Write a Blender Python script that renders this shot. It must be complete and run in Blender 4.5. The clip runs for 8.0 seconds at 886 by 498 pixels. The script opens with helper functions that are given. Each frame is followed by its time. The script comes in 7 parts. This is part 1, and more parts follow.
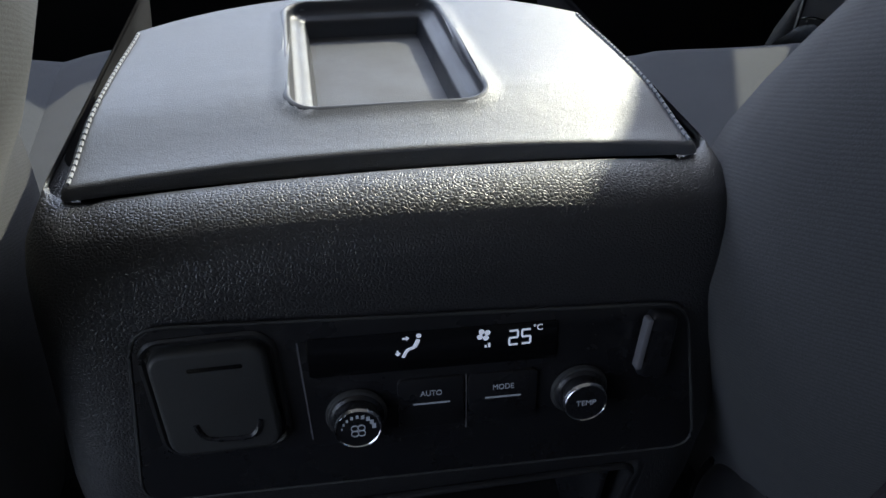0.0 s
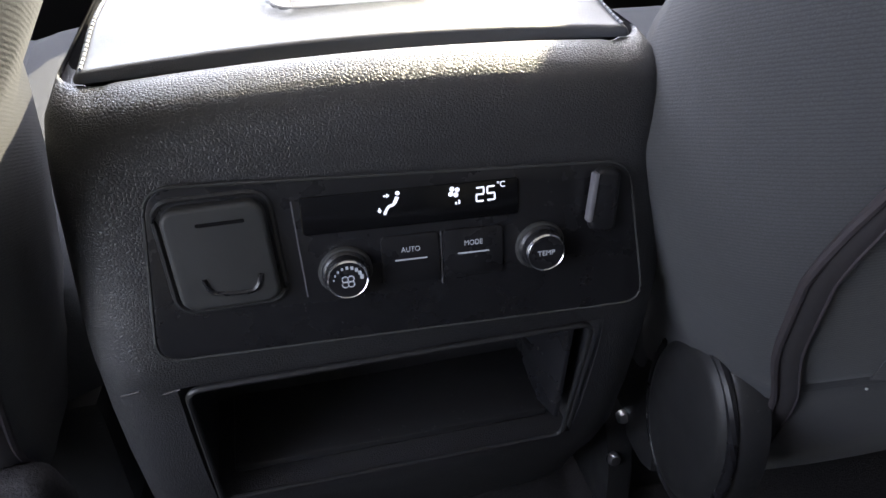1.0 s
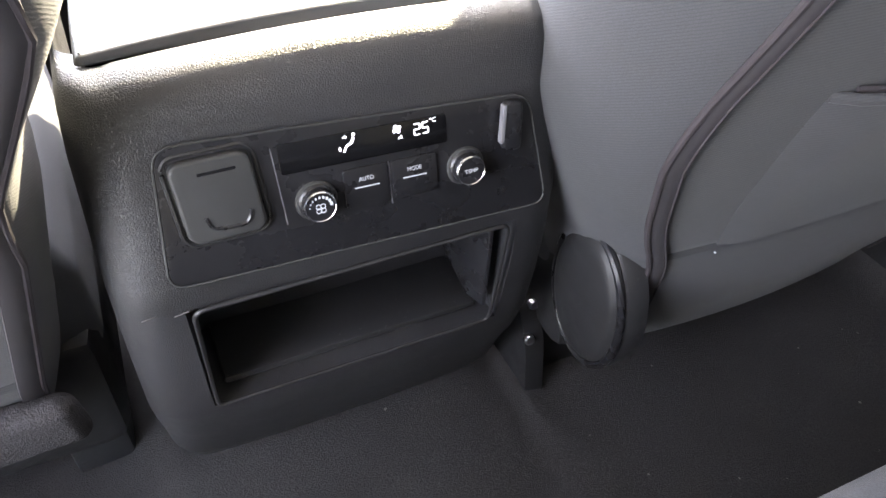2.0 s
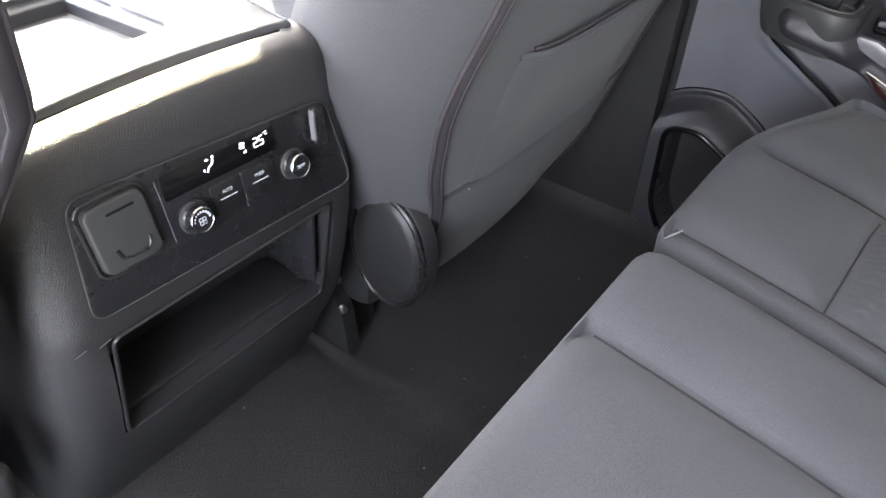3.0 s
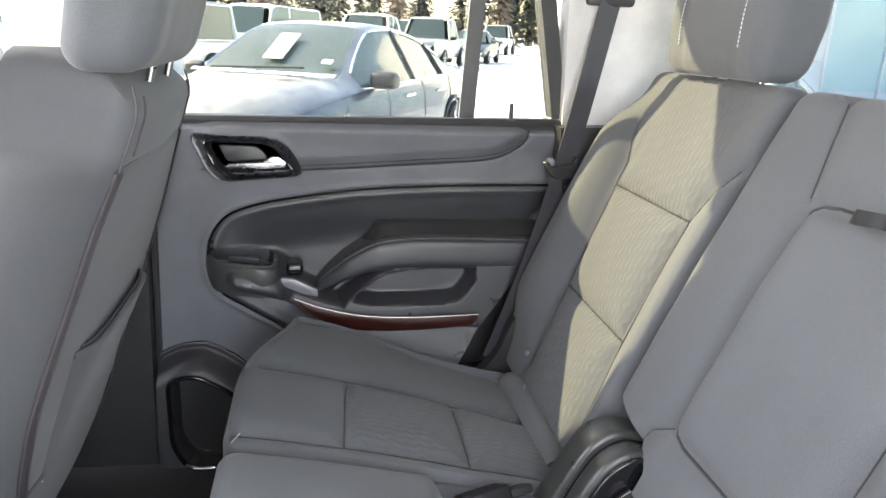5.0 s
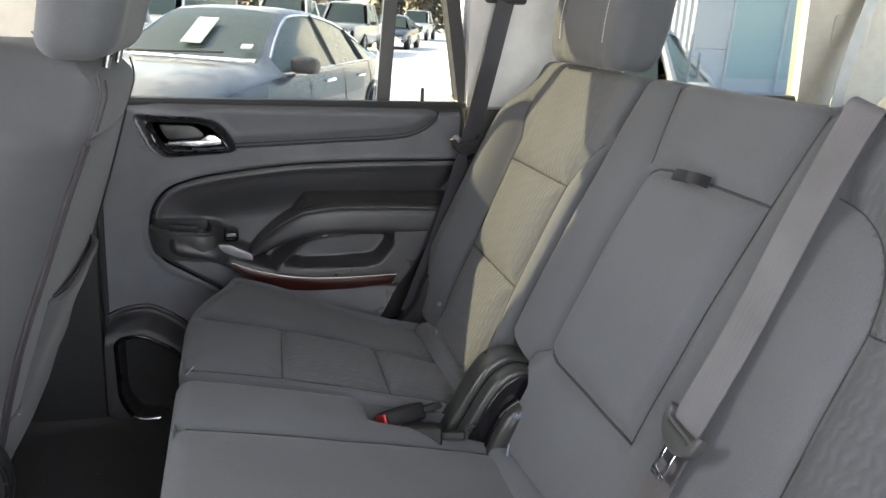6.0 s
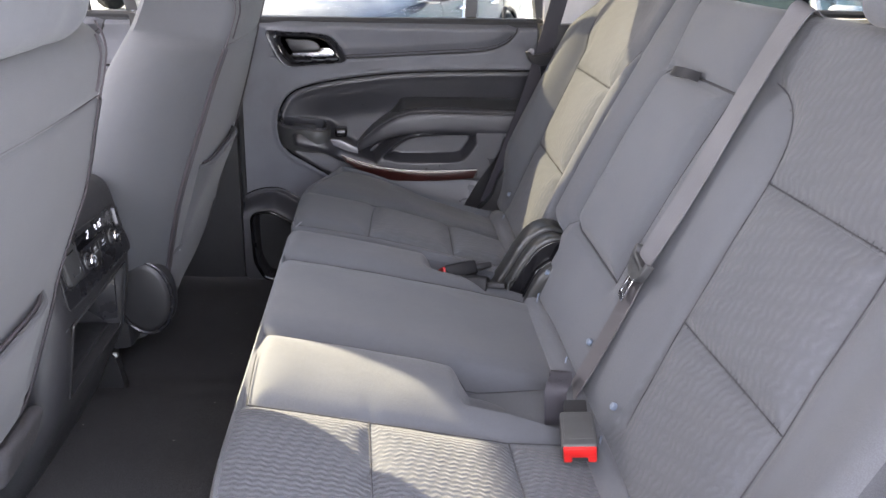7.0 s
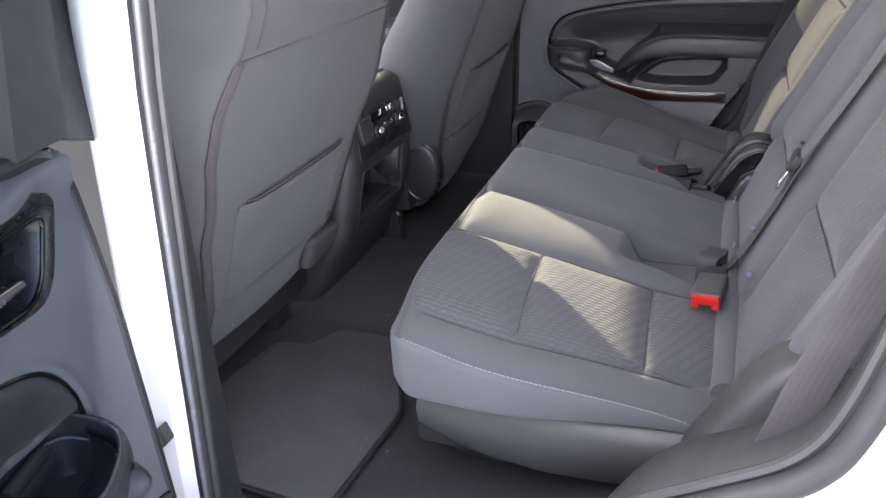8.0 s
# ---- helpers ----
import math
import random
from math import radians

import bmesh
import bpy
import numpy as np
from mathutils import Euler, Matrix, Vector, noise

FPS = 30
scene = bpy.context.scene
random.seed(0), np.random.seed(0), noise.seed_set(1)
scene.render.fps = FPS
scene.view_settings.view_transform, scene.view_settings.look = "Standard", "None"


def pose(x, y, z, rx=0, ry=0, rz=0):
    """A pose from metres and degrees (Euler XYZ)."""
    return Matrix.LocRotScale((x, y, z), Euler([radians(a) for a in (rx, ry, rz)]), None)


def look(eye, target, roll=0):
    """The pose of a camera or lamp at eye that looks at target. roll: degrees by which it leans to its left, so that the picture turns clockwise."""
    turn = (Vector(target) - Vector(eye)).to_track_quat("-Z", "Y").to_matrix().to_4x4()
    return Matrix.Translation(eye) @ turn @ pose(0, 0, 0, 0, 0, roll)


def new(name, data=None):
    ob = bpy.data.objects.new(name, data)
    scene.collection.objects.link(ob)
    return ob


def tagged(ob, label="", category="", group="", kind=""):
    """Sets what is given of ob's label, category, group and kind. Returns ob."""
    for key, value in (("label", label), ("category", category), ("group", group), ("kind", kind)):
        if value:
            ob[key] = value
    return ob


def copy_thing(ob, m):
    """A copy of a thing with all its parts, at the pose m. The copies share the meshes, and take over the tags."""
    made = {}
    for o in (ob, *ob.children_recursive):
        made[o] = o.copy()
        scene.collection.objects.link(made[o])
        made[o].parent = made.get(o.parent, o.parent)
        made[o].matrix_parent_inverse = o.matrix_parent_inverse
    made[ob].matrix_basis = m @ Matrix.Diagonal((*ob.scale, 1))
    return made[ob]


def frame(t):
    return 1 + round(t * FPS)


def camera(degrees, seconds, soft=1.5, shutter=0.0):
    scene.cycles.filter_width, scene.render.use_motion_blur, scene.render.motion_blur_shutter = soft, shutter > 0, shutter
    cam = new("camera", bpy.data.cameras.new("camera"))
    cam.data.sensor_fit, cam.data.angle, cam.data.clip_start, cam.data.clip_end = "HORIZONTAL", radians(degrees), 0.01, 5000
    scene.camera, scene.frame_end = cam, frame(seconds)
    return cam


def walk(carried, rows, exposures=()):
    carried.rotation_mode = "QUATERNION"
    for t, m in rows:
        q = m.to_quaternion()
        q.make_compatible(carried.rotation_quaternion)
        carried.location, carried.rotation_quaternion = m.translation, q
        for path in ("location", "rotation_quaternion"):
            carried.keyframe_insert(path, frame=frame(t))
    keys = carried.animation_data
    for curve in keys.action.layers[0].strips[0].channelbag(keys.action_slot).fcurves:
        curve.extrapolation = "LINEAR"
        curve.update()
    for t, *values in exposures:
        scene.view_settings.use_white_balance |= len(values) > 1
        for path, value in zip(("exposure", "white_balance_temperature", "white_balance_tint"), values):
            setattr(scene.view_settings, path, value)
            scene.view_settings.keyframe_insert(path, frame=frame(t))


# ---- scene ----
cam = camera(61.8, 8.0)
PATH = [
    (0, (-0.031, 0.022, 0.666), (0.253, 1.608, -0.518), 0.9),
    (0.5, (-0.035, -0.034, 0.62), (0.257, 1.632, -0.448), -1.7),
    (1, (-0.052, -0.059, 0.632), (0.332, 1.534, -0.514), -0.2),
    (1.2, (-0.061, -0.074, 0.634), (0.36, 1.487, -0.543), 0.4),
    (2.3, (-0.158, -0.15, 0.705), (0.61, 1.155, -0.602), 0.1),
    (2.5, (-0.198, -0.159, 0.709), (0.7, 1.078, -0.581), -0.1),
    (3, (-0.304, -0.185, 0.748), (0.982, 0.733, -0.477), 1.9),
    (3.5, (-0.4, -0.143, 0.768), (1.224, 0.406, -0.263), 2.8),
    (4, (-0.43, -0.109, 0.765), (1.377, 0.031, -0.081), 3.3),
    (4.5, (-0.521, -0.133, 0.791), (1.36, -0.302, 0.134), 2.4),
    (4.7, (-0.553, -0.148, 0.827), (1.335, -0.387, 0.211), 2.3),
    (5.8, (-0.759, -0.123, 0.878), (1.094, -0.636, 0.329), 3.3),
    (6, (-0.807, -0.117, 0.876), (1.029, -0.644, 0.284), 3.2),
    (6.5, (-0.967, -0.142, 0.855), (0.856, -0.58, 0.159), 3.2),
    (7, (-1.135, -0.206, 0.883), (0.702, -0.367, 0.11), 1.7),
    (7.5, (-1.3, -0.332, 0.885), (0.494, -0.066, 0.042), -0.6),
    (8, (-1.455, -0.435, 0.892), (0.213, 0.211, -0.003), -2.6),
]
walk(cam, [(t, look(eye, target, roll)) for t, eye, target, roll in PATH],
     exposures=[(0.0, 0.45, 5850, 14), (0.5, 1.2, 6150, 14), (1.0, 2.1, 6500, 18), (2.3, 3.85, 7100, 18), (3.0, 3.65, 7050, 16), (3.5, 2.95, 7000, 14), (4.0, 3.55, 6600, 12), (4.5, 3.6, 6900, 12), (6.0, 2.62, 7200, 12), (6.5, 3.15, 6800, 19), (7.0, 3.08, 6850, 20), (7.5, 3.07, 7100, 20), (8.0, 2.58, 7000, 20)])

# ---- world and sun ----
SUN_AZ, SUN_EL = 37.0, 31.0
world = bpy.data.worlds.new("sky")
scene.world = world
world.use_nodes = True
wt = world.node_tree
sky = wt.nodes.new("ShaderNodeTexSky")
sky.sky_type = "NISHITA"
sky.sun_disc = False
sky.sun_elevation, sky.sun_rotation = radians(SUN_EL), radians(SUN_AZ)
wt.links.new(sky.outputs[0], wt.nodes["Background"].inputs[0])
wt.nodes["Background"].inputs[1].default_value = 0.15
sun = new("sun", bpy.data.lights.new("sun", "SUN"))
sun.data.energy, sun.data.angle, sun.data.color = 3.5, radians(0.6), (1.0, 0.95, 0.68)
sun.matrix_world = look((6 * math.sin(radians(SUN_AZ)), 6 * math.cos(radians(SUN_AZ)), 6 * math.tan(radians(SUN_EL))), (0, 0, 0))


def window_light(name, eye, target, wide, high, power):
    lamp = new(name, bpy.data.lights.new(name, "AREA"))
    lamp.data.shape, lamp.data.size, lamp.data.size_y = "RECTANGLE", wide, high
    lamp.data.energy, lamp.data.color = power, (0.88, 0.91, 1.0)
    lamp.matrix_world = look(eye, target)


window_light("windscreen_skylight", (0, 1.24, 0.98), (0, 0.3, 0.40), 1.3, 0.6, 6.0)
window_light("rear_window_skylight", (0, -2.15, 0.95), (0, -0.8, 0.5), 1.2, 0.35, 0.3)
window_light("open_door_skylight", (-0.91, -0.25, 0.80), (0.0, -0.25, 0.55), 0.62, 0.80, 2.1)


# ---- materials ----
class Nodes:
    """Small helper round a node tree."""

    def __init__(self, name, base, rough=0.6, metal=0.0, spec=0.5):
        self.mat = bpy.data.materials.new(name)
        self.mat.use_nodes = True
        self.t = self.mat.node_tree
        self.b = self.t.nodes["Principled BSDF"]
        self.b.inputs["Base Color"].default_value = (*base, 1)
        self.b.inputs["Roughness"].default_value = rough
        self.b.inputs["Metallic"].default_value = metal
        self.b.inputs["Specular IOR Level"].default_value = spec
        self.base = base
        self.height = None

    def node(self, kind, **inputs):
        n = self.t.nodes.new(kind)
        for key, value in inputs.items():
            n.inputs[key.replace("_", " ")].default_value = value
        return n

    def link(self, a, b):
        self.t.links.new(a, b)

    def coords(self, which="Object"):
        return self.t.nodes.new("ShaderNodeTexCoord").outputs[which]

    def math(self, op, a, b=None):
        n = self.t.nodes.new("ShaderNodeMath")
        n.operation = op
        for i, v in enumerate((a, b)):
            if v is None:
                continue
            if isinstance(v, (int, float)):
                n.inputs[i].default_value = v
            else:
                self.link(v, n.inputs[i])
        return n.outputs[0]

    def noise(self, scale, detail=3.0, rough=0.55, vec=None):
        n = self.node("ShaderNodeTexNoise", Scale=scale, Detail=detail, Roughness=rough)
        self.link(vec or self.coords(), n.inputs["Vector"])
        return n.outputs["Fac"]

    def voronoi(self, scale, feature="F1", vec=None):
        n = self.node("ShaderNodeTexVoronoi", Scale=scale)
        n.feature = feature
        self.link(vec or self.coords(), n.inputs["Vector"])
        return n.outputs["Distance"]

    def ramp(self, fac, lo, hi, a=0.0, b=1.0):
        n = self.node("ShaderNodeMapRange")
        n.inputs["From Min"].default_value, n.inputs["From Max"].default_value = lo, hi
        n.inputs["To Min"].default_value, n.inputs["To Max"].default_value = a, b
        self.link(fac, n.inputs["Value"])
        return n.outputs[0]

    def mix(self, fac, a, b):
        n = self.t.nodes.new("ShaderNodeMix")
        n.data_type = "RGBA"
        for socket, v in ((n.inputs[0], fac), (n.inputs[6], a), (n.inputs[7], b)):
            if isinstance(v, tuple):
                socket.default_value = (*v, 1)
            elif isinstance(v, (int, float)):
                socket.default_value = v
            else:
                self.link(v, socket)
        return n.outputs[2]

    def color(self, socket):
        self.link(socket, self.b.inputs["Base Color"])

    def rough(self, socket):
        self.link(socket, self.b.inputs["Roughness"])

    def bump(self, socket, distance, strength=1.0):
        n = self.node("ShaderNodeBump", Distance=distance, Strength=strength)
        self.link(socket, n.inputs["Height"])
        if self.height:
            self.link(self.height, n.inputs["Normal"])
        self.height = n.outputs[0]
        self.link(self.height, self.b.inputs["Normal"])


def shade(c, k):
    return tuple(min(1.0, v * k) for v in c)


def cloth(name, base, wave=0.0, weave=900.0, rib=0.0, pitch=0.0078, stray=0.16):
    m = Nodes(name, base, 0.92, 0, 0.25)
    m.b.inputs["Sheen Weight"].default_value = 0.12
    m.b.inputs["Sheen Roughness"].default_value = 0.5
    big = m.noise(7.0, 4.0)
    fine = m.noise(weave, 2.0)
    c = m.mix(m.ramp(big, 0.3, 0.7), shade(base, 0.9), shade(base, 1.1))
    c = m.mix(m.ramp(fine, 0.35, 0.65), c, shade(base, 1.25))
    m.bump(m.noise(18.0, 3.0), 0.004, 0.25)
    m.bump(fine, 0.0006 if not rib else 0.0003, 0.6)
    if rib:
        split = m.t.nodes.new("ShaderNodeSeparateXYZ")
        m.link(m.coords(), split.inputs[0])
        run = m.math("ADD", m.math("MULTIPLY", split.outputs[2], 1 / rib), m.math("MULTIPLY", split.outputs[1], 0.45 / rib))
        cord = m.math("PINGPONG", m.math("ADD", run, m.math("MULTIPLY", m.noise(500.0, 2.0), 0.7)), 0.5)
        m.bump(cord, 0.0004, 0.35)
        c = m.mix(m.ramp(cord, 0.0, 0.25), shade(base, 0.90), c)
    if wave:
        sep = m.t.nodes.new("ShaderNodeSeparateXYZ")
        m.link(m.coords("UV"), sep.inputs[0])
        u, v = sep.outputs[0], sep.outputs[1]
        zig = m.math("PINGPONG", m.math("MULTIPLY", v, 0.6 / pitch), 0.5)
        wob = m.ramp(m.noise(45.0, 3.0), 0.3, 0.7, -stray, stray)
        ph = m.math("ADD", m.math("ADD", m.math("MULTIPLY", u, 1 / pitch), m.math("MULTIPLY", zig, 0.55)), wob)
        rib = m.math("PINGPONG", ph, 0.5)
        ridge = m.ramp(rib, 0.10, 0.42)
        dash = m.ramp(m.math("PINGPONG", m.math("ADD", m.math("MULTIPLY", v, 0.47 / pitch), m.math("MULTIPLY", u, 0.21 / pitch)), 0.5), 0.0, 0.4, 0.25, 1.0)
        lift = m.math("MULTIPLY", ridge, dash)
        m.bump(lift, 0.17 * pitch, wave)
        c = m.mix(lift, shade(base, 1 - 0.12 * wave), c)
    m.color(c)
    return m.mat


def leather(name, base, rough=0.5, scale=420.0, depth=0.0007, spec=0.45):
    m = Nodes(name, base, rough, 0, spec)
    cell = m.voronoi(scale, "DISTANCE_TO_EDGE")
    warp = m.noise(60.0, 2.0)
    big = m.noise(9.0, 4.0)
    m.color(m.mix(m.ramp(big, 0.3, 0.7), shade(base, 0.85), shade(base, 1.15)))
    m.rough(m.ramp(big, 0.25, 0.75, rough - 0.08, rough + 0.1))
    m.bump(warp, 0.0012, 0.25)
    m.bump(m.ramp(cell, 0.0, 0.25), depth, 0.75)
    return m.mat


def plastic(name, base, rough=0.45, grain=1500.0, depth=0.0002, spec=0.5, dust=0.0):
    m = Nodes(name, base, rough, 0, spec)
    big = m.noise(14.0, 5.0, 0.65)
    c = m.mix(m.ramp(big, 0.3, 0.75), shade(base, 0.88), shade(base, 1.12))
    if dust:
        specks = m.ramp(m.noise(260.0, 1.0), 0.70, 0.74)
        c = m.mix(m.math("MULTIPLY", specks, dust), c, (0.4, 0.38, 0.36))
    m.color(c)
    m.rough(m.ramp(m.noise(40.0, 4.0), 0.25, 0.75, max(0.02, rough - 0.1), rough + 0.1))
    if depth:
        m.bump(m.noise(grain, 2.0), depth, 0.6)
    return m.mat


def carpet(name, base):
    m = Nodes(name, base, 0.97, 0, 0.1)
    big = m.noise(6.0, 5.0, 0.65)
    fine = m.noise(520.0, 3.0, 0.7)
    c = m.mix(m.ramp(big, 0.3, 0.75), shade(base, 0.75), shade(base, 1.3))
    c = m.mix(m.ramp(fine, 0.35, 0.7), shade(base, 0.6), c)
    crumbs = m.ramp(m.noise(95.0, 1.0), 0.79, 0.81)
    m.color(m.mix(m.math("MULTIPLY", crumbs, 0.6), c, (0.3, 0.29, 0.27)))
    m.bump(m.noise(40.0, 3.0), 0.004, 0.4)
    m.bump(fine, 0.003, 0.8)
    return m.mat


def metal(name, base, rough):
    m = Nodes(name, base, rough, 1.0)
    m.rough(m.ramp(m.noise(90.0, 4.0), 0.3, 0.7, rough * 0.7, rough * 1.4))
    return m.mat


def webbing(name, base):
    m = Nodes(name, base, 0.6, 0, 0.35)
    sep = m.t.nodes.new("ShaderNodeSeparateXYZ")
    m.link(m.coords("UV"), sep.inputs[0])
    cord = m.math("PINGPONG", m.math("MULTIPLY", sep.outputs[0], 1 / 0.0068), 0.5)
    tick = m.math("PINGPONG", m.math("MULTIPLY", sep.outputs[1], 1 / 0.0016), 0.5)
    m.color(m.mix(m.ramp(m.noise(12.0, 4.0), 0.3, 0.7), shade(base, 0.85), shade(base, 1.15)))
    m.bump(m.ramp(cord, 0.0, 0.3), 0.0002, 0.5)
    m.bump(tick, 0.0003, 0.6)
    return m.mat


def paint(name, base, rough=0.25):
    m = Nodes(name, base, rough, 0, 0.5)
    m.b.inputs["Coat Weight"].default_value = 0.8
    m.b.inputs["Coat Roughness"].default_value = 0.05
    m.color(m.mix(m.ramp(m.noise(5.0, 5.0), 0.35, 0.75), shade(base, 0.93), base))
    m.bump(m.noise(350.0, 2.0), 0.0001, 0.3)
    return m.mat


def wood(name):
    m = Nodes(name, (0.1, 0.03, 0.015), 0.3)
    n = m.node("ShaderNodeMapping")
    n.inputs["Scale"].default_value = (30, 6, 90)
    m.link(m.coords(), n.inputs[0])
    grain = m.noise(4.0, 6.0, 0.7, n.outputs[0])
    m.color(m.mix(m.ramp(grain, 0.3, 0.7), (0.012, 0.0035, 0.003), (0.05, 0.012, 0.009)))
    m.b.inputs["Coat Weight"].default_value = 1.0
    m.b.inputs["Coat Roughness"].default_value = 0.04
    return m.mat


def clear_glass(name, tint=(1, 1, 1), ior=1.45):
    m = bpy.data.materials.new(name)
    m.use_nodes = True
    t = m.node_tree
    t.nodes.remove(t.nodes["Principled BSDF"])
    clear, gloss, mixer, fres = (t.nodes.new("ShaderNode" + k) for k in ("BsdfTransparent", "BsdfGlossy", "MixShader", "Fresnel"))
    clear.inputs[0].default_value = (*tint, 1)
    gloss.inputs["Roughness"].default_value = 0.02
    fres.inputs[0].default_value = ior
    t.links.new(fres.outputs[0], mixer.inputs[0])
    t.links.new(clear.outputs[0], mixer.inputs[1])
    t.links.new(gloss.outputs[0], mixer.inputs[2])
    t.links.new(mixer.outputs[0], t.nodes["Material Output"].inputs[0])
    return m


def glow(name, base, strength):
    m = Nodes(name, base, 0.4)
    m.b.inputs["Emission Color"].default_value = (*base, 1)
    m.b.inputs["Emission Strength"].default_value = strength
    return m.mat


def snow(name):
    m = Nodes(name, (0.8, 0.82, 0.86), 0.85)
    a = m.ramp(m.noise(0.35, 6.0, 0.65), 0.34, 0.46)
    m.color(m.mix(a, (0.16, 0.16, 0.17), (0.8, 0.82, 0.86)))
    m.bump(m.noise(3.0, 6.0, 0.6), 0.12, 0.7)
    return m.mat


CLOTH = cloth("charcoal_cloth", (0.068, 0.0715, 0.078))
CLOTH_WAVE = cloth("wave_embossed_cloth", (0.068, 0.0715, 0.078), wave=0.9)
CLOTH_RIPPLE = cloth("softly_rippled_cloth", (0.068, 0.0715, 0.078), wave=0.26, pitch=0.0125, stray=0.30)
SEATBACK = cloth("seat_back_cloth", (0.060, 0.061, 0.065), weave=1300.0, rib=0.0021)
SEATSIDE = cloth("seat_side_cloth", (0.056, 0.058, 0.062), weave=1100.0, rib=0.0021)
SATINGREY = plastic("satin_grey_plastic", (0.16, 0.16, 0.175), 0.22)
HINGE_PLASTIC = plastic("hinge_plastic", (0.024, 0.025, 0.024), 0.34)
LID = leather("lid_leatherette", (0.094, 0.098, 0.106), 0.42, 900.0, 0.00009, 0.8)
GRAIN = leather("grained_plastic", (0.025, 0.0247, 0.027), 0.45, 560.0, 0.00027, 0.95)
DOORSKIN = leather("door_soft_trim", (0.105, 0.108, 0.120), 0.42, 700.0, 0.0003, 0.6)
DARKSKIN = leather("door_dark_soft_trim", (0.034, 0.034, 0.039), 0.32, 700.0, 0.0002, 0.75)
BLACK = plastic("black_plastic", (0.024, 0.024, 0.025), 0.42, dust=0.06)
SATIN = plastic("satin_black_plastic", (0.016, 0.016, 0.018), 0.28)
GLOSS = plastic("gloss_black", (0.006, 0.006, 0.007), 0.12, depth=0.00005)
GREYPLASTIC = plastic("dark_grey_plastic", (0.042, 0.043, 0.043), 0.5)
CARPET = carpet("dark_carpet", (0.065, 0.064, 0.066))
MAT = carpet("floor_mat_pile", (0.11, 0.108, 0.112))
CHROME = metal("chrome", (0.85, 0.86, 0.88), 0.12)
BRIGHTSTEEL = metal("bright_steel", (0.7, 0.7, 0.72), 0.3)
STEEL = metal("steel", (0.32, 0.32, 0.33), 0.35)
# paler webbing for the centre belt; its stronger light is put into the colour
LITWEB = webbing("lit_grey_webbing", (0.098, 0.097, 0.104))
WEB = webbing("grey_webbing", (0.072, 0.068, 0.070))
STRAP = webbing("black_strap", (0.012, 0.012, 0.013))
STRAPBLACK = plastic("strap_black", (0.008, 0.008, 0.009), 0.55, spec=0.25)
WEBDARK = webbing("dark_webbing", (0.04, 0.038, 0.044))
ARMTHREAD = plastic("grey_thread", (0.17, 0.17, 0.18), 0.8)
THREAD = plastic("pale_thread", (0.40, 0.41, 0.44), 0.8)
DARKTHREAD = plastic("dark_piping", (0.045, 0.038, 0.043), 0.8)
RED = plastic("red_button", (0.50, 0.014, 0.012), 0.35)
BANDCLOTH = webbing("seam_band_weave", (0.056, 0.052, 0.056))
BUTTON = plastic("blue_grey_button", (0.115, 0.145, 0.19), 0.5)
WHITE = paint("white_body_paint", (0.8, 0.8, 0.8))
RUBBER = plastic("rubber_seal", (0.03, 0.03, 0.032), 0.5)
BEIGE = plastic("beige_trim", (0.56, 0.52, 0.45), 0.7, 600.0, 0.0003)
GREYTRIM = plastic("light_grey_trim", (0.52, 0.51, 0.5), 0.7, 600.0, 0.0003)
WOOD = wood("burgundy_wood")
GLASS = clear_glass("window_glass", (0.93, 0.96, 0.95))
TINTED = clear_glass("privacy_glass", (0.64, 0.635, 0.60), 1.12)
DEEPTINT = clear_glass("deep_privacy_glass", (0.46, 0.47, 0.46), 1.12)
LCD = glow("display_segments", (0.85, 0.9, 1.0), 0.22)
PRINT = glow("backlit_print", (0.4, 0.44, 0.5), 0.07)
SNOW = snow("snowy_asphalt")


# ---- mesh helpers ----
ORIGIN = {}


def thing(name, at, label, category, group="", kind=""):
    ob = new(name)
    ob.location = at
    ob.empty_display_size = 0.05
    ORIGIN[ob.name] = Vector(at)
    return tagged(ob, label, category, group, kind)


def finish(bm, name, mat, sharp=40):
    me = bpy.data.meshes.new(name)
    bmesh.ops.recalc_face_normals(bm, faces=bm.faces)
    bm.to_mesh(me)
    bm.free()
    me.materials.append(mat)
    me.polygons.foreach_set("use_smooth", [True] * len(me.polygons))
    me.set_sharp_from_angle(angle=radians(sharp))
    return me


def part(name, bm, mat, parent, label="", sharp=40):
    o = ORIGIN[parent.name]
    bmesh.ops.translate(bm, verts=bm.verts, vec=-o)
    ob = new(name, finish(bm, name, mat, sharp))
    ob.parent = parent
    ORIGIN[ob.name] = o
    return tagged(ob, label)


def solid(name, bm, mat, label, category, group="", kind="", sharp=40):
    """A thing that is one mesh, with its origin at the middle of its base."""
    co = [v.co for v in bm.verts]
    at = Vector([(min(c[i] for c in co) + max(c[i] for c in co)) / 2 for i in range(2)] + [min(c[2] for c in co)])
    bmesh.ops.translate(bm, verts=bm.verts, vec=-at)
    ob = new(name, finish(bm, name, mat, sharp))
    ob.location = at
    ORIGIN[ob.name] = at
    return tagged(ob, label, category, group, kind)


def box(lo, hi, r=0.0, seg=2, bm=None, turn=None):
    out = bmesh.new()
    lo, hi = Vector(lo), Vector(hi)
    m = Matrix.Translation((lo + hi) / 2) @ Matrix.Diagonal((*(hi - lo), 1))
    bmesh.ops.create_cube(out, size=1.0, matrix=m)
    if r:
        bmesh.ops.bevel(out, geom=out.edges[:], offset=r, segments=seg, profile=0.5, affect="EDGES", clamp_overlap=True)
    if turn:
        bmesh.ops.transform(out, matrix=turn, verts=out.verts)
    return merge(bm, out)


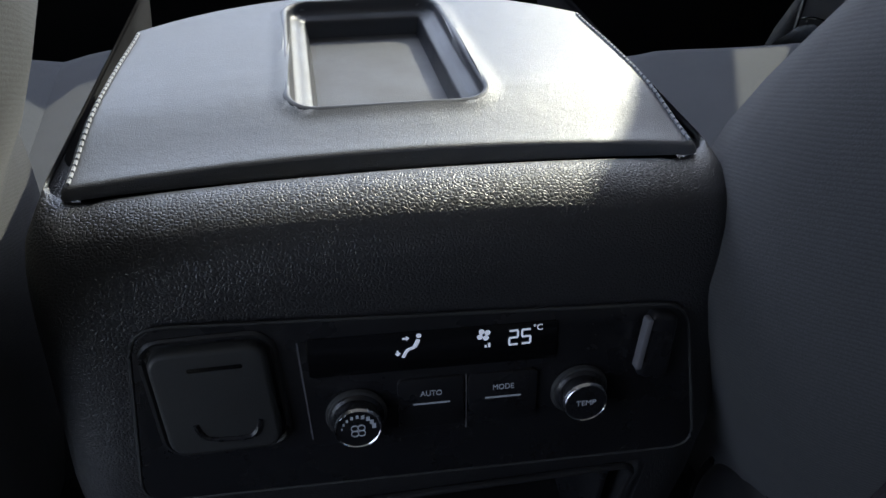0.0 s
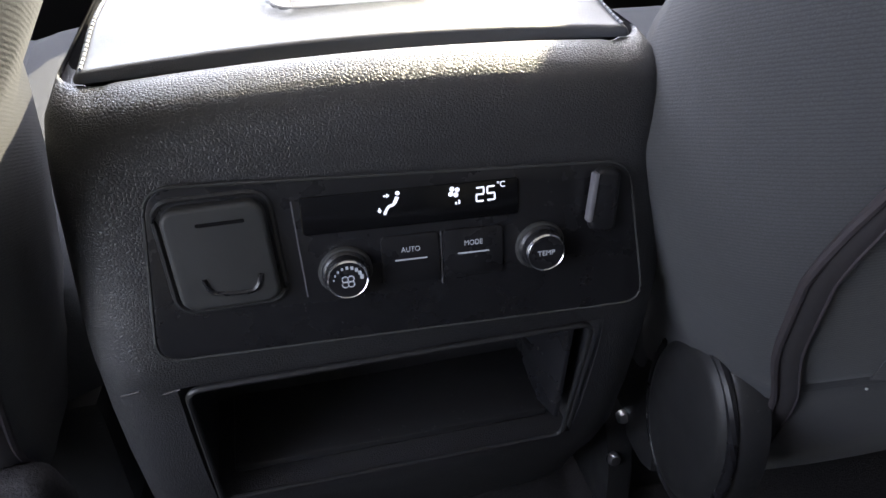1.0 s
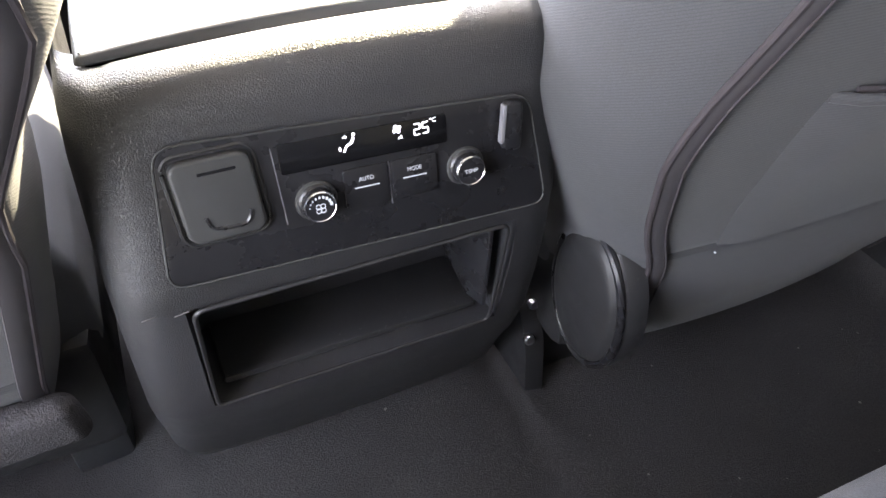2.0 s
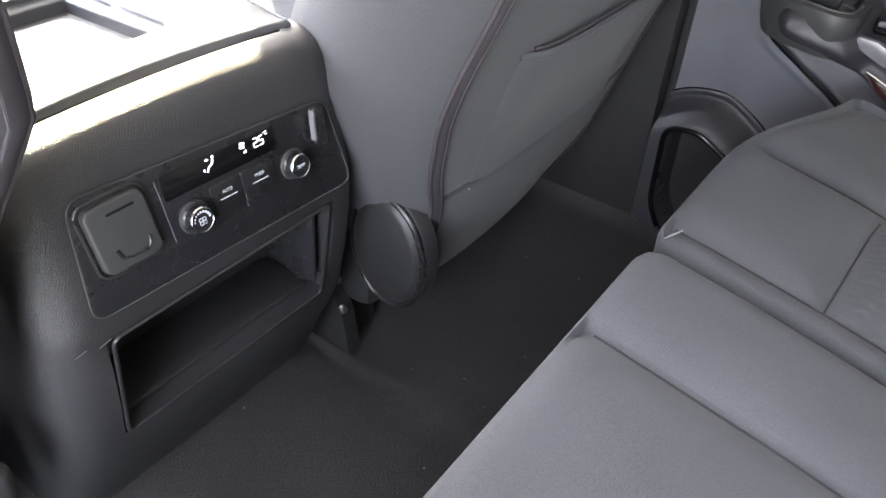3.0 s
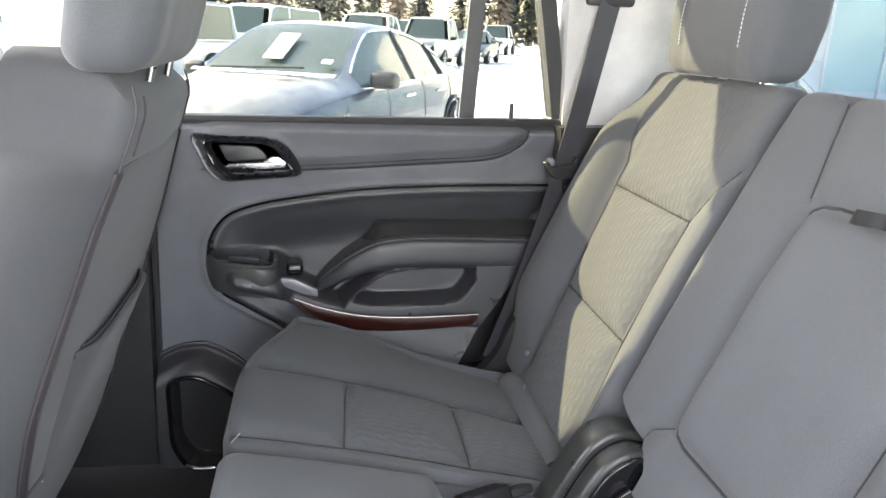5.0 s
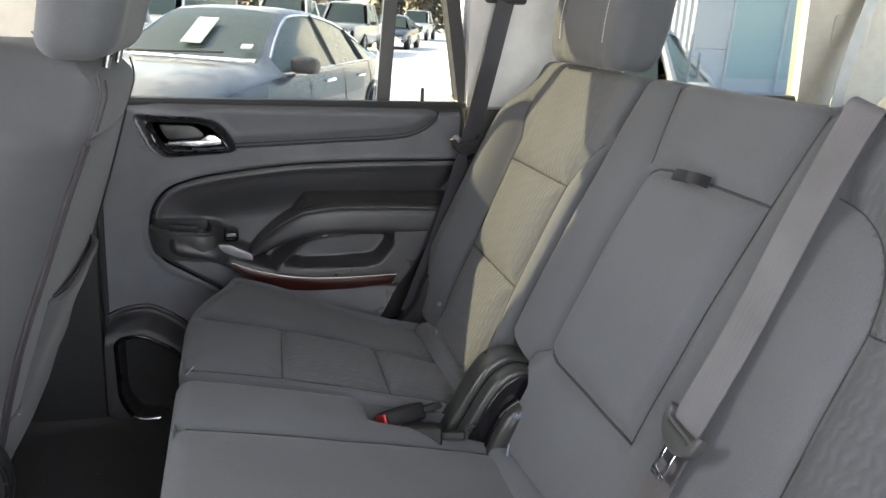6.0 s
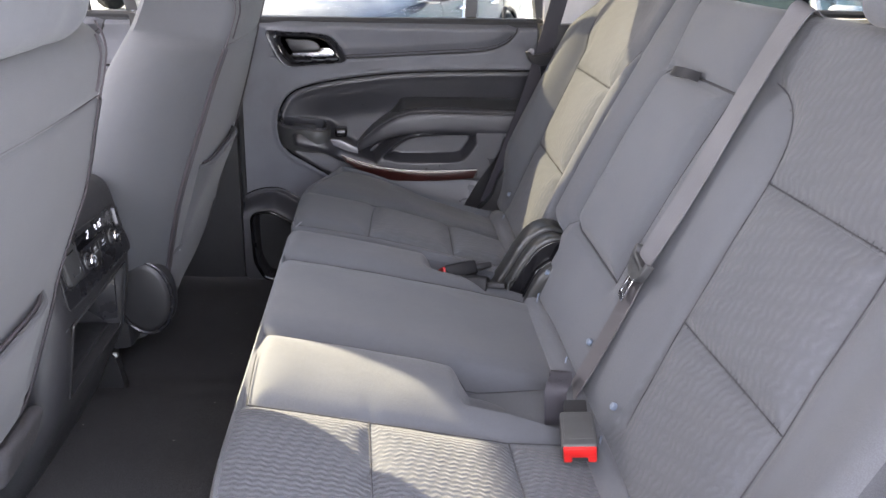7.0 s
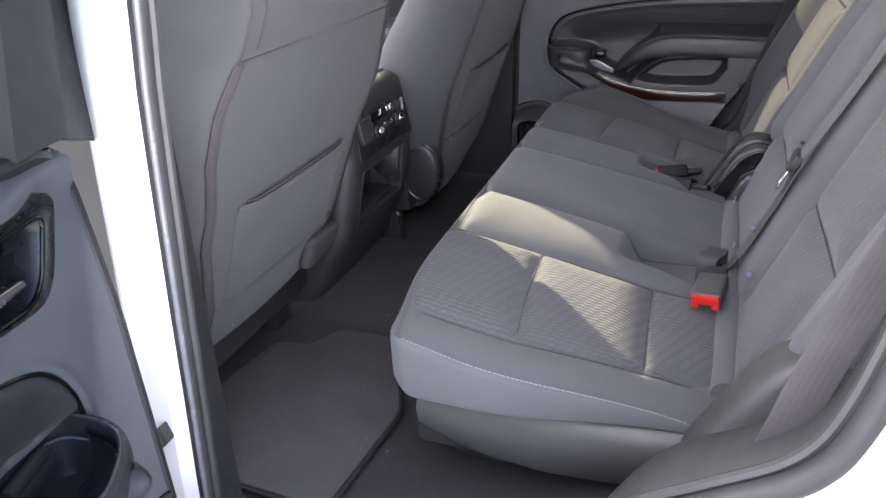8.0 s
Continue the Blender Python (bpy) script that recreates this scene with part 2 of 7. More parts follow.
def merge(bm, add):
    if bm is None:
        return add
    me = bpy.data.meshes.new("join")
    add.to_mesh(me)
    add.free()
    bm.from_mesh(me)
    bpy.data.meshes.remove(me)
    return bm


def lathe(profile, m, n=32, bm=None):
    """profile: (radius, height) pairs, turned round the local z of the matrix m."""
    out = bmesh.new()
    rings = []
    for r, h in profile:
        if r < 1e-6:
            rings.append([out.verts.new(m @ Vector((0, 0, h)))])
        else:
            rings.append([out.verts.new(m @ Vector((r * math.cos(2 * math.pi * i / n), r * math.sin(2 * math.pi * i / n), h))) for i in range(n)])
    for a, b in zip(rings, rings[1:]):
        for i in range(n):
            j = (i + 1) % n
            if len(a) == 1 and len(b) > 1:
                out.faces.new((a[0], b[i], b[j]))
            elif len(b) == 1 and len(a) > 1:
                out.faces.new((a[i], b[0], a[j]))
            elif len(a) > 1:
                out.faces.new((a[i], b[i], b[j], a[j]))
    return merge(bm, out)


def smooth_path(pts, n=8, closed=False):
    """Catmull-Rom through the points."""
    p = [Vector(q) for q in pts]
    out = []
    k = len(p)
    for i in range(k if closed else k - 1):
        if closed:
            a, b, c, d = p[i - 1], p[i], p[(i + 1) % k], p[(i + 2) % k]
        else:
            a, b, c, d = p[max(i - 1, 0)], p[i], p[i + 1], p[min(i + 2, k - 1)]
        for s in range(n):
            t = s / n
            out.append(0.5 * (2 * b + (c - a) * t + (2 * a - 5 * b + 4 * c - d) * t * t + (3 * b - a - 3 * c + d) * t ** 3))
    if not closed:
        out.append(p[-1])
    return out


def tube(pts, r, n=8, bm=None, closed=False, flat=1.0, up=None):
    out = bmesh.new()
    pts = [Vector(q) for q in pts]
    rings, k = [], len(pts)
    ref = Vector(up) if up else Vector((0.13, 0.21, 0.97))
    for i, q in enumerate(pts):
        a, b = (pts[i - 1], pts[(i + 1) % k]) if closed else (pts[max(i - 1, 0)], pts[min(i + 1, k - 1)])
        d = (b - a).normalized()
        s = d.cross(ref)
        s = s.normalized() if s.length > 1e-5 else Vector((1, 0, 0))
        u = s.cross(d)
        rings.append([out.verts.new(q + r * (math.cos(2 * math.pi * j / n) * s + flat * math.sin(2 * math.pi * j / n) * u)) for j in range(n)])
    for i in range(k if closed else k - 1):
        a, b = rings[i], rings[(i + 1) % k]
        for j in range(n):
            out.faces.new((a[j], b[j], b[(j + 1) % n], a[(j + 1) % n]))
    if not closed:
        out.faces.new(rings[0][::-1])
        out.faces.new(rings[-1])
    return merge(bm, out)


def prism(outline, place, depth, bevel=0.0, seg=2, bm=None):
    """outline: (u, v) pairs; place(u, v, h) gives the world point; extruded from h=0 to h=depth, with the h=depth rim bevelled."""
    out = bmesh.new()
    low = [out.verts.new(place(u, v, 0)) for u, v in outline]
    high = [out.verts.new(place(u, v, depth)) for u, v in outline]
    n = len(outline)
    out.faces.new(low[::-1])
    top = out.faces.new(high)
    for i in range(n):
        out.faces.new((low[i], low[(i + 1) % n], high[(i + 1) % n], high[i]))
    bmesh.ops.recalc_face_normals(out, faces=out.faces)
    if bevel:
        bmesh.ops.bevel(out, geom=list(top.edges), offset=bevel, segments=seg, profile=0.5, affect="EDGES", clamp_overlap=True)
    return merge(bm, out)


def rrect(u0, v0, u1, v1, r, n=5):
    pts = []
    for cu, cv, a in ((u1 - r, v1 - r, 0), (u0 + r, v1 - r, 90), (u0 + r, v0 + r, 180), (u1 - r, v0 + r, 270)):
        pts += [(cu + r * math.cos(radians(a + 90 * i / n)), cv + r * math.sin(radians(a + 90 * i / n))) for i in range(n + 1)]
    return pts


def rpoly(corners, r, n=4):
    """A polygon with its corners rounded off."""
    pts, k = [], len(corners)
    for i in range(k):
        p, a, b = Vector(corners[i]), Vector(corners[i - 1]), Vector(corners[(i + 1) % k])
        ra = min(r, (a - p).length * 0.45)
        rb = min(r, (b - p).length * 0.45)
        s, e = p + (a - p).normalized() * ra, p + (b - p).normalized() * rb
        for j in range(n + 1):
            t = j / n
            q = s * (1 - t) ** 2 + p * 2 * t * (1 - t) + e * t * t
            pts.append((q.x, q.y))
    return pts


def ss(a, b, x):
    t = min(1.0, max(0.0, (x - a) / (b - a)))
    return t * t * (3 - 2 * t)


def lerp_table(rows, x):
    if x <= rows[0][0]:
        return rows[0][1]
    for (a, p), (b, q) in zip(rows, rows[1:]):
        if x <= b:
            t = (x - a) / (b - a)
            return p + (q - p) * t
    return rows[-1][1]


def seg_dist(px, py, line):
    best = 9.0
    for (ax, ay), (bx, by) in zip(line, line[1:]):
        dx, dy = bx - ax, by - ay
        t = max(0.0, min(1.0, ((px - ax) * dx + (py - ay) * dy) / (dx * dx + dy * dy + 1e-12)))
        best = min(best, math.hypot(px - ax - t * dx, py - ay - t * dy))
    return best


def grooves(px, py, lines, depth=0.0105, width=0.010):
    """Height that is lost at a point near the sewn seams."""
    g = 0.0
    for line in lines:
        d = seg_dist(px, py, line)
        if d < 0.06:
            g = max(g, depth * 0.6 * math.exp(-(d / width) ** 2) + depth * 0.75 * math.exp(-(d / (width * 2.8)) ** 2))
    return g


def stations(half, r, step):
    edge = [half - r + r * math.tan(radians(a)) for a in (45, 33, 22, 11, 0)]
    n = max(2, int(round(2 * (half - r) / step)))
    mid = [-(half - r) + 2 * (half - r) * i / n for i in range(1, n)]
    return [-e for e in edge] + mid + edge[::-1]


def pad(half, r, step, place, key=lambda x, y, top: "cover"):
    """A padded block with rounded edges, its faces sorted into several meshes by key(); place(x, y, z, top) gives the world point."""
    a, b, c = half
    ax = [stations(a, r, step), stations(b, r, step), stations(c, r, 0.05)]
    n = [len(s) for s in ax]
    inner = (a - r, b - r, c - r)
    pts, uvs = {}, {}

    def vert(i, j, k):
        if (i, j, k) not in pts:
            p = Vector((ax[0][i], ax[1][j], ax[2][k]))
            q = Vector([max(-h, min(h, v)) for v, h in zip(p, inner)])
            d = p - q
            if d.length > 1e-9:
                p = q + d.normalized() * r
            pts[i, j, k] = Vector(place(p.x, p.y, p.z, k == n[2] - 1))
            uvs[i, j, k] = (p.x, p.y)
        return (i, j, k)

    quads = []
    for i in range(n[0] - 1):
        for j in range(n[1] - 1):
            quads.append(([(i, j, n[2] - 1), (i + 1, j, n[2] - 1), (i + 1, j + 1, n[2] - 1), (i, j + 1, n[2] - 1)], True))
            quads.append(([(i, j, 0), (i, j + 1, 0), (i + 1, j + 1, 0), (i + 1, j, 0)], False))
    for k in range(n[2] - 1):
        for i in range(n[0] - 1):
            quads.append(([(i, 0, k), (i + 1, 0, k), (i + 1, 0, k + 1), (i, 0, k + 1)], False))
            quads.append(([(i, n[1] - 1, k), (i, n[1] - 1, k + 1), (i + 1, n[1] - 1, k + 1), (i + 1, n[1] - 1, k)], False))
        for j in range(n[1] - 1):
            quads.append(([(0, j, k), (0, j, k + 1), (0, j + 1, k + 1), (0, j + 1, k)], False))
            quads.append(([(n[0] - 1, j, k), (n[0] - 1, j + 1, k), (n[0] - 1, j + 1, k + 1), (n[0] - 1, j, k + 1)], False))
    meshes, made = {}, {}
    for ids, top in quads:
        mx = sum(ax[0][q[0]] for q in ids) / 4
        my = sum(ax[1][q[1]] for q in ids) / 4
        name = key(mx, my, top)
        if name not in meshes:
            meshes[name] = bmesh.new()
            meshes[name].loops.layers.uv.new("UVMap")
            made[name] = {}
        bm, have = meshes[name], made[name]
        for q in ids:
            if q not in have:
                have[vert(*q)] = bm.verts.new(pts[vert(*q)] if q in pts else pts[vert(*q)])
        f = bm.faces.new([have[q] for q in ids])
        layer = bm.loops.layers.uv.active
        for loop, q in zip(f.loops, ids):
            loop[layer].uv = uvs[q]
    return meshes


def sheet(rows, thick=0.0, bm=None, closed=False):
    """A surface through rows of points, with a thickness along its normals."""
    out = bmesh.new()
    grid = [[Vector(p) for p in row] for row in rows]
    h, w = len(grid), len(grid[0])

    def normal(i, j):
        a, b = grid[max(i - 1, 0)][j], grid[min(i + 1, h - 1)][j]
        c, d = grid[i][max(j - 1, 0)], grid[i][min(j + 1, w - 1)]
        n = (b - a).cross(d - c)
        return n.normalized() if n.length > 1e-9 else Vector((0, 0, 1))

    top = [[out.verts.new(p) for p in row] for row in grid]
    for i in range(h - 1):
        for j in range(w - 1):
            out.faces.new((top[i][j], top[i][j + 1], top[i + 1][j + 1], top[i + 1][j]))
    if thick:
        low = [[out.verts.new(grid[i][j] - thick * normal(i, j)) for j in range(w)] for i in range(h)]
        for i in range(h - 1):
            for j in range(w - 1):
                out.faces.new((low[i][j], low[i + 1][j], low[i + 1][j + 1], low[i][j + 1]))
        for j in range(w - 1):
            out.faces.new((top[0][j], low[0][j], low[0][j + 1], top[0][j + 1]))
            out.faces.new((top[-1][j], top[-1][j + 1], low[-1][j + 1], low[-1][j]))
        for i in range(h - 1):
            out.faces.new((top[i][0], top[i + 1][0], low[i + 1][0], low[i][0]))
            out.faces.new((top[i][-1], low[i][-1], low[i + 1][-1], top[i + 1][-1]))
    return merge(bm, out)


def ribbon(pts, across, width, thick=0.0016):
    """A flat strap along a path; across(i) is its direction of width. It carries UVs for the weave."""
    out = bmesh.new()
    layer = out.loops.layers.uv.new("UVMap")
    pts = [Vector(p) for p in pts]
    k, cols, run = len(pts), 9, 0.0
    rings, lens = [], []
    for i, p in enumerate(pts):
        a, b = pts[max(i - 1, 0)], pts[min(i + 1, k - 1)]
        d = (b - a).normalized()
        w = Vector(across(i / (k - 1))).normalized()
        w = (w - d * w.dot(d)).normalized()
        n = d.cross(w)
        if i:
            run += (p - pts[i - 1]).length
        lens.append(run)
        row = [p + w * width * (j / (cols - 1) - 0.5) + n * thick / 2 for j in range(cols)]
        row += [p + w * width * (0.5 - j / (cols - 1)) - n * thick / 2 for j in range(cols)]
        rings.append([out.verts.new(q) for q in row])
    m = 2 * cols
    for i in range(k - 1):
        for j in range(m):
            f = out.faces.new((rings[i][j], rings[i][(j + 1) % m], rings[i + 1][(j + 1) % m], rings[i + 1][j]))
            for loop, (ii, jj) in zip(f.loops, ((i, j), (i, j + 1), (i + 1, j + 1), (i + 1, j))):
                u = jj if jj < cols else m - jj
                loop[layer].uv = (u / (cols - 1) * width, lens[ii])
    out.faces.new(rings[0][::-1])
    out.faces.new(rings[-1])
    return out


def lettering(text, size, m, depth=0.0004):
    cu = bpy.data.curves.new("lettering", "FONT")
    cu.body, cu.size, cu.extrude = text, size, depth
    cu.align_x, cu.align_y = "CENTER", "CENTER"
    ob = bpy.data.objects.new("lettering", cu)
    me = bpy.data.meshes.new_from_object(ob)
    bpy.data.objects.remove(ob)
    bm = bmesh.new()
    bm.from_mesh(me)
    bpy.data.meshes.remove(me)
    bmesh.ops.transform(bm, matrix=m, verts=bm.verts)
    return bm


def stitches(path, gap, length, r, mat, parent, name="stitching", label=""):
    """Short raised threads along a path."""
    path = [Vector(p) for p in path]
    bm, run, nxt = None, 0.0, 0.0
    for a, b in zip(path, path[1:]):
        L = (b - a).length
        while nxt <= run + L:
            t = (nxt - run) / L
            p = a.lerp(b, t)
            d = (b - a).normalized()
            bm = tube([p - d * length / 2, p - d * length / 4, p + d * length / 4, p + d * length / 2], r, 5, bm)
            nxt += gap
        run += L
    return part(name, bm, mat, parent, label)


# ---- the setting: ground, floor, shell ----
GROUND = -0.57
bm = bmesh.new()
bmesh.ops.create_grid(bm, x_segments=60, y_segments=60, size=400.0)
for v in bm.verts:
    v.co.z = GROUND
solid("ground", bm, SNOW, "snow-covered asphalt lot with bare grey patches", "ground", kind="structure")

rows = []
for i in range(61):
    y = -2.3 + 3.9 * i / 60
    row = []
    for j in range(61):
        x = -0.84 + 1.68 * j / 60
        hump = 0.045 * math.exp(-(x / 0.2) ** 4) * ss(0.9, 0.1, abs(y - 0.3))
        rise = 0.10 * ss(-0.12, -0.5, y)
        row.append((x, y, hump + rise + 0.004 * noise.noise(Vector((x * 6, y * 6, 0)))))
    rows.append(row)
solid("floor", sheet(rows, -0.03), CARPET, "dark grey carpeted car floor with crumbs", "floor", kind="structure")

floor_mat = thing("floor_mat", (-0.46, 0.24, 0.0), "dark grey carpet floor mat behind the front seat", "floor mat")


def mat_at(u, v, h):
    return Vector((u, v, 0.014 + h + 0.002 * noise.noise(Vector((u * 9, v * 9, 2)))))


outline = rpoly([(-0.735, 0.060), (-0.48, 0.038), (-0.255, 0.150), (-0.264, 0.268), (-0.300, 0.290), (-0.337, 0.305), (-0.345, 0.380), (-0.56, 0.420), (-0.70, 0.40), (-0.725, 0.25)], 0.022)
part("mat_surface", prism(outline, mat_at, 0.009, 0.003), MAT, floor_mat)
part("edge_binding", tube([mat_at(u, v, 0.006) for u, v in outline], 0.0045, 6, closed=True), BLACK, floor_mat, "black stitched edge binding")

# shell
def side_prism(outline, x0, x1, bevel=0.0):
    """outline in (y, z), from x0 to x1."""
    return prism(outline, lambda u, v, h: Vector((x0 + h, u, v)), x1 - x0, bevel)


roof_rows = [[(-0.82 + 1.64 * j / 24, -2.2 + (3.155 + 0.11 * ss(0.62, 0.80, abs(-0.82 + 1.64 * j / 24))) * i / 24, 1.24 + 0.03 * math.cos((j / 24 - 0.5) * 3.0)) for j in range(25)] for i in range(25)]
solid("ceiling", sheet(roof_rows, 0.02), BEIGE, "pale beige fabric headliner", "headliner", kind="structure")
roof_out = [[(-0.95 + 1.90 * j / 24, -2.3 + 3.27 * i / 24, 1.29 + 0.04 * math.cos((j / 24 - 0.5) * 3.0)) for j in range(25)] for i in range(25)]
solid("roof", sheet(roof_out, 0.015), WHITE, "white painted car roof", "roof", kind="structure")


def upright(name, outline, x0, x1, mat, label, category="pillar"):
    return solid(name, side_prism(outline, x0, x1, 0.006), mat, label, category, kind="structure")


for side, tag in ((1, "right"), (-1, "left")):
    def X(a, b):
        return (a, b) if side > 0 else (-b, -a)
    upright("pillar_b_" + tag, [(0.150, 0.70), (0.36, 0.70), (0.43, 1.26), (0.190, 1.26)] if side > 0 else [(0.15, 0.74), (0.19, 0.80), (0.25, 0.86), (0.33, 1.26), (0.19, 1.26)], *X(0.80 if side > 0 else 0.78, 0.86 if side > 0 else 0.84), BEIGE, "pale beige pillar trim between the doors")
    # unseen windscreen pillars, widened inwards to cut the sun on lid and bench
    lean = []
    for i in range(13):
        k = 0.66 * i / 12
        y, z, xi = 1.60 - 1.133 * k, 0.64 + k, 0.78 - 0.08 * ss(0.0, 0.33, k) - 0.06 * ss(0.42, 0.52, k)
        lean.append([(side * px, py, z) for px, py in ((0.88, y), (xi, y), (xi, y - 0.05), (0.88, y - 0.07), (0.88, y))])
    solid("widened_pillar_a_" + tag, sheet(lean), BEIGE, "pale beige slanted windscreen pillar trim", "pillar", kind="structure")
    upright("pillar_c_" + tag, [(-0.615, 0.69), (-0.94, 0.69), (-1.0, 1.26), (-0.60, 1.26)], *X(0.80, 0.90), GREYTRIM, "pale grey rear pillar trim")
    upright("pillar_d_" + tag, [(-1.528, 0.6), (-1.95, 0.6), (-1.85, 1.26), (-1.478, 1.26)], *X(0.832, 0.88), BEIGE, "pale beige rear corner pillar trim")
    upright("roof_rail_" + tag, [(0.95, 1.236), (0.95, 1.29), (-2.2, 1.29), (-2.2, 1.236)], *X(0.80, 0.92), BEIGE, "pale beige roof rail trim", "trim")
    upright("quarter_trim_" + tag, [(-0.64, 0.0), (-0.60, 0.69), (-1.8, 0.72), (-2.2, 0.72), (-2.2, 0.0)], *X(0.76, 0.86), BLACK, "black plastic trim below the rear side window", "trim")
    glass = solid("window_quarter_" + tag, side_prism([(-0.93, 0.715), (-1.545, 0.715), (-1.50, 1.19), (-0.985, 1.19)], *X(0.855, 0.859)), DEEPTINT, "tinted rear side window", "window", kind="structure")
    glass.visible_shadow = False
    solid("window_edge_" + tag, tube([(0.848 * side, y, z) for y, z in rpoly([(-0.945, 0.725), (-1.54, 0.725), (-1.49, 1.18), (-0.995, 1.18)], 0.03)], 0.010, 8, closed=True), BLACK, "black edge of the rear side window", "window seal", kind="structure")
    upright("quarter_panel_" + tag, [(-0.66, -0.4), (-0.62, 0.70), (-2.25, 0.72), (-2.25, -0.3)], *X(0.90, 0.97), WHITE, "white rear quarter body panel", "body panel")
    upright("pillar_b_lower_" + tag, [(0.178, -0.03), (0.165, 0.66), (0.40, 0.70), (0.40, -0.03)], *X(0.772, 0.86 if side > 0 else 0.83), BLACK, "black plastic lower pillar trim")
    upright("rocker_" + tag, [(1.5, -0.16), (1.5, 0.01), (-0.5, 0.01), (-0.5, -0.16)], *X(0.80 if side < 0 else 0.862, 0.95), WHITE, "white painted door sill of the car", "sill")

# the white body pillar beside the open door, its seal and catch
b_post = thing("door_post", (-0.9, 0.18, 0.0), "white painted body post with black rubber seal beside the open door", "door post", kind="structure")
POST_EDGE = [(-0.05, 0.186), (0.159, 0.172), (0.309, 0.159), (0.432, 0.149), (0.587, 0.135), (0.71, 0.123), (0.803, 0.109), (1.26, 0.055)]
post_rows = []
for i in range(25):
    z = -0.05 + 1.31 * i / 24
    y0 = lerp_table(POST_EDGE, z) - 0.010
    wide = 0.045
    post_rows.append([(-0.84, y0, z), (-0.868, y0 + 0.004, z), (-0.885, y0 + 0.014, z), (-0.89, y0 + 0.04, z), (-0.89, y0 + wide, z), (-0.88, y0 + wide + 0.02, z), (-0.84, y0 + wide + 0.03, z)])
part("post_skin", sheet(post_rows, 0.01), WHITE, b_post)
seal_path = [(-0.856, lerp_table(POST_EDGE, -0.05 + 1.31 * i / 24) - 0.006, -0.05 + 1.31 * i / 24) for i in range(25)]
part("rubber_seal", tube(seal_path, 0.0125, 12), RUBBER, b_post, "black rubber door seal")
part("seal_bead", tube([(x - 0.010, y - 0.009, z) for x, y, z in seal_path], 0.0035, 8), SATINGREY, b_post, "grey bead along the seal")
part("seal_lip", tube([(x + 0.010, y - 0.010, z) for x, y, z in seal_path], 0.006, 8), GREYPLASTIC, b_post)
strap_link = part("door_check_link", prism(rpoly([(0.172, 0.292), (0.166, 0.266), (0.178, 0.254), (0.200, 0.236), (0.212, 0.206), (0.216, 0.250), (0.198, 0.268)], 0.004, 3), lambda u, v, h: Vector((-0.885 - h - 0.6 * max(0.0, u - 0.195), u, v)), 0.014, 0.003), GREYPLASTIC, b_post, "dark steel door check link")
part("link_pin", lathe([(0, 0.004), (0.004, 0.003), (0.005, 0), (0, 0)], Matrix.Translation((-0.899, 0.180, 0.266)) @ Matrix.Rotation(radians(-90), 4, "Y"), 12), STEEL, strap_link)

# rear edge of the left door opening
arch = smooth_path([(y, z, 0) for y, z in ((-0.31, -0.02), (-0.325, 0.08), (-0.36, 0.20), (-0.41, 0.275), (-0.48, 0.325), (-0.543, 0.368), (-0.572, 0.402), (-0.588, 0.44), (-0.602, 0.50), (-0.612, 0.58), (-0.622, 0.80), (-0.63, 1.1))])
arch_yz = [(p[0], p[1]) for p in arch]
opening = thing("door_opening", (-0.88, -0.55, 0.0), "white painted rear edge of the door opening with black seal", "door frame", kind="structure")
rows = [[(-0.845, y - 0.004, z), (-0.868, y - 0.012, z - 0.008), (-0.885, y - 0.03, z - 0.012), (-0.905, y - 0.06, z - 0.015), (-0.93, y - 0.12, z - 0.02), (-0.95, y - 0.16, z - 0.02)] for y, z in arch_yz]
part("painted_edge", sheet(rows, 0.008), WHITE, opening)
part("rubber_seal", tube([(-0.860, y, z) for y, z in arch_yz], 0.014, 10), RUBBER, opening, "black rubber door seal")
part("seal_lip", tube([(-0.843, y + 0.012, z + 0.006) for y, z in arch_yz], 0.007, 8), GREYPLASTIC, opening)
part("arch_trim", sheet([[(-0.69, y - 0.035, z - 0.03), (-0.72, y - 0.022, z - 0.018), (-0.76, y - 0.010, z - 0.006), (-0.80, y - 0.002, z + 0.002), (-0.83, y + 0.004, z + 0.004), (-0.85, y + 0.002, z)] for y, z in arch_yz], 0.006), GREYPLASTIC, opening, "dark grey plastic trim over the wheel arch")

sill_trim = prism(rpoly([(-0.262, 0.0), (-0.262, 0.095), (-0.275, 0.118), (-0.36, 0.112), (-0.43, 0.125), (-0.50, 0.16), (-0.50, 0.0)], 0.012, 4), lambda u, v, h: Vector((-0.70 - h, u, v)), 0.13, 0.012, 3)
part("sill_trim", sill_trim, GREYPLASTIC, opening, "dark grey plastic sill trim below the seat")

# tailgate and dashboard close the cabin
solid("tailgate", box((-0.8, -2.25, 0.0), (0.8, -2.2, 0.75), 0.01), BLACK, "black lined tailgate", "tailgate", kind="structure")
dash_rows = []
for j in range(33):
    x = -0.79 + 1.58 * j / 32
    bulge = 0.05 * math.cos(x * 1.6)
    dash_rows.append([(x, y + bulge * 0.3, z) for y, z in ((1.30, 0.0), (1.22, 0.20), (1.14, 0.34), (1.08, 0.42), (1.07, 0.52), (1.10, 0.60), (1.18, 0.645), (1.35, 0.66), (1.62, 0.62))])
dashboard = thing("dashboard", (0.0, 1.2, 0.0), "black dashboard below the windscreen", "dashboard")
part("lower_panel", sheet([row[:5] for row in dash_rows], 0.02), BLACK, dashboard)
part("top_pad", sheet([row[4:] for row in dash_rows], 0.02), GRAIN, dashboard, "grained black top pad")
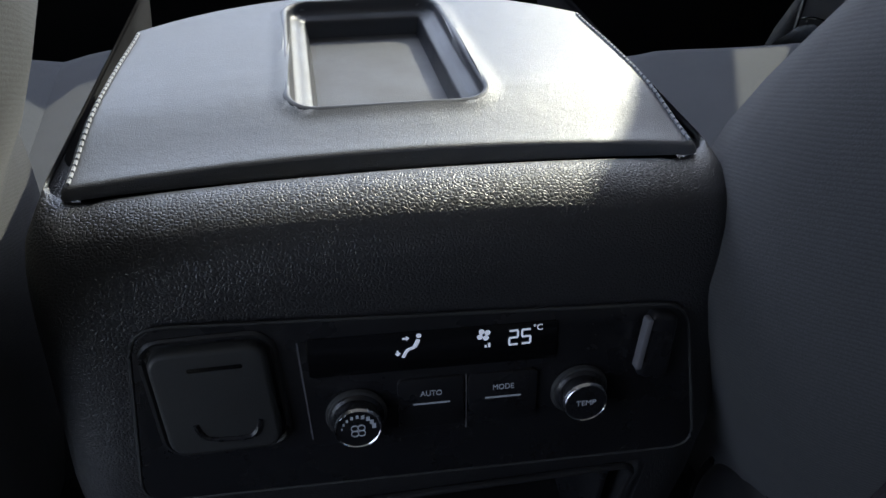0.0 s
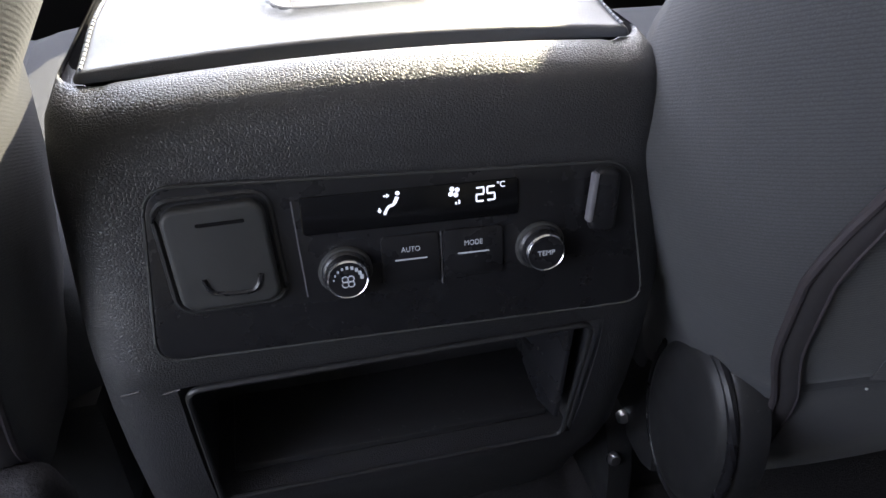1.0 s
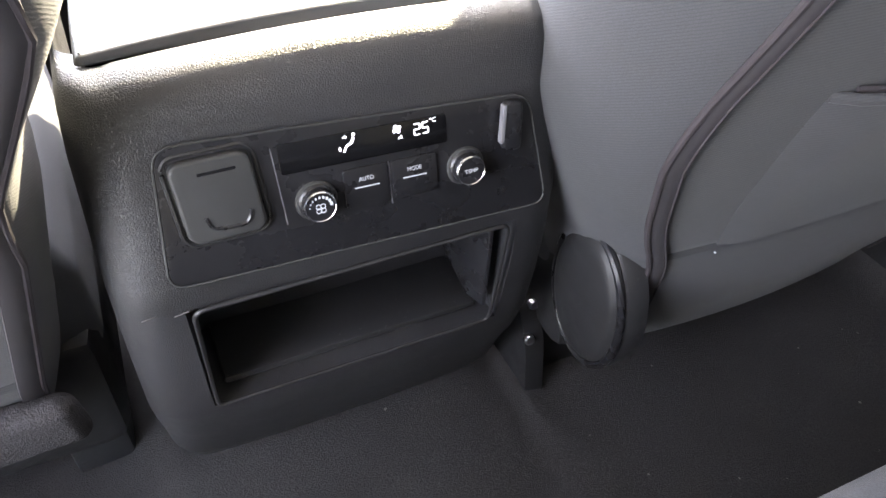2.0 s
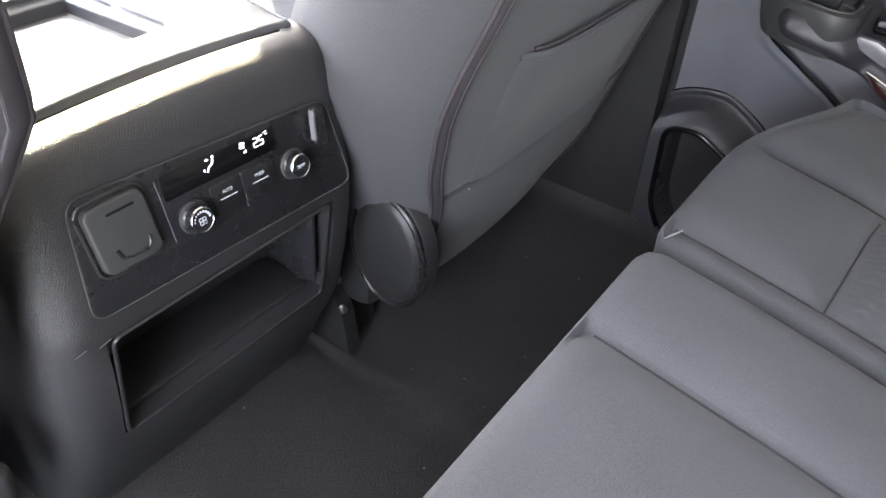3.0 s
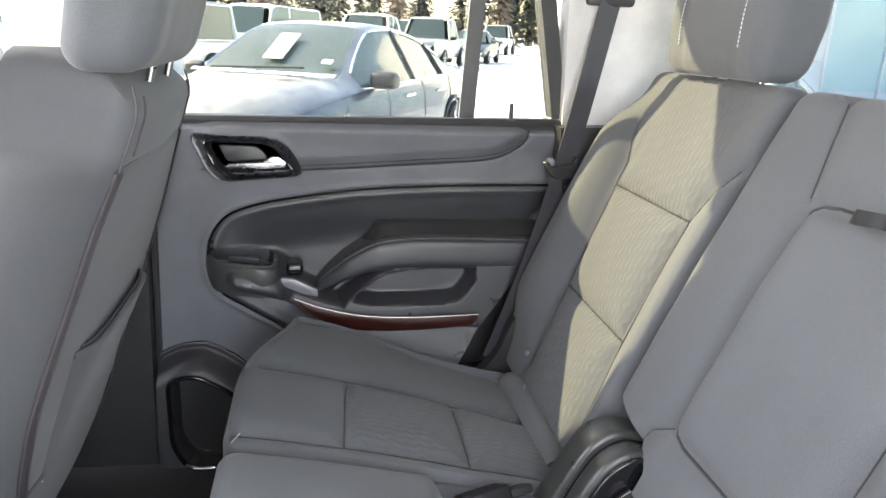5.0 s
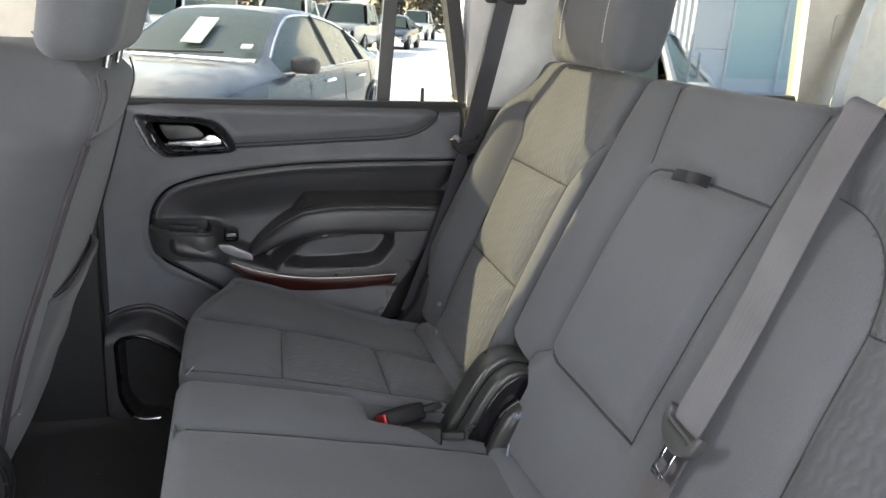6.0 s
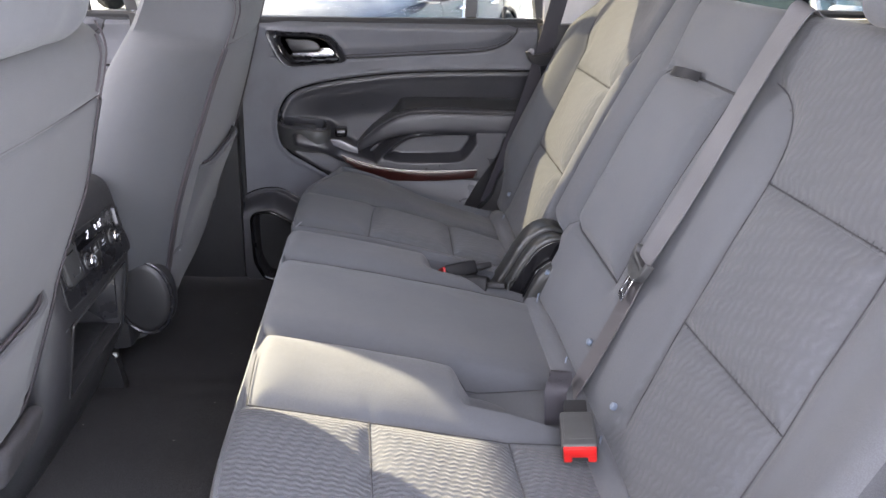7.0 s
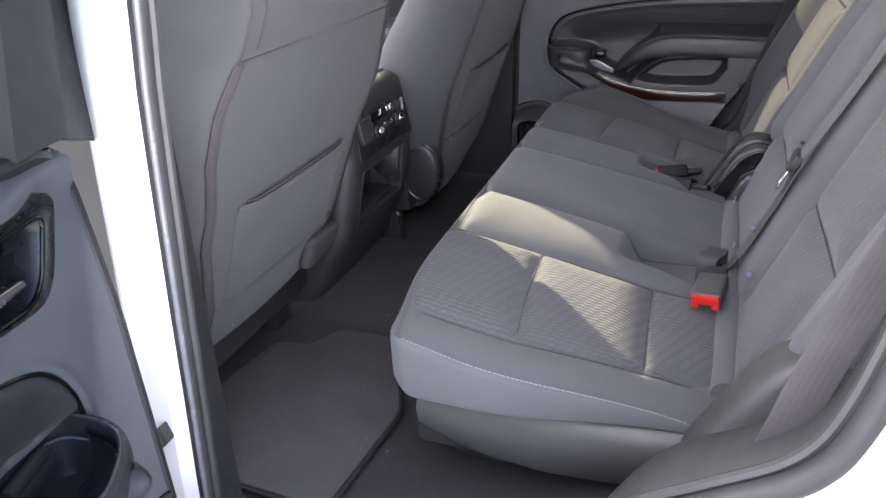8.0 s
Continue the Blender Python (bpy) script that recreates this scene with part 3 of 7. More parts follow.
ws = [[(-0.80 + 1.6 * j / 16, 1.60 - 0.76 * i / 8, 0.64 + 0.67 * i / 8) for j in range(17)] for i in range(9)]
wind = solid("windscreen", sheet(ws, 0.005), GLASS, "large slanted clear windscreen", "windscreen", kind="structure")
wind.visible_shadow = False


# ---- rear console ----
FACE = 0.261
CT, CN = Vector((0, 0.148, 0.989)), Vector((0, -0.989, 0.148))


def on_face(u, v, h):
    return Vector((u, FACE, 0.394)) + CT * v + CN * h


console = thing("rear_console", (0.0, 0.45, 0.0), "black grained rear console with a padded grey armrest lid", "console")
prof = [(0.395, 0.0), (0.372, 0.03), (0.345, 0.07), (0.322, 0.12), (0.30, 0.16), (0.286, 0.195), (0.284, 0.205), (0.272, 0.25), (0.262, 0.30), (0.258, 0.335), (0.2562, 0.345), (0.256, 0.36),
        (0.261, 0.395), (0.265, 0.425), (0.2675, 0.445), (0.2705, 0.460), (0.2750, 0.472), (0.2815, 0.4808), (0.2900, 0.4870), (0.3000, 0.4905), (0.3090, 0.4915), (0.3140, 0.4900), (0.3160, 0.4860), (0.3170, 0.4826), (0.35, 0.4825)]
CX0, CX1 = -0.127, 0.127
crows = []
for y, z in prof:
    w = lerp_table([(0.0, 0.178), (0.2, 0.178), (0.36, 0.171), (0.445, 0.166), (0.48, 0.162), (0.49, 0.157)], z)
    r = lerp_table([(0.0, 0.04), (0.36, 0.036), (0.445, 0.034), (0.48, 0.028), (0.495, 0.022)], z)
    row = [Vector((-w, 0.66, z)), Vector((-w, 0.5, z)), Vector((-w, y + r + 0.02, z))]
    for a in range(0, 91, 15):
        row.append(Vector((-(w - r) - r * math.cos(radians(a)), y + r - r * math.sin(radians(a)), z)))
    mid = [CX0 + (CX1 - CX0) * i / 12 for i in range(13)]
    mid = [m for m in mid if abs(m) < w - r - 0.002]
    while len(mid) < 13:
        mid = [-(w - r) + 0.003 + (2 * (w - r) - 0.006) * i / 12 for i in range(13)]
    row += [Vector((m, y - 0.004 * (1 - (m / 0.15) ** 2) * (1 - ss(0.27, 0.335, z) * ss(0.475, 0.455, z)), z + (0.0075 * (1 - (m / 0.145) ** 2) * ss(0.45, 0.487, z) if y < 0.3165 else 0))) for m in mid]
    for a in range(90, -1, -15):
        row.append(Vector(((w - r) + r * math.cos(radians(a)), y + r - r * math.sin(radians(a)), z)))
    row += [Vector((w, y + r + 0.02, z)), Vector((w, 0.5, z)), Vector((w, 0.66, z))]
    crows.append(row)
bm = sheet(crows)
cut = [f for f in bm.faces if 0.205 < f.calc_center_median().z < 0.336 and abs(f.calc_center_median().x) < 0.118 and f.calc_center_median().y < 0.32]
bmesh.ops.delete(bm, geom=cut, context="FACES")
edge_loop = [e for e in bm.edges if e.is_boundary and abs((e.verts[0].co.x + e.verts[1].co.x) / 2) < 0.14 and 0.19 < (e.verts[0].co.z + e.verts[1].co.z) / 2 < 0.34 and e.verts[0].co.y < 0.33]
got = bmesh.ops.extrude_edge_only(bm, edges=edge_loop)
inner_v = [g for g in got["geom"] if isinstance(g, bmesh.types.BMVert)]
bmesh.ops.translate(bm, verts=inner_v, vec=(0, 0.09, 0.0))
ends = [e for e in bm.edges if e.is_boundary and all(v in inner_v for v in e.verts)]
bmesh.ops.contextual_create(bm, geom=ends)
part("console_body", bm, GRAIN, console, "black grained plastic shell")
lip = [(x, z) for x, z in rpoly([(-0.124, 0.205), (0.120, 0.205), (0.118, 0.334), (-0.122, 0.334)], 0.009, 6)]


def face_y(z):
    return lerp_table([(q[1], q[0]) for q in prof], z)


part("cubby_lip", tube([(x, face_y(z) - 0.002, z) for x, z in lip], 0.0020, 8, closed=True), BLACK, console, "worn rim of the open storage bin")
part("bin_floor", box((-0.115, 0.30, 0.206), (0.115, 0.372, 0.214), 0.003), BLACK, console)
part("bin_side", prism([(0.276, 0.322), (0.345, 0.312), (0.345, 0.262), (0.305, 0.222), (0.282, 0.224)], lambda u, v, h: Vector((0.117 - h - 0.25 * (u - 0.276), u, v)), 0.003, 0.001), SATIN, console, "slanted shiny side of the bin")
# lid
LY = 0.418


def lid_at(x, y, z, top, cushion=True):
    crown = 0.006 * (1 - (x / 0.16) ** 2) + 0.004 * ss(-0.105, -0.02, y)
    dish = 0.0
    if top:
        u, v = abs(x - 0.003 + 0.03 * (y + 0.08)), abs(y - 0.011)
        inside = min(0.049 - u, 0.076 - v)
        if u > 0.036 and v > 0.063:
            inside = min(inside, 0.013 - math.hypot(u - 0.036, v - 0.063))
        dish = (0.016 * ss(-0.0005, 0.005, inside) if cushion else 0.0) - 0.0016 * math.exp(-((inside + 0.003) / 0.0035) ** 2)
    narrow = 1 - 0.05 * ss(-0.12, 0.12, y)
    bow = 0.006 * (1 - (x / 0.147) ** 2)
    return Vector((x * narrow, y + LY + bow * ss(0.0, -0.07, y) + (0.010 if y < 0 and z < 0.002 and not top else 0.0) - 0.040 * (abs(x) / 0.147) ** 2.5 * ss(0.0, 0.105, y), z + 0.4930 + crown * (1 if top else 0.3 if z > 0 else -0.2) - dish - (0.0045 * ss(-0.045, -0.105, y) if top else 0.004 * ss(-0.045, -0.105, y) if z > 0 else 0)))


lid_parts = pad((0.147, 0.105, 0.0075), 0.005, 0.0036, lid_at, lambda x, y, top: "opening" if top and abs(x - 0.003 + 0.03 * (y + 0.08)) < 0.040 and abs(y - 0.011) < 0.067 else "lid")
lid_parts["opening"].free()
lid = part("armrest_lid", lid_parts["lid"], LID, console, "padded dark leatherette armrest lid with a moulded tray")


def tray_ring(inside, depth):
    """A rounded outline round the lid's tray, the given distance in from its rim and below the lid's surface."""
    rim = []
    for u, v in rrect(inside - 0.049, inside - 0.076, 0.049 - inside, 0.076 - inside, max(0.0012, 0.013 - inside), 6):
        y = v + 0.011
        x = u + 0.003 - 0.03 * (y + 0.08)
        rim.append(lid_at(x, y, 0.0075, True, False) - Vector((0, 0, depth)))
    return rim


steps = [(-0.0042, 0.0003), (-0.0022, -0.0006), (-0.0006, -0.0003), (0.0004, 0.0014), (0.0010, 0.0032), (0.0022, 0.0042), (0.0060, 0.0056), (0.0098, 0.0068), (0.0108, 0.0078), (0.0114, 0.0095), (0.0126, 0.0165), (0.0134, 0.0185)]
rings = [[p for p in tray_ring(a, d)] for a, d in steps]
part("tray_frame", sheet([ring + [ring[0].copy()] for ring in rings]), plastic("moulded_tray_rim", (0.045, 0.047, 0.056), 0.42, spec=0.5), lid, "smooth moulded rim of the tray", sharp=60)
bm = bmesh.new()
bm.faces.new([bm.verts.new(p) for p in tray_ring(0.0126, 0.0175)])
bmesh.ops.solidify(bm, geom=bm.faces[:], thickness=0.001)
part("tray_mat", bm, plastic("ribbed_tray_mat", (0.09, 0.09, 0.092), 0.6), lid, "grey rubber tray mat")
# black sheet under the lid paints the shade of the gap
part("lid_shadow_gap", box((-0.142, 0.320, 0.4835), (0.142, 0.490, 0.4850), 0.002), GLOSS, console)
for sx in (-1, 1):
    path = [lid_at(sx * 0.1425, y, 0.0075, True) + Vector((0, 0, 0.0006)) for y in [-0.099 + 0.196 * i / 20 for i in range(21)]]
    stitches(path, 0.0046, 0.0032, 0.0009, THREAD, lid, label="pale grey stitching along the lid edge")

# control panel
panel = part("control_panel", prism(rpoly([(-0.131, -0.034), (0.146, -0.044), (0.130, 0.046), (-0.119, 0.062)], 0.014, 6), lambda u, v, h: on_face(u, v, h - 0.003), 0.0065, 0.0012), SATIN, console, "satin black climate control panel")
part("panel_edge", tube([on_face(u, v, 0.0030) for u, v in rpoly([(-0.1315, -0.0345), (0.1465, -0.0445), (0.1305, 0.0465), (-0.1195, 0.0625)], 0.0145, 6)], 0.0009, 6, closed=True), GREYPLASTIC, panel)
cover = part("socket_cover", prism(rrect(-0.113, -0.004, -0.0635, 0.052, 0.008), lambda u, v, h: on_face(u - 0.05 * (v - 0.02), v, 0.003 + h), 0.007, 0.0025, 3), GREYPLASTIC, console, "hinged black power socket cover")
part("cover_surround", tube([on_face(u - 0.05 * (v - 0.02), v, 0.0035) for u, v in rrect(-0.116, -0.007, -0.0605, 0.055, 0.010)], 0.0016, 6, closed=True), BLACK, cover)
part("cover_slot", prism(rrect(-0.098, 0.042, -0.075, 0.044, 0.0008), lambda u, v, h: on_face(u, v, 0.0098 + h), 0.0005), GLOSS, cover)
part("finger_grip", tube(smooth_path([on_face(u, v, 0.0098) for u, v in ((-0.099, 0.014), (-0.097, 0.008), (-0.093, 0.005), (-0.078, 0.004), (-0.073, 0.007), (-0.071, 0.013))]), 0.0014, 6), SATIN, cover)
part("display", prism(rrect(-0.048, 0.026, 0.067, 0.047, 0.002), lambda u, v, h: on_face(u, v - 0.03 * u, 0.003 + h), 0.0012, 0.0004), GLOSS, console, "black glass climate display")
for u0, u1 in ((-0.009, 0.0225), (0.0245, 0.058)):
    b = part("push_button", prism(rrect(u0, -0.008, u1, 0.021, 0.003), lambda u, v, h: on_face(u, v - 0.03 * u, 0.003 + h), 0.0022, 0.0006), SATIN, console)
    mid = (u0 + u1) / 2
    part("indicator_bar", prism(rrect(mid - 0.0088, 0.0064, mid + 0.0088, 0.0072, 0.0003), lambda u, v, h: on_face(u, v - 0.03 * u, 0.0052 + h), 0.0003), PRINT, b, "pale indicator line")
    word = "AUTO" if u0 < 0 else "MODE"
    m = Matrix.Translation(on_face(mid, 0.0125 - 0.03 * mid, 0.0053)) @ Matrix((( 1, 0, 0, 0), (-0.0, CT.y, CN.y, 0), (-0.03, CT.z, CN.z, 0), (0, 0, 0, 1)))
    part("button_word", lettering(word, 0.0043, m @ Matrix.Diagonal((0.86, 1, 1, 1)), 0.0001), PRINT, b)
part("panel_divider", prism(rrect(-0.0504, -0.008, -0.0496, 0.047, 0.0003), lambda u, v, h: on_face(u - 0.04 * v, v, 0.003 + h), 0.0008), SATINGREY, console)
part("panel_divider", prism(rrect(0.0231, -0.012, 0.0239, 0.020, 0.0003), lambda u, v, h: on_face(u, v, 0.003 + h), 0.0012), SATINGREY, console)


def face_matrix(u, v, h):
    return Matrix.Translation(on_face(u, v, h)) @ Matrix(((1, 0, 0, 0), (0, CT.y, CN.y, 0), (0, CT.z, CN.z, 0), (0, 0, 0, 1)))


def knob(u, v, printed):
    m = face_matrix(u, v, 0.003) @ Matrix.Diagonal((0.90, 0.90, 1, 1))
    k = part("rotary_knob", lathe([(0.0, 0.0), (0.0145, 0.0), (0.0145, 0.003), (0.0137, 0.0042), (0.0125, 0.005), (0.0122, 0.0105), (0.0113, 0.0118), (0.0, 0.0118)], m, 40), SATIN, console, "black rotary knob with a chrome ring")
    part("knob_ring", lathe([(0.0109, 0.0117), (0.0115, 0.0122), (0.0121, 0.0115), (0.0124, 0.0106), (0.0120, 0.0098)], m, 40), CHROME, k, "thin chrome ring")
    part("knob_collar", lathe([(0.0145, 0.0), (0.0160, 0.0012), (0.0153, 0.0030), (0.0140, 0.0035)], m, 40), GREYPLASTIC, k)
    return k, m


kf, m = knob(-0.0285, 0.0045, False)
bm = None
for i in range(4):
    a = radians(45 + 90 * i)
    c = m @ Matrix.Translation((0.0024 * math.cos(a), 0.0024 * math.sin(a) - 0.001, 0.0120))
    ring = [c @ Vector((0.0018 * math.cos(2 * math.pi * j / 14), 0.0018 * math.sin(2 * math.pi * j / 14), 0)) for j in range(14)]
    bm = tube(ring, 0.0003, 5, bm, closed=True)
part("fan_symbol", bm, PRINT, kf)
bm = None
for i in range(9):
    a = radians(170 - 20 * i)
    h = 0.0004 + 0.00008 * i
    bm = box((-h, -h, 0.0118), (h, h * 1.6, 0.0121), bm=bm, turn=m @ Matrix.Translation((0.0082 * math.cos(a), 0.0082 * math.sin(a) - 0.0005, 0)))
part("speed_marks", bm, PRINT, kf)
kt, m = knob(0.0795, 0.0034, True)
part("knob_word", lettering("TEMP", 0.0046, m @ Matrix.Translation((0, 0, 0.0119)), 0.0001), PRINT, kt)
# display signs
dm = face_matrix(0.0455, 0.0385, 0.0046)
SEG = {"2": "abged", "5": "afgcd"}
GEO = {"a": (0, 1, 1, 0), "g": (0, 0, 1, 0), "d": (0, -1, 1, 0), "f": (-1, 0.5, 0, 1), "b": (1, 0.5, 0, 1), "e": (-1, -0.5, 0, 1), "c": (1, -0.5, 0, 1)}
for n_, digit in enumerate("25"):
    bm = None
    for s in SEG[digit]:
        cx, cy, horiz, vert_ = GEO[s]
        cx, cy = n_ * 0.0060 + cx * 0.0020, cy * 0.0038
        w, h = (0.0020, 0.00045) if horiz else (0.00045, 0.0017)
        bm = box((cx - w, cy - h, 0), (cx + w, cy + h, 0.0003), bm=bm, turn=dm)
    part("display_digit", bm, LCD, console, "glowing white number on the display")
part("degree_sign", lettering("\u00b0C", 0.0045, face_matrix(0.0570, 0.0425, 0.0046), 0.0001), LCD, console)
bm = None
for i in range(4):
    a = radians(30 + 90 * i)
    bm = lathe([(0.0, 0.0), (0.0014, 0.0), (0.0014, 0.0002), (0.0, 0.0002)], face_matrix(0.0315 + 0.0020 * math.cos(a), 0.0415 + 0.0020 * math.sin(a), 0.0044), 10, bm)
for i in range(2):
    bm = box((0.032 + 0.0017 * i, 0.0345, 0.0044), (0.033 + 0.0017 * i, 0.0358 + 0.001 * i, 0.0047), bm=bm, turn=face_matrix(0, 0, 0))
part("fan_sign", bm, LCD, console)
bm = lathe([(0, 0), (0.0012, 0), (0.0012, 0.0002), (0, 0.0002)], face_matrix(0.0018, 0.0448, 0.0044), 12)
bm = tube([on_face(u, v, 0.0044) for u, v in ((0.0016, 0.0428), (0.0008, 0.0410), (-0.0002, 0.0390))], 0.0010, 6, bm, flat=0.3, up=CN)
bm = tube([on_face(u, v, 0.0044) for u, v in ((-0.0002, 0.0388), (-0.0030, 0.0380), (-0.0042, 0.0366), (-0.0056, 0.0338))], 0.0008, 6, bm, flat=0.3, up=CN)
for tip, tail in (((-0.0024, 0.0440), (-0.0056, 0.0440)), ((-0.0080, 0.0348), (-0.0080, 0.0378))):
    d = (Vector(tip) - Vector(tail)).normalized()
    n = Vector((-d.y, d.x))
    bm = tube([on_face(*tail, 0.0044), on_face(*(Vector(tip) - d * 0.0014), 0.0044)], 0.0005, 5, bm)
    bm = prism([tuple(Vector(tip)), tuple(Vector(tip) - d * 0.0016 + n * 0.0013), tuple(Vector(tip) - d * 0.0016 - n * 0.0013)], lambda u, v, h: on_face(u, v, 0.0043 + h), 0.0003, bm=bm)
bmesh.ops.recalc_face_normals(bm, faces=bm.faces)
part("airflow_sign", bm, LCD, console)
clip = part("hook_clip", prism(rpoly([(0.106, 0.016), (0.122, 0.013), (0.124, 0.050), (0.110, 0.052)], 0.005), lambda u, v, h: on_face(u, v - 0.006, 0.002 + h), 0.008, 0.003, 3), SATIN, console, "small dark plastic clip")
# paler plastic stands for light falling on the left face of the clip
part("clip_lit_edge", prism(rpoly([(0.1045, 0.022), (0.1075, 0.022), (0.1105, 0.050), (0.1075, 0.050)], 0.001), lambda u, v, h: on_face(u, v - 0.006, 0.006 + h), 0.005, 0.001), SATINGREY, clip, "pale worn edge")
bm = None
for u, v in ((-0.148, -0.052), (-0.128, -0.056)):
    bm = tube([(u - 0.006, face_y(0.394 + v) - 0.004, 0.394 + v - 0.001), (u + 0.004, face_y(0.394 + v) - 0.0045, 0.394 + v + 0.001)], 0.0006, 5, bm)
part("scuff_mark", bm, WEB, console, "pale scuff marks")

solid("wheel_arch_trim", side_prism([(-0.33, -0.03), (-0.345, 0.12), (-0.40, 0.23), (-0.47, 0.33), (-0.55, 0.44), (-0.605, 0.50), (-0.62, 0.64), (-0.67, 0.64), (-0.67, -0.03)], 0.832, 0.89, 0.008), BLACK, "black plastic trim over the wheel arch", "trim", kind="structure")
for side, tag in ((1, "right"), (-1, "left")):
    solid("kick_panel_" + tag, box((0.83 * side - 0.02, 1.12, -0.03), (0.83 * side + 0.02, 1.66, 0.66), 0.006), BLACK, "black plastic footwell side panel", "trim", kind="structure")


# ---- front seats ----
def front_seat(cx, y_shift, inner, low, top_more, waist, label):
    """inner: +1 when the seat's inner side (towards the console) is at larger x."""
    seat = thing("front_seat", (cx, 0.45 + y_shift, 0.0), label, "car seat", group="front seats")
    hw_rows = [(low, 0.17 if low < 0.15 else 0.18), (low + 0.04, 0.195), (0.28, 0.228 if low < 0.15 else 0.205), (0.42, waist), (0.47, waist), (0.56, 0.25 if low < 0.15 else 0.268), (0.62, 0.232 if low < 0.15 else 0.262), (0.69, 0.208 + top_more), (0.74, 0.198 + top_more), (0.79, 0.188 + top_more), (0.812, 0.172 + top_more), (0.82, 0.15 + top_more)]

    def shift(z):
        return 0.020 * ss(0.42, 0.58, z) + 0.018 * ss(0.62, 0.72, z) + (0.016 * ss(0.36, 0.26, z) if low < 0.15 else 0.0)

    def rear(x, z, d):
        z = z if z < 0.74 else 0.74 + (z - 0.74) * 0.75
        y = 0.155 + y_shift - 0.33 * (z - 0.462) + d + 0.03 * ss(0.74, 0.82, z) + 0.02 * ss(low + 0.12, low, z)
        return Vector((cx + x + shift(z), y, z + d * 0.15))

    zs = [low, low + 0.012, low + 0.03, low + 0.05] + [low + 0.05 + (0.22 - low) * i / 4 for i in range(1, 5)] + [0.278, 0.284, 0.29, 0.296, 0.305] + [0.34 + 0.03 * i for i in range(11)] + [0.672, 0.682, 0.688, 0.694, 0.704, 0.73, 0.75, 0.77, 0.785, 0.80, 0.812, 0.82]
    secs = []
    for z in zs:
        hw = lerp_table(hw_rows, z)
        close = ss(0.76, 0.82, z)
        dip = 0.004 * math.exp(-((z - 0.29) / 0.005) ** 2) + 0.0035 * math.exp(-((z - 0.688) / 0.005) ** 2)
        half = [(t * (hw - 0.004), -0.010 * (1 - t * t) + dip) for t in (0.0, 0.25, 0.5, 0.75, 0.9, 1.0)]
        k = (1 + 0.46 * ss(0.45, 0.54, z)) * (1 - ss(0.660, 0.705, z)) - 0.2 * ss(0.70, 0.77, z)
        k *= 1.0 if low < 0.15 else 0.45
        half += [(hw + 0.006 * k, 0.006), (hw + 0.020 * k, 0.022), (hw + 0.034 * k, 0.055), (hw + 0.041 * k, 0.10), (hw + 0.028 * k, 0.155), (hw + 0.006 * k, 0.192), (hw - 0.021, 0.206), (hw - 0.05, 0.195), (hw - 0.08, 0.165), (hw * 0.4, 0.15), (0.0, 0.148)]
        slim = 1 - 0.18 * ss(0.46, 0.76, z)
        half = [(x, d * (slim if d > 0.03 else 1) * (1 - 0.35 * close) + 0.03 * close) for x, d in half]
        loop = half + [(-x, d) for x, d in half[-2:0:-1]]
        secs.append([rear(x, z, d) for x, d in loop])
    n = len(secs[0])
    meshes = {}
    for name, pick in (("rear_panel", lambda i, j: (j < 5 or j >= n - 5) and zs[i] >= 0.2839), ("lower_flap", lambda i, j: (j < 5 or j >= n - 5) and zs[i] < 0.2839), ("backrest", lambda i, j: 5 <= j < n - 5)):
        bm = bmesh.new()
        vs = {}

        def vert(i, j):
            if (i, j) not in vs:
                vs[i, j] = bm.verts.new(secs[i][j])
            return vs[i, j]
        for i in range(len(secs) - 1):
            for j in range(n):
                if pick(i, j):
                    bm.faces.new((vert(i, j), vert(i, (j + 1) % n), vert(i + 1, (j + 1) % n), vert(i + 1, j)))
        if name == "backrest":
            for i in (0, len(secs) - 1):
                c = sum((p for p in secs[i]), Vector()) / n + Vector((0, 0, 0.006 if i else -0.004))
                cv = bm.verts.new(c)
                for j in range(n):
                    bm.faces.new((vert(i, j), vert(i, (j + 1) % n), cv))
        meshes[name] = bm
    back = part("backrest", meshes["backrest"], SEATSIDE, seat, "charcoal cloth backrest with padded sides")
    part("rear_panel", meshes["rear_panel"], SEATBACK, seat, "grey woven rear panel")
    part("lower_flap", meshes["lower_flap"], SEATBACK, seat, "grey cloth flap below the rear panel")
    for s in (-1, 1):
        levels = [low + 0.03 + (0.655 - low) * i / 30 for i in range(31)]
        edge = [(rear(s * (lerp_table(hw_rows, z) - 0.011), z, -0.0030), rear(s * (lerp_table(hw_rows, z) - 0.003), z, -0.0026), rear(s * (lerp_table(hw_rows, z) + 0.003), z, 0.0012)) for z in levels]
        band = part("seam_band", sheet([list(e) for e in edge], 0.0012), BANDCLOTH, seat, "brownish woven seam band")
        part("piping", tube([e[2] for e in edge], 0.0026, 8), DARKTHREAD, band, "raised dark seam piping")
        part("band_edge", tube([e[0] for e in edge], 0.0011, 6), DARKTHREAD, band)
        upper = [rear(s * (lerp_table(hw_rows, z) - 0.001), z, 0.000) for z in [0.686 + 0.11 * i / 10 for i in range(11)]]
        part("upper_seam", tube(upper, 0.0014, 6), DARKTHREAD, seat)
    across = [rear(x, 0.689 + 0.004 * math.cos(x * 7), -0.010 * (1 - (x / (lerp_table(hw_rows, 0.69))) ** 2) + 0.0022) for x in [lerp_table(hw_rows, 0.69) * (-1 + 2 * i / 30) for i in range(31)]]
    part("shoulder_seam", tube(across, 0.0010, 6), DARKTHREAD, seat)
    lint = random.Random(int(cx * 100) + 50)
    for i in range(5):
        p = rear(-0.20 + 0.36 * lint.random(), 0.20 + 0.30 * lint.random(), -0.0065)
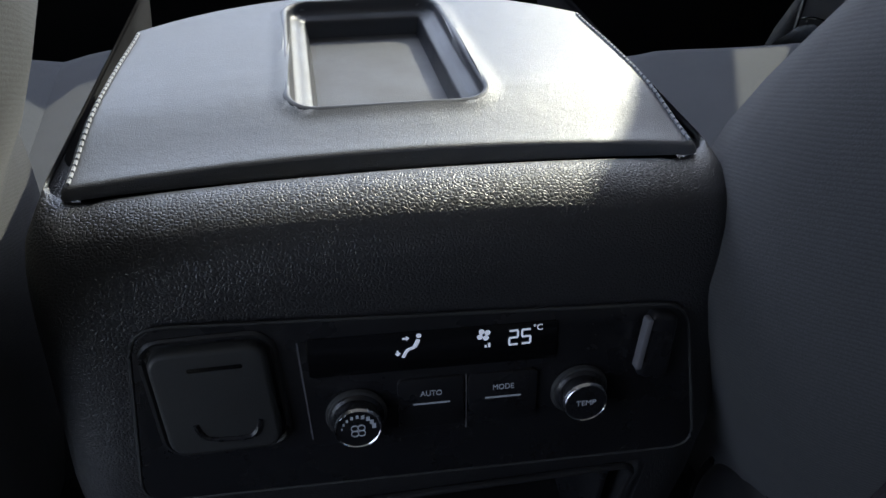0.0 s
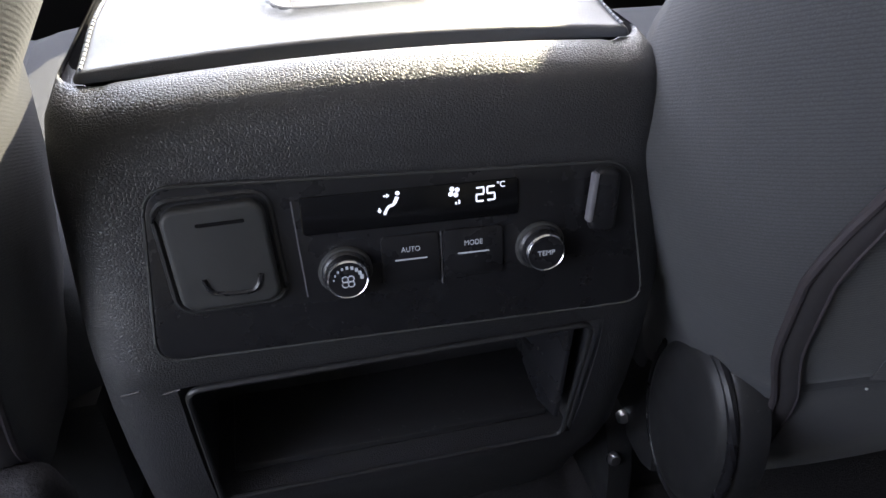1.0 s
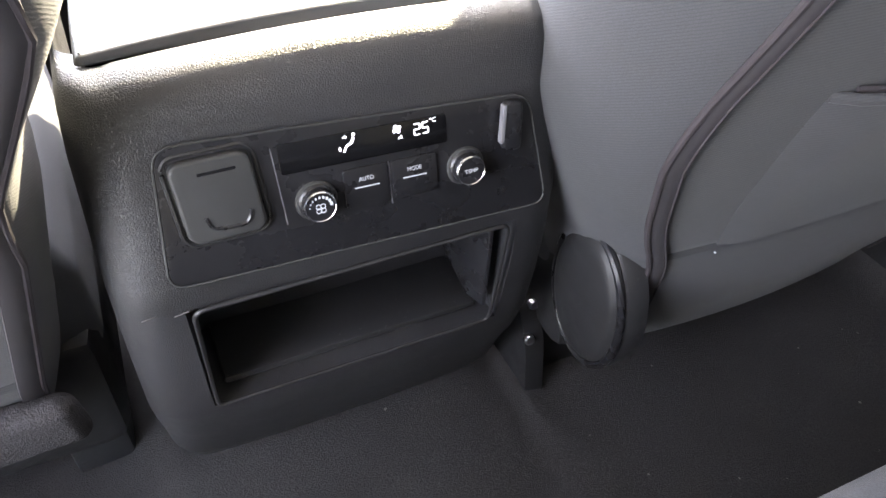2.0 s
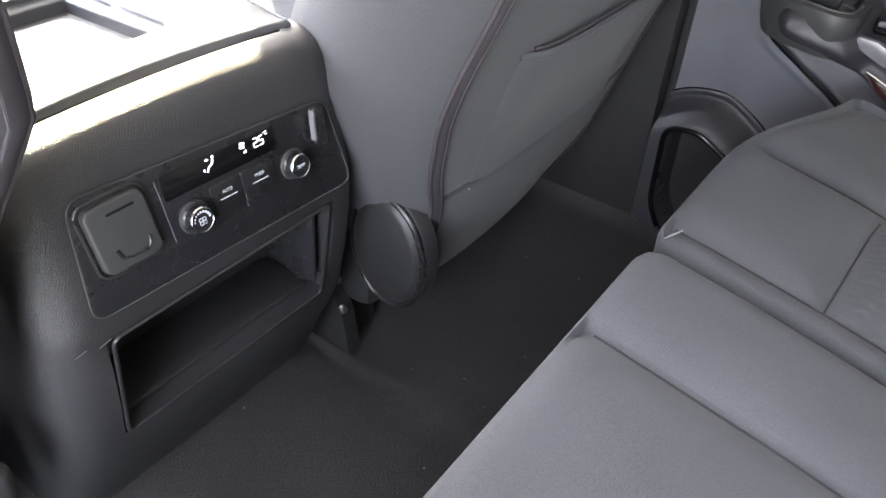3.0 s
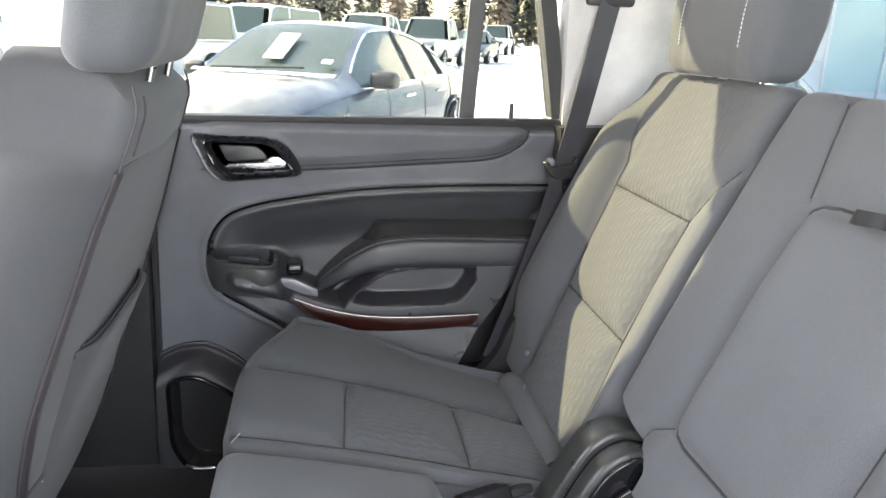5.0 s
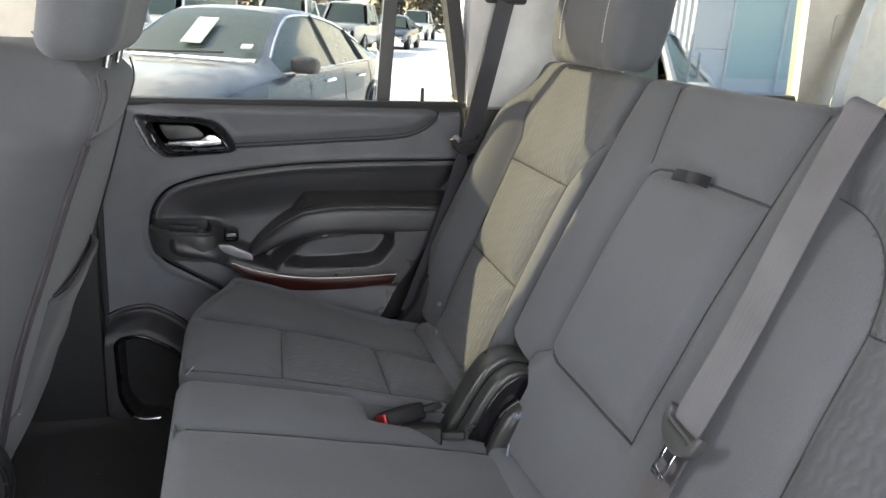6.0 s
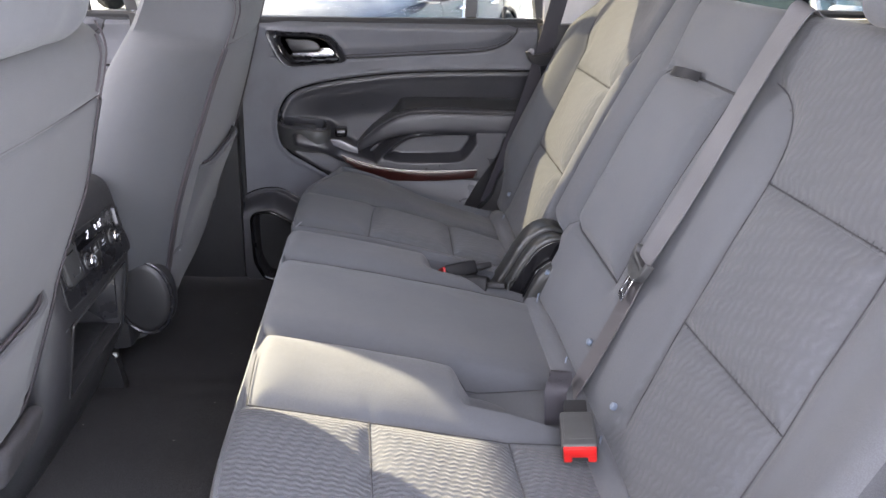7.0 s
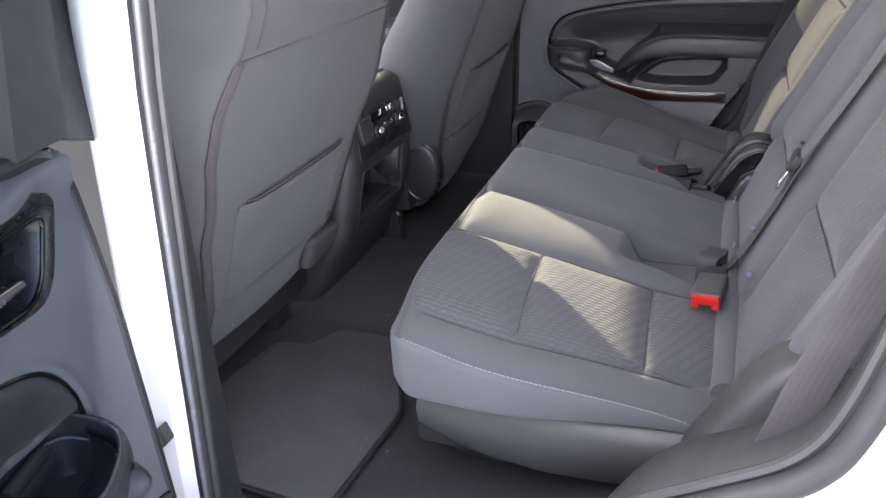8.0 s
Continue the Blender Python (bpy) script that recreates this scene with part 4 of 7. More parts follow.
        r = 0.0008 + 0.0008 * lint.random()
        bm = lathe([(0, r), (r, r * 0.4), (r, -r), (0, -r)], Matrix.Translation(p) @ Matrix.Rotation(radians(70), 4, "X"), 6)
        part("lint_speck", bm, THREAD, seat)
    # map pocket: a soft sheet that hangs a little open at its top
    rows = []
    for i in range(13):
        z = 0.295 + 0.166 * i / 12
        open_ = 0.0015 + 0.013 * ss(0.2, 1.0, i / 12)
        rows.append([rear(x, z + 0.004 * math.cos(x * 9), -0.010 * (1 - (x / 0.26) ** 2) - open_ * (1 - (x / 0.172) ** 6) - 0.001 + 0.0045 * ss(0.145, 0.17, abs(x))) for x in [-0.17 + 0.34 * j / 20 for j in range(21)]])
    part("map_pocket", sheet(rows, 0.003), SEATBACK, seat, "slack map pocket")
    part("pocket_hem", tube([p + Vector((0, -0.001, 0)) for p in (Vector(q) for q in rows[-1])], 0.0042, 8), SEATBACK, seat)
    # dark strand puts the shade of the pocket's slit into colour
    part("pocket_mouth_shade", tube([Vector(q) + Vector((0, 0.004, 0.0052)) for q in rows[-1][1:-1]], 0.0022, 6), DARKTHREAD, seat, "dark opening edge of the pocket")
    for tab_s in (-1, 1):
        part("pocket_tack", tube([rear(tab_s * 0.172, 0.437, -0.0045), rear(tab_s * 0.160, 0.434, -0.0075), rear(tab_s * 0.146, 0.434, -0.0105)], 0.0013, 6), DARKTHREAD, seat)
    hem2 = [Vector(p) + Vector((0, -0.001, 0)) for p in rows[9]]
    part("pocket_seam", tube(hem2, 0.0012, 6), DARKTHREAD, seat)
    # recliner cover and side hinge
    rx = cx + inner * 0.230
    m = Matrix.Translation((rx, 0.262 + y_shift * 0.8, 0.215)) @ Matrix.Rotation(radians(90 * inner), 4, "Y")
    if low < 0.15:
        disc = part("recliner_cover", lathe([(0.0, 0.022), (0.058, 0.021), (0.066, 0.018), (0.070, 0.012), (0.074, 0.010), (0.078, 0.004), (0.078, -0.02), (0.0, -0.02)], m @ Matrix.Diagonal((1.06, 0.72, 0.8, 1)), 44), BLACK, seat, "round black plastic recliner cover")
        part("cover_rim", tube([m @ Matrix.Diagonal((1.06, 0.72, 0.8, 1)) @ Vector((0.073 * math.cos(a / 44 * 6.2832), 0.073 * math.sin(a / 44 * 6.2832), 0.012)) for a in range(44)], 0.004, 8, closed=True), SATIN, disc, "shiny black rim")
    # cushion and base
    def cush(x, y, z, top):
        g = grooves(x, y, [[(-0.14, -0.22), (-0.14, 0.22)], [(0.14, -0.22), (0.14, 0.22)]]) if top else 0
        return Vector((cx + x * (1 - 0.06 * ss(0.0, 0.25, y)), 0.56 + y_shift + y, 0.245 + z - g + 0.10 * (y + 0.1) * (1 if z > 0 else 0.3) + (0.012 * (abs(x) / 0.25) ** 2 if top else 0)))
    for name, bm in pad((0.238, 0.25, 0.075), 0.04, 0.03, cush).items():
        part("cushion", bm, CLOTH, seat, "charcoal cloth seat cushion")
    part("seat_base", box((cx - 0.235, 0.30 + y_shift, 0.09), (cx + 0.235, 0.80 + y_shift, 0.23), 0.02), BLACK, seat)
    for s in (-1, 1):
        x = cx + s * 0.19
        y_r = y_shift + 0.13
        rail = part("seat_rail", box((x - 0.025, 0.24 + y_r, 0.008), (x + 0.025, 0.86 + y_shift, 0.045), 0.005), BLACK, seat)
        part("rail_foot", box((x - 0.03, 0.225 + y_r, 0.0), (x + 0.03, 0.30 + y_r, 0.10), 0.008), BLACK, rail)
        part("rail_bolt", lathe([(0, 0.012), (0.008, 0.011), (0.010, 0.004), (0.010, 0), (0, 0)], Matrix.Translation((x, 0.245 + y_r, 0.09)) @ Matrix.Rotation(radians(70), 4, "X"), 6), STEEL, rail, "bright steel bolt")
    # head restraint
    def head(x, y, z, top):
        g = grooves(x, z, [[(-0.095, -0.2), (-0.095, 0.2)], [(0.095, -0.2), (0.095, 0.2)]], 0.003, 0.004)
        bul = 1 + 0.10 * (1 - (z / 0.11) ** 2)
        zz = z
        return Vector((cx + 0.006 + x * (1 - 0.12 * ss(0.0, 0.11, zz) - 0.06 * ss(0.0, -0.11, zz)), 0.130 + y_shift - 0.06 + y * bul - 0.25 * zz + (-g if y < 0 else g) * -1, (0.896 if y_shift == 0 else 0.870) + zz))
    for name, bm in pad((0.174, 0.050, 0.100), 0.034, 0.02, head).items():
        hr = part("head_restraint", bm, CLOTH, seat, "charcoal cloth head restraint")
    for s in (-1, 1):
        top_y = 0.05 + y_shift
        part("restraint_post", tube([(cx + 0.034 + s * 0.06, top_y + 0.02, 0.78), (cx + 0.034 + s * 0.06, top_y - 0.01, 0.90)], 0.0055, 10), STEEL, seat, "steel post")
        part("post_guide", lathe([(0, 0.008), (0.012, 0.008), (0.018, 0.004), (0.020, -0.004), (0, -0.004)], Matrix.Translation((cx + 0.034 + s * 0.06, top_y + 0.013, 0.822)), 20), BLACK, seat)
    for s in (-1, 1):
        pts = [rear(s * (lerp_table(hw_rows, z) - 0.03), z, -0.0035) for z in [0.70 + 0.01 * i for i in range(9)]]
        part("top_seam", tube(pts, 0.0015, 6), DARKTHREAD, seat)
    return seat


front_seat(0.45, 0.0, -1, 0.08, -0.010, 0.268, "grey cloth front passenger seat with rear map pocket")
pass_foot = thing("seat_mount", (0.2, 0.36, 0.0), "black steel seat mount with bright bolts beside the console", "seat mount")
part("bracket", prism(rpoly([(0.320, 0.0), (0.46, 0.0), (0.46, 0.10), (0.40, 0.135), (0.352, 0.128), (0.330, 0.085)], 0.014, 4), lambda u, v, h: Vector((0.196 + h, u, v)), 0.026, 0.006), BLACK, pass_foot)
for bx_, by_, bz_ in ((0.200, 0.334, 0.092), (0.212, 0.352, 0.125)):
    part("bolt", lathe([(0, 0.008), (0.0045, 0.0072), (0.0062, 0.004), (0.0062, 0), (0, 0)], Matrix.Translation((bx_, by_, bz_)) @ Matrix.Rotation(radians(70), 4, "X"), 16), BRIGHTSTEEL, pass_foot, "bright steel bolt")
driver = front_seat(-0.44, 0.069, 1, 0.185, 0.03, 0.238, "grey cloth driver seat with rear map pocket")


def flap_at(x, y, z, top):
    return Vector((-0.275 + x, 0.292 + y - 0.33 * z, 0.234 + z + 0.004 * noise.noise(Vector((x * 20, y * 20, z * 20)))))


for n_, bm in pad((0.058, 0.014, 0.034), 0.013, 0.01, flap_at).items():
    part("carpet_flap", bm, carpet("flap_pile", (0.10, 0.096, 0.10)), driver, "fuzzy grey carpet flap under the backrest")

# ---- rear bench ----
WEB_PALE = plastic("muted_thread", (0.24, 0.24, 0.27), 0.8)
# dark seam strands; the shade of the sewn creases is in this colour
SEAM = plastic("seam_shade_thread", (0.026, 0.026, 0.029), 0.9)
BS, BN = Vector((0, -0.4138, 0.9104)), Vector((0, 0.9104, 0.4138))
BO = Vector((0, -0.569, 0.393))


def on_back(x, s, t):
    return Vector((x, 0, 0)) + BO + BS * s + BN * t


def zs_(z):
    return (z - 0.393) / 0.9104


def cushion_top(y):
    return 0.316 + 0.25 * (y + 0.18)


def make_cushion(x0, x1, parent, lines, recess, insert, bolsters, outer):
    """outer: -1 when the door side is at x0, +1 at x1."""
    cx, a = (x0 + x1) / 2, (x1 - x0) / 2
    cy, b = -0.265, 0.245

    def place(x, y, z, top):
        X, Y = cx + x, cy + y
        far = ss(0.38, 0.70, X * outer)
        Y2 = Y - (0.075 if outer > 0 else 0.03) * far * far * ss(-0.35, -0.02, Y)
        X2 = X - outer * 0.055 * ss(0.45, 0.66, X * outer) * ss(-0.12, -0.46, Y)
        bottom = 0.234 - 0.008 * ss(-0.1, -0.3, Y) + 0.02 * ss(-0.055, -0.02, Y)
        t = cushion_top(Y)
        if top:
            t += 0.010 * math.sin(math.pi * min(1, max(0, (Y + 0.5) / 0.48))) - grooves(X, Y, lines)
            for u0, u1, v0, v1 in recess:
                t -= 0.050 * ss(u0 - 0.008, u0 + 0.012, X) * ss(u1 + 0.008, u1 - 0.012, X) * ss(v0 - 0.006, v0 + 0.006, Y) * ss(v1 + 0.008, v1 - 0.03, Y)
            for u0, u1, h in bolsters:
                if u0 < X < u1:
                    t += h * math.sin(math.pi * (X - u0) / (u1 - u0))
            t -= 0.02 * far
            t += 0.0015 * noise.noise(Vector((X * 14, Y * 14, 3)))
        zz = bottom + (t - bottom) * (z / 0.07 + 1) / 2
        return Vector((X2, Y2, zz))

    def key(x, y, top):
        X, Y = cx + x, cy + y
        if top and insert[0] < X < insert[1] and Y < -0.022:
            return "insert%d" % (0 if Y > -0.185 else 1 if Y > -0.37 else 2)
        if top and -0.16 < X < 0.11 + 0.03 * (-Y / 0.5) and x0 < -0.2:
            return "centre"
        return "cover"

    def thread(line):
        pts = []
        for (ax, ay), (bx, by) in zip(line, line[1:]):
            for i in range(12):
                q = (ax + (bx - ax) * i / 12, ay + (by - ay) * i / 12)
                if x0 + 0.012 < q[0] < x1 - 0.012 and -0.495 < q[1] < -0.032:
                    pts.append(place(q[0] - cx, q[1] - cy, 0.07, True) + Vector((0, 0, 0.0006)))
        return pts

    cushion = None
    made = pad((a, b, 0.07), 0.03, 0.0062, place, key)
    for name in sorted(made):
        if name == "cover":
            cushion = part("cushion", made[name], CLOTH, parent, "charcoal cloth seat cushion with sewn seams")
    for name in sorted(made):
        if name.startswith("insert"):
            part("cushion_insert", made[name], CLOTH_WAVE if outer < 0 else CLOTH if name == "insert0" else CLOTH_RIPPLE, cushion, "grey cloth seat insert")
        elif name == "centre":
            part("centre_pad", made[name], CLOTH, cushion, "plain grey cloth middle pad")
    for line in lines:
        pts = thread(line)
        if len(pts) > 3:
            part("seam", tube(pts, 0.0010, 6), SEAM, cushion)
    return cushion, place


bench_left = thing("rear_bench_wide_section", (-0.2, -0.3, 0.0), "charcoal cloth two-person rear bench section with folding armrest", "car seat", group="rear bench")
lines_l = [[(-0.342, -0.02), (-0.345, -0.19), (-0.335, -0.37), (-0.30, -0.50)], [(-0.598, -0.05), (-0.598, -0.2), (-0.585, -0.38), (-0.56, -0.5)], [(-0.342, -0.187), (-0.598, -0.197)], [(-0.335, -0.372), (-0.585, -0.383)],
           [(-0.165, -0.02), (-0.165, -0.3), (-0.15, -0.5)], [(0.108, -0.02), (0.113, -0.25), (0.140, -0.5)], [(-0.345, -0.035), (-0.165, -0.03)]]
cush_l, place_l = make_cushion(-0.70, 0.245, bench_left, lines_l, [(0.165, 0.26, -0.50, -0.29), (-0.285, -0.155, -0.50, -0.31)], (-0.598, -0.342), [(-0.342, -0.165, 0.010), (0.08, 0.245, 0.004)], -1)
bench_right = thing("rear_bench_single_section", (0.48, -0.3, 0.0), "charcoal cloth single rear bench section beside the door", "car seat", group="rear bench")
lines_r = [[(0.285, -0.02), (0.287, -0.18), (0.29, -0.36), (0.305, -0.50)], [(0.50, -0.05), (0.50, -0.185), (0.482, -0.36), (0.47, -0.5)], [(0.287, -0.176), (0.50, -0.185)], [(0.29, -0.354), (0.482, -0.358)]]
cush_r, place_r = make_cushion(0.252, 0.705, bench_right, lines_r, [], (0.287, 0.50), [(0.50, 0.70, 0.006)], 1)
path = [place_l(-0.460, y, 0.064, False) for y in [0.215 - 0.40 * i / 30 for i in range(31)]]
stitches([p + Vector((-0.0125, 0, 0.0)) for p in path], 0.0062, 0.0042, 0.0006, WEB_PALE, cush_l, label="pale stitching along the cushion edge")
part("contrast_thread", tube([place_r(-0.222, 0.232, 0.062, False), place_r(-0.206, 0.222, 0.071, False)], 0.0008, 6), WEB_PALE, cush_r)

# plastic plinths below the cushions
def plinth(x0, x1, parent, outer):
    rows = []
    for j in range(21):
        y = -0.075 - 0.44 * j / 20
        lo = lerp_table([(-0.52, 0.125), (-0.44, 0.125), (-0.36, 0.112), (-0.262, 0.105), (-0.153, 0.117), (-0.09, 0.142), (-0.069, 0.16)], y)
        xo = (x0 if outer < 0 else x1)
        rows.append([Vector((xo - outer * 0.045, y, 0.230)), Vector((xo - outer * 0.028, y, 0.222)), Vector((xo - outer * 0.016, y, 0.214)), Vector((xo - outer * 0.010, y, 0.200)), Vector((xo - outer * 0.016, y, 0.5 * lo + 0.095)), Vector((xo - outer * 0.028, y, lo + 0.010)), Vector((xo - outer * 0.05, y, lo)), Vector((xo - outer * 0.10, y, lo))])
    part("side_shield", sheet(rows, 0.006), GREYPLASTIC, parent, "dark grey plastic side shield")
    part("seat_frame", box((x0 + 0.03, -0.50, 0.11), (x1 - 0.03, -0.06, 0.20), 0.012), BLACK, parent)
    for x in (x0 + 0.17, x1 - 0.17):
        part("seat_leg", box((x - 0.025, -0.46, 0.06), (x + 0.025, -0.10, 0.12), 0.01), BLACK, parent)
        part("floor_latch", box((x - 0.035, -0.20, 0.0), (x + 0.035, -0.08, 0.075), 0.012), BLACK, parent)


plinth(-0.668, 0.24, bench_left, -1)
plinth(0.26, 0.68, bench_right, 1)


def puckers(pts, along, out):
    """Short dark stitches that cross a seam at uneven steps."""
    rng, bm = random.Random(len(pts) + int(abs(pts[0].x) * 1000)), None
    for a, b in zip(pts, pts[1:]):
        n = max(1, int((b - a).length / 0.0055))
        for i in range(n):
            p = a.lerp(b, (i + rng.random() * 0.6) / n) + out * 0.0016
            size = 0.0016 + 0.0030 * rng.random() ** 2
            skew = Vector((0.0015 * (rng.random() - 0.5), 0, 0))
            bm = tube([p - along * size * 0.6 - out * 0.0006 - skew, p, p + along * size + out * 0.0004 + skew], 0.00045, 4, bm)
    return bm


def make_back(x0, x1, parent, lines, insert, outer, cut=None, arm=None):
    cx, a = (x0 + x1) / 2, (x1 - x0) / 2
    s0, s1 = zs_(0.235), zs_(0.812)
    cs, b = (s0 + s1) / 2, (s1 - s0) / 2

    def place(x, y, z, top):
        X, S = cx + x, cs + y
        t = z - 0.05
        if outer:
            X -= outer * (0.012 if outer > 0 else 0.035) * ss(0.34, 0.46, S) * ss(0.45, 0.70, X * outer)
            X -= outer * 0.020 * ss(0.0, -0.16, S) * ss(0.45, 0.70, X * outer)
            t += (0.036 if outer > 0 else 0.020) * ss(0.60, 0.68, X * outer) * ss(-0.15, 0.0, S) * ss(0.42, 0.30, S) * (1 if top else 0.3)
        if cut:
            X = min(X, x1 - cut * ss(0.0, -0.06, S))
        if top:
            t -= grooves(X, S, lines)
            t += 0.010 * math.sin(math.pi * min(1, max(0, (S - s0) / (s1 - s0))))
            t += 0.0018 * noise.noise(Vector((X * 12, S * 12, 7)))
            if arm and arm[0] < X < arm[1] and arm[2] < S < arm[3]:
                d = min(X - arm[0], arm[1] - X, S - arm[2], arm[3] - S)
                t += 0.006 * ss(0.0, 0.02, d)
        return on_back(X, S, t)

    def key(x, y, top):
        X, S = cx + x, cs + y
        if top and insert[0] < X < (insert[1] if not cut else lerp_table([(zs_(0.60), insert[1]), (zs_(0.62), -0.303), (zs_(0.662), -0.288), (zs_(0.694), -0.262), (zs_(0.714), -0.225), (zs_(0.722), -0.19)], S)):
            for i, (p, q) in enumerate(((s0 + 0.012, insert[3]), (insert[3], insert[2]), (insert[2], s1 - 0.01))):
                if p < S < q:
                    return "insert%d" % i
        if top and arm and arm[0] < X < arm[1] and arm[2] < S < arm[3]:
            return "armrest"
        return "cover"

    made = pad((a, b, 0.05), 0.026, 0.0062, place, key)
    back = part("backrest", made.pop("cover"), CLOTH, parent, "charcoal cloth backrest with sewn bolsters")
    for name in sorted(made):
        if name == "armrest":
            part("fold_down_armrest", made[name], CLOTH, back, "plain grey cloth fold-down armrest panel")
        else:
            part("backrest_insert", made[name], CLOTH_RIPPLE, back, "wave-embossed grey cloth insert")
    for number, line in enumerate(lines):
        pts = []
        for (ax, ay), (bx, by) in zip(line, line[1:]):
            for i in range(12):
                qx, qy = ax + (bx - ax) * i / 12, ay + (by - ay) * i / 12
                if x0 + 0.015 < qx < x1 - 0.015 and s0 + 0.02 < qy < s1 - 0.012:
                    pts.append(place(qx - cx, qy - cs, 0.05, True) + BN * 0.0006)
        if pts and s0 + 0.02 < line[-1][1] < s1 - 0.012 and x0 + 0.015 < line[-1][0] < x1 - 0.015:
            pts.append(place(line[-1][0] - cx, line[-1][1] - cs, 0.05, True) + BN * 0.0006)
        if len(pts) > 3:
            # thicker strands put the shade of the armrest's gap into colour
            seam = part("seam", tube(pts, 0.0022 if arm and number < 2 else 0.0009, 6), SEAM, back)
            if len(line) == 2 and abs(line[0][1] - line[1][1]) < 0.02:
                part("seam_pucker", puckers(pts, BS, BN), SEAM, seam, "dark puckered stitches")
    return back


A0, A1, AS0, AS1 = -0.103, 0.153, zs_(0.392), zs_(0.691)
shoulder = [(q.x, q.y) for q in smooth_path([(x, zs_(z), 0) for x, z in ((-0.185, 0.722), (-0.225, 0.714), (-0.262, 0.694), (-0.288, 0.662), (-0.303, 0.62))], 4)] + [(-0.318, zs_(0.437)), (-0.33, zs_(0.29))]
lines_b = [[(A0, AS1), (A1 - 0.045, AS1), (A1 - 0.02, AS1 - 0.004), (A1 - 0.006, AS1 - 0.016)], [(A1 - 0.012, AS0 + 0.006), (A1 - 0.03, AS0), (A0, AS0)],
           [(A1 - 0.006, AS1 - 0.016), (A1, AS1 - 0.035), (A1, AS0 + 0.02), (A1 - 0.012, AS0 + 0.006)], [(A0, AS0), (A0, AS1)],
           [(A1 + 0.01, AS1), (0.20, zs_(0.80))], [(A0, AS1), (A0 - 0.005, zs_(0.81))], [(A1, AS0 + 0.01), (0.19, zs_(0.38)), (0.20, zs_(0.36))],
           shoulder,
           [(-0.303, zs_(0.62)), (-0.545, zs_(0.623))], [(-0.318, zs_(0.437)), (-0.565, zs_(0.443))], [(-0.53, zs_(0.70)), (-0.545, zs_(0.623)), (-0.565, zs_(0.443)), (-0.57, zs_(0.28))]]
back_l = make_back(-0.70, 0.288, bench_left, lines_b, (-0.555, -0.312, zs_(0.621), zs_(0.44)), -1, cut=0.14, arm=(A0, A1, AS0, AS1))
lines_c = [[(0.31, zs_(0.70)), (0.345, zs_(0.66)), (0.362, zs_(0.61)), (0.356, zs_(0.427)), (0.345, zs_(0.27))], [(0.362, zs_(0.61)), (0.622, zs_(0.609))], [(0.356, zs_(0.427)), (0.608, zs_(0.429))],
           [(0.655, zs_(0.72)), (0.625, zs_(0.65)), (0.622, zs_(0.609)), (0.608, zs_(0.429)), (0.60, zs_(0.28))]]
back_r = make_back(0.298, 0.73, bench_right, lines_c, (0.359, 0.617, zs_(0.61), zs_(0.428)), 1)

# pull strap of the armrest
strap = [on_back(0.008, AS1 + 0.001, 0.002), on_back(0.013, AS1 - 0.002, 0.022), on_back(0.022, AS1 - 0.006, 0.034), on_back(0.036, AS1 - 0.008, 0.035), on_back(0.046, AS1 - 0.006, 0.023), on_back(0.050, AS1 - 0.002, 0.004)]
part("pull_strap", ribbon(smooth_path(strap, 6), lambda t: BS, 0.015, 0.004), STRAPBLACK, back_l, "black pull strap")
for x, owner in ((-0.309, back_l), (-0.155, back_l), (0.13, back_l), (0.597, back_r)):
    s = zs_(0.298) if x != -0.155 else zs_(0.31)
    m = Matrix.Translation(on_back(x, s, 0.010)) @ Matrix.Rotation(radians(-65.6), 4, "X")
    part("trim_button", lathe([(0, 0.0026), (0.0042, 0.0022), (0.0054, 0.0008), (0.0054, -0.004), (0, -0.004)], m, 20), BUTTON, owner, "small blue-grey plastic button")
for x, owner in ((-0.335, back_l), (-0.13, back_l), (0.10, back_l), (0.53, back_r)):
    p = on_back(x, zs_(0.262), 0.012)
    part("retainer_clip", tube([p + Vector((-0.004, 0.004, -0.012)), p + Vector((0.0, 0.002, 0.0)), p + Vector((0.003, 0, 0.003))], 0.0018, 8, flat=0.5), BUTTON, owner, "pale plastic retainer clip")

# rolled listing between cushion and backrest
for x0, x1, owner in ((-0.545, 0.13, back_l), (0.33, 0.62, back_r)):
    part("trim_roll", tube([(x0 + (x1 - x0) * i / 20, -0.496, 0.242 - 0.012 * ss(16, 20, abs(i - 10) + 10)) for i in range(21)], 0.021, 12), CLOTH, owner, "rolled cloth edge at the foot of the backrest")


def rear_restraint(cx, owner):
    def place(x, y, z, top):
        w = 1 - 0.06 * ss(0.0, 0.09, z) - 0.035 * ss(0.0, -0.09, z)
        d = 1 - 0.15 * ss(0.0, 0.10, abs(z))
        g = 0.003 * math.exp(-((abs(x) - 0.085) / 0.004) ** 2) * (1 if y > 0 else 0)
        return Vector((cx + x * w, -0.775 + y * d - 0.12 * z - g, 0.905 + z))
    made = pad((0.15, 0.052, 0.098), 0.030, 0.012, place, lambda x, y, top: "all")
    hr = part("head_restraint", made["all"], CLOTH, owner, "charcoal cloth head restraint with pale side stitching")
    for s in (-1, 1):
        pts = [place(s * 0.091, 0.052 * 0.98, z, True) + Vector((0, 0.002, 0)) for z in [-0.05 + 0.1 * i / 12 for i in range(13)]]
        stitches(pts, 0.006, 0.0042, 0.0009, THREAD, hr)
    for s in (-1, 1):
        part("restraint_post", tube([(cx + s * 0.06, -0.78, 0.79), (cx + s * 0.06, -0.765, 0.86)], 0.0055, 10), CHROME, owner, "chrome post")
    return hr


rear_restraint(0.475, bench_right)
rear_restraint(-0.46, bench_left)

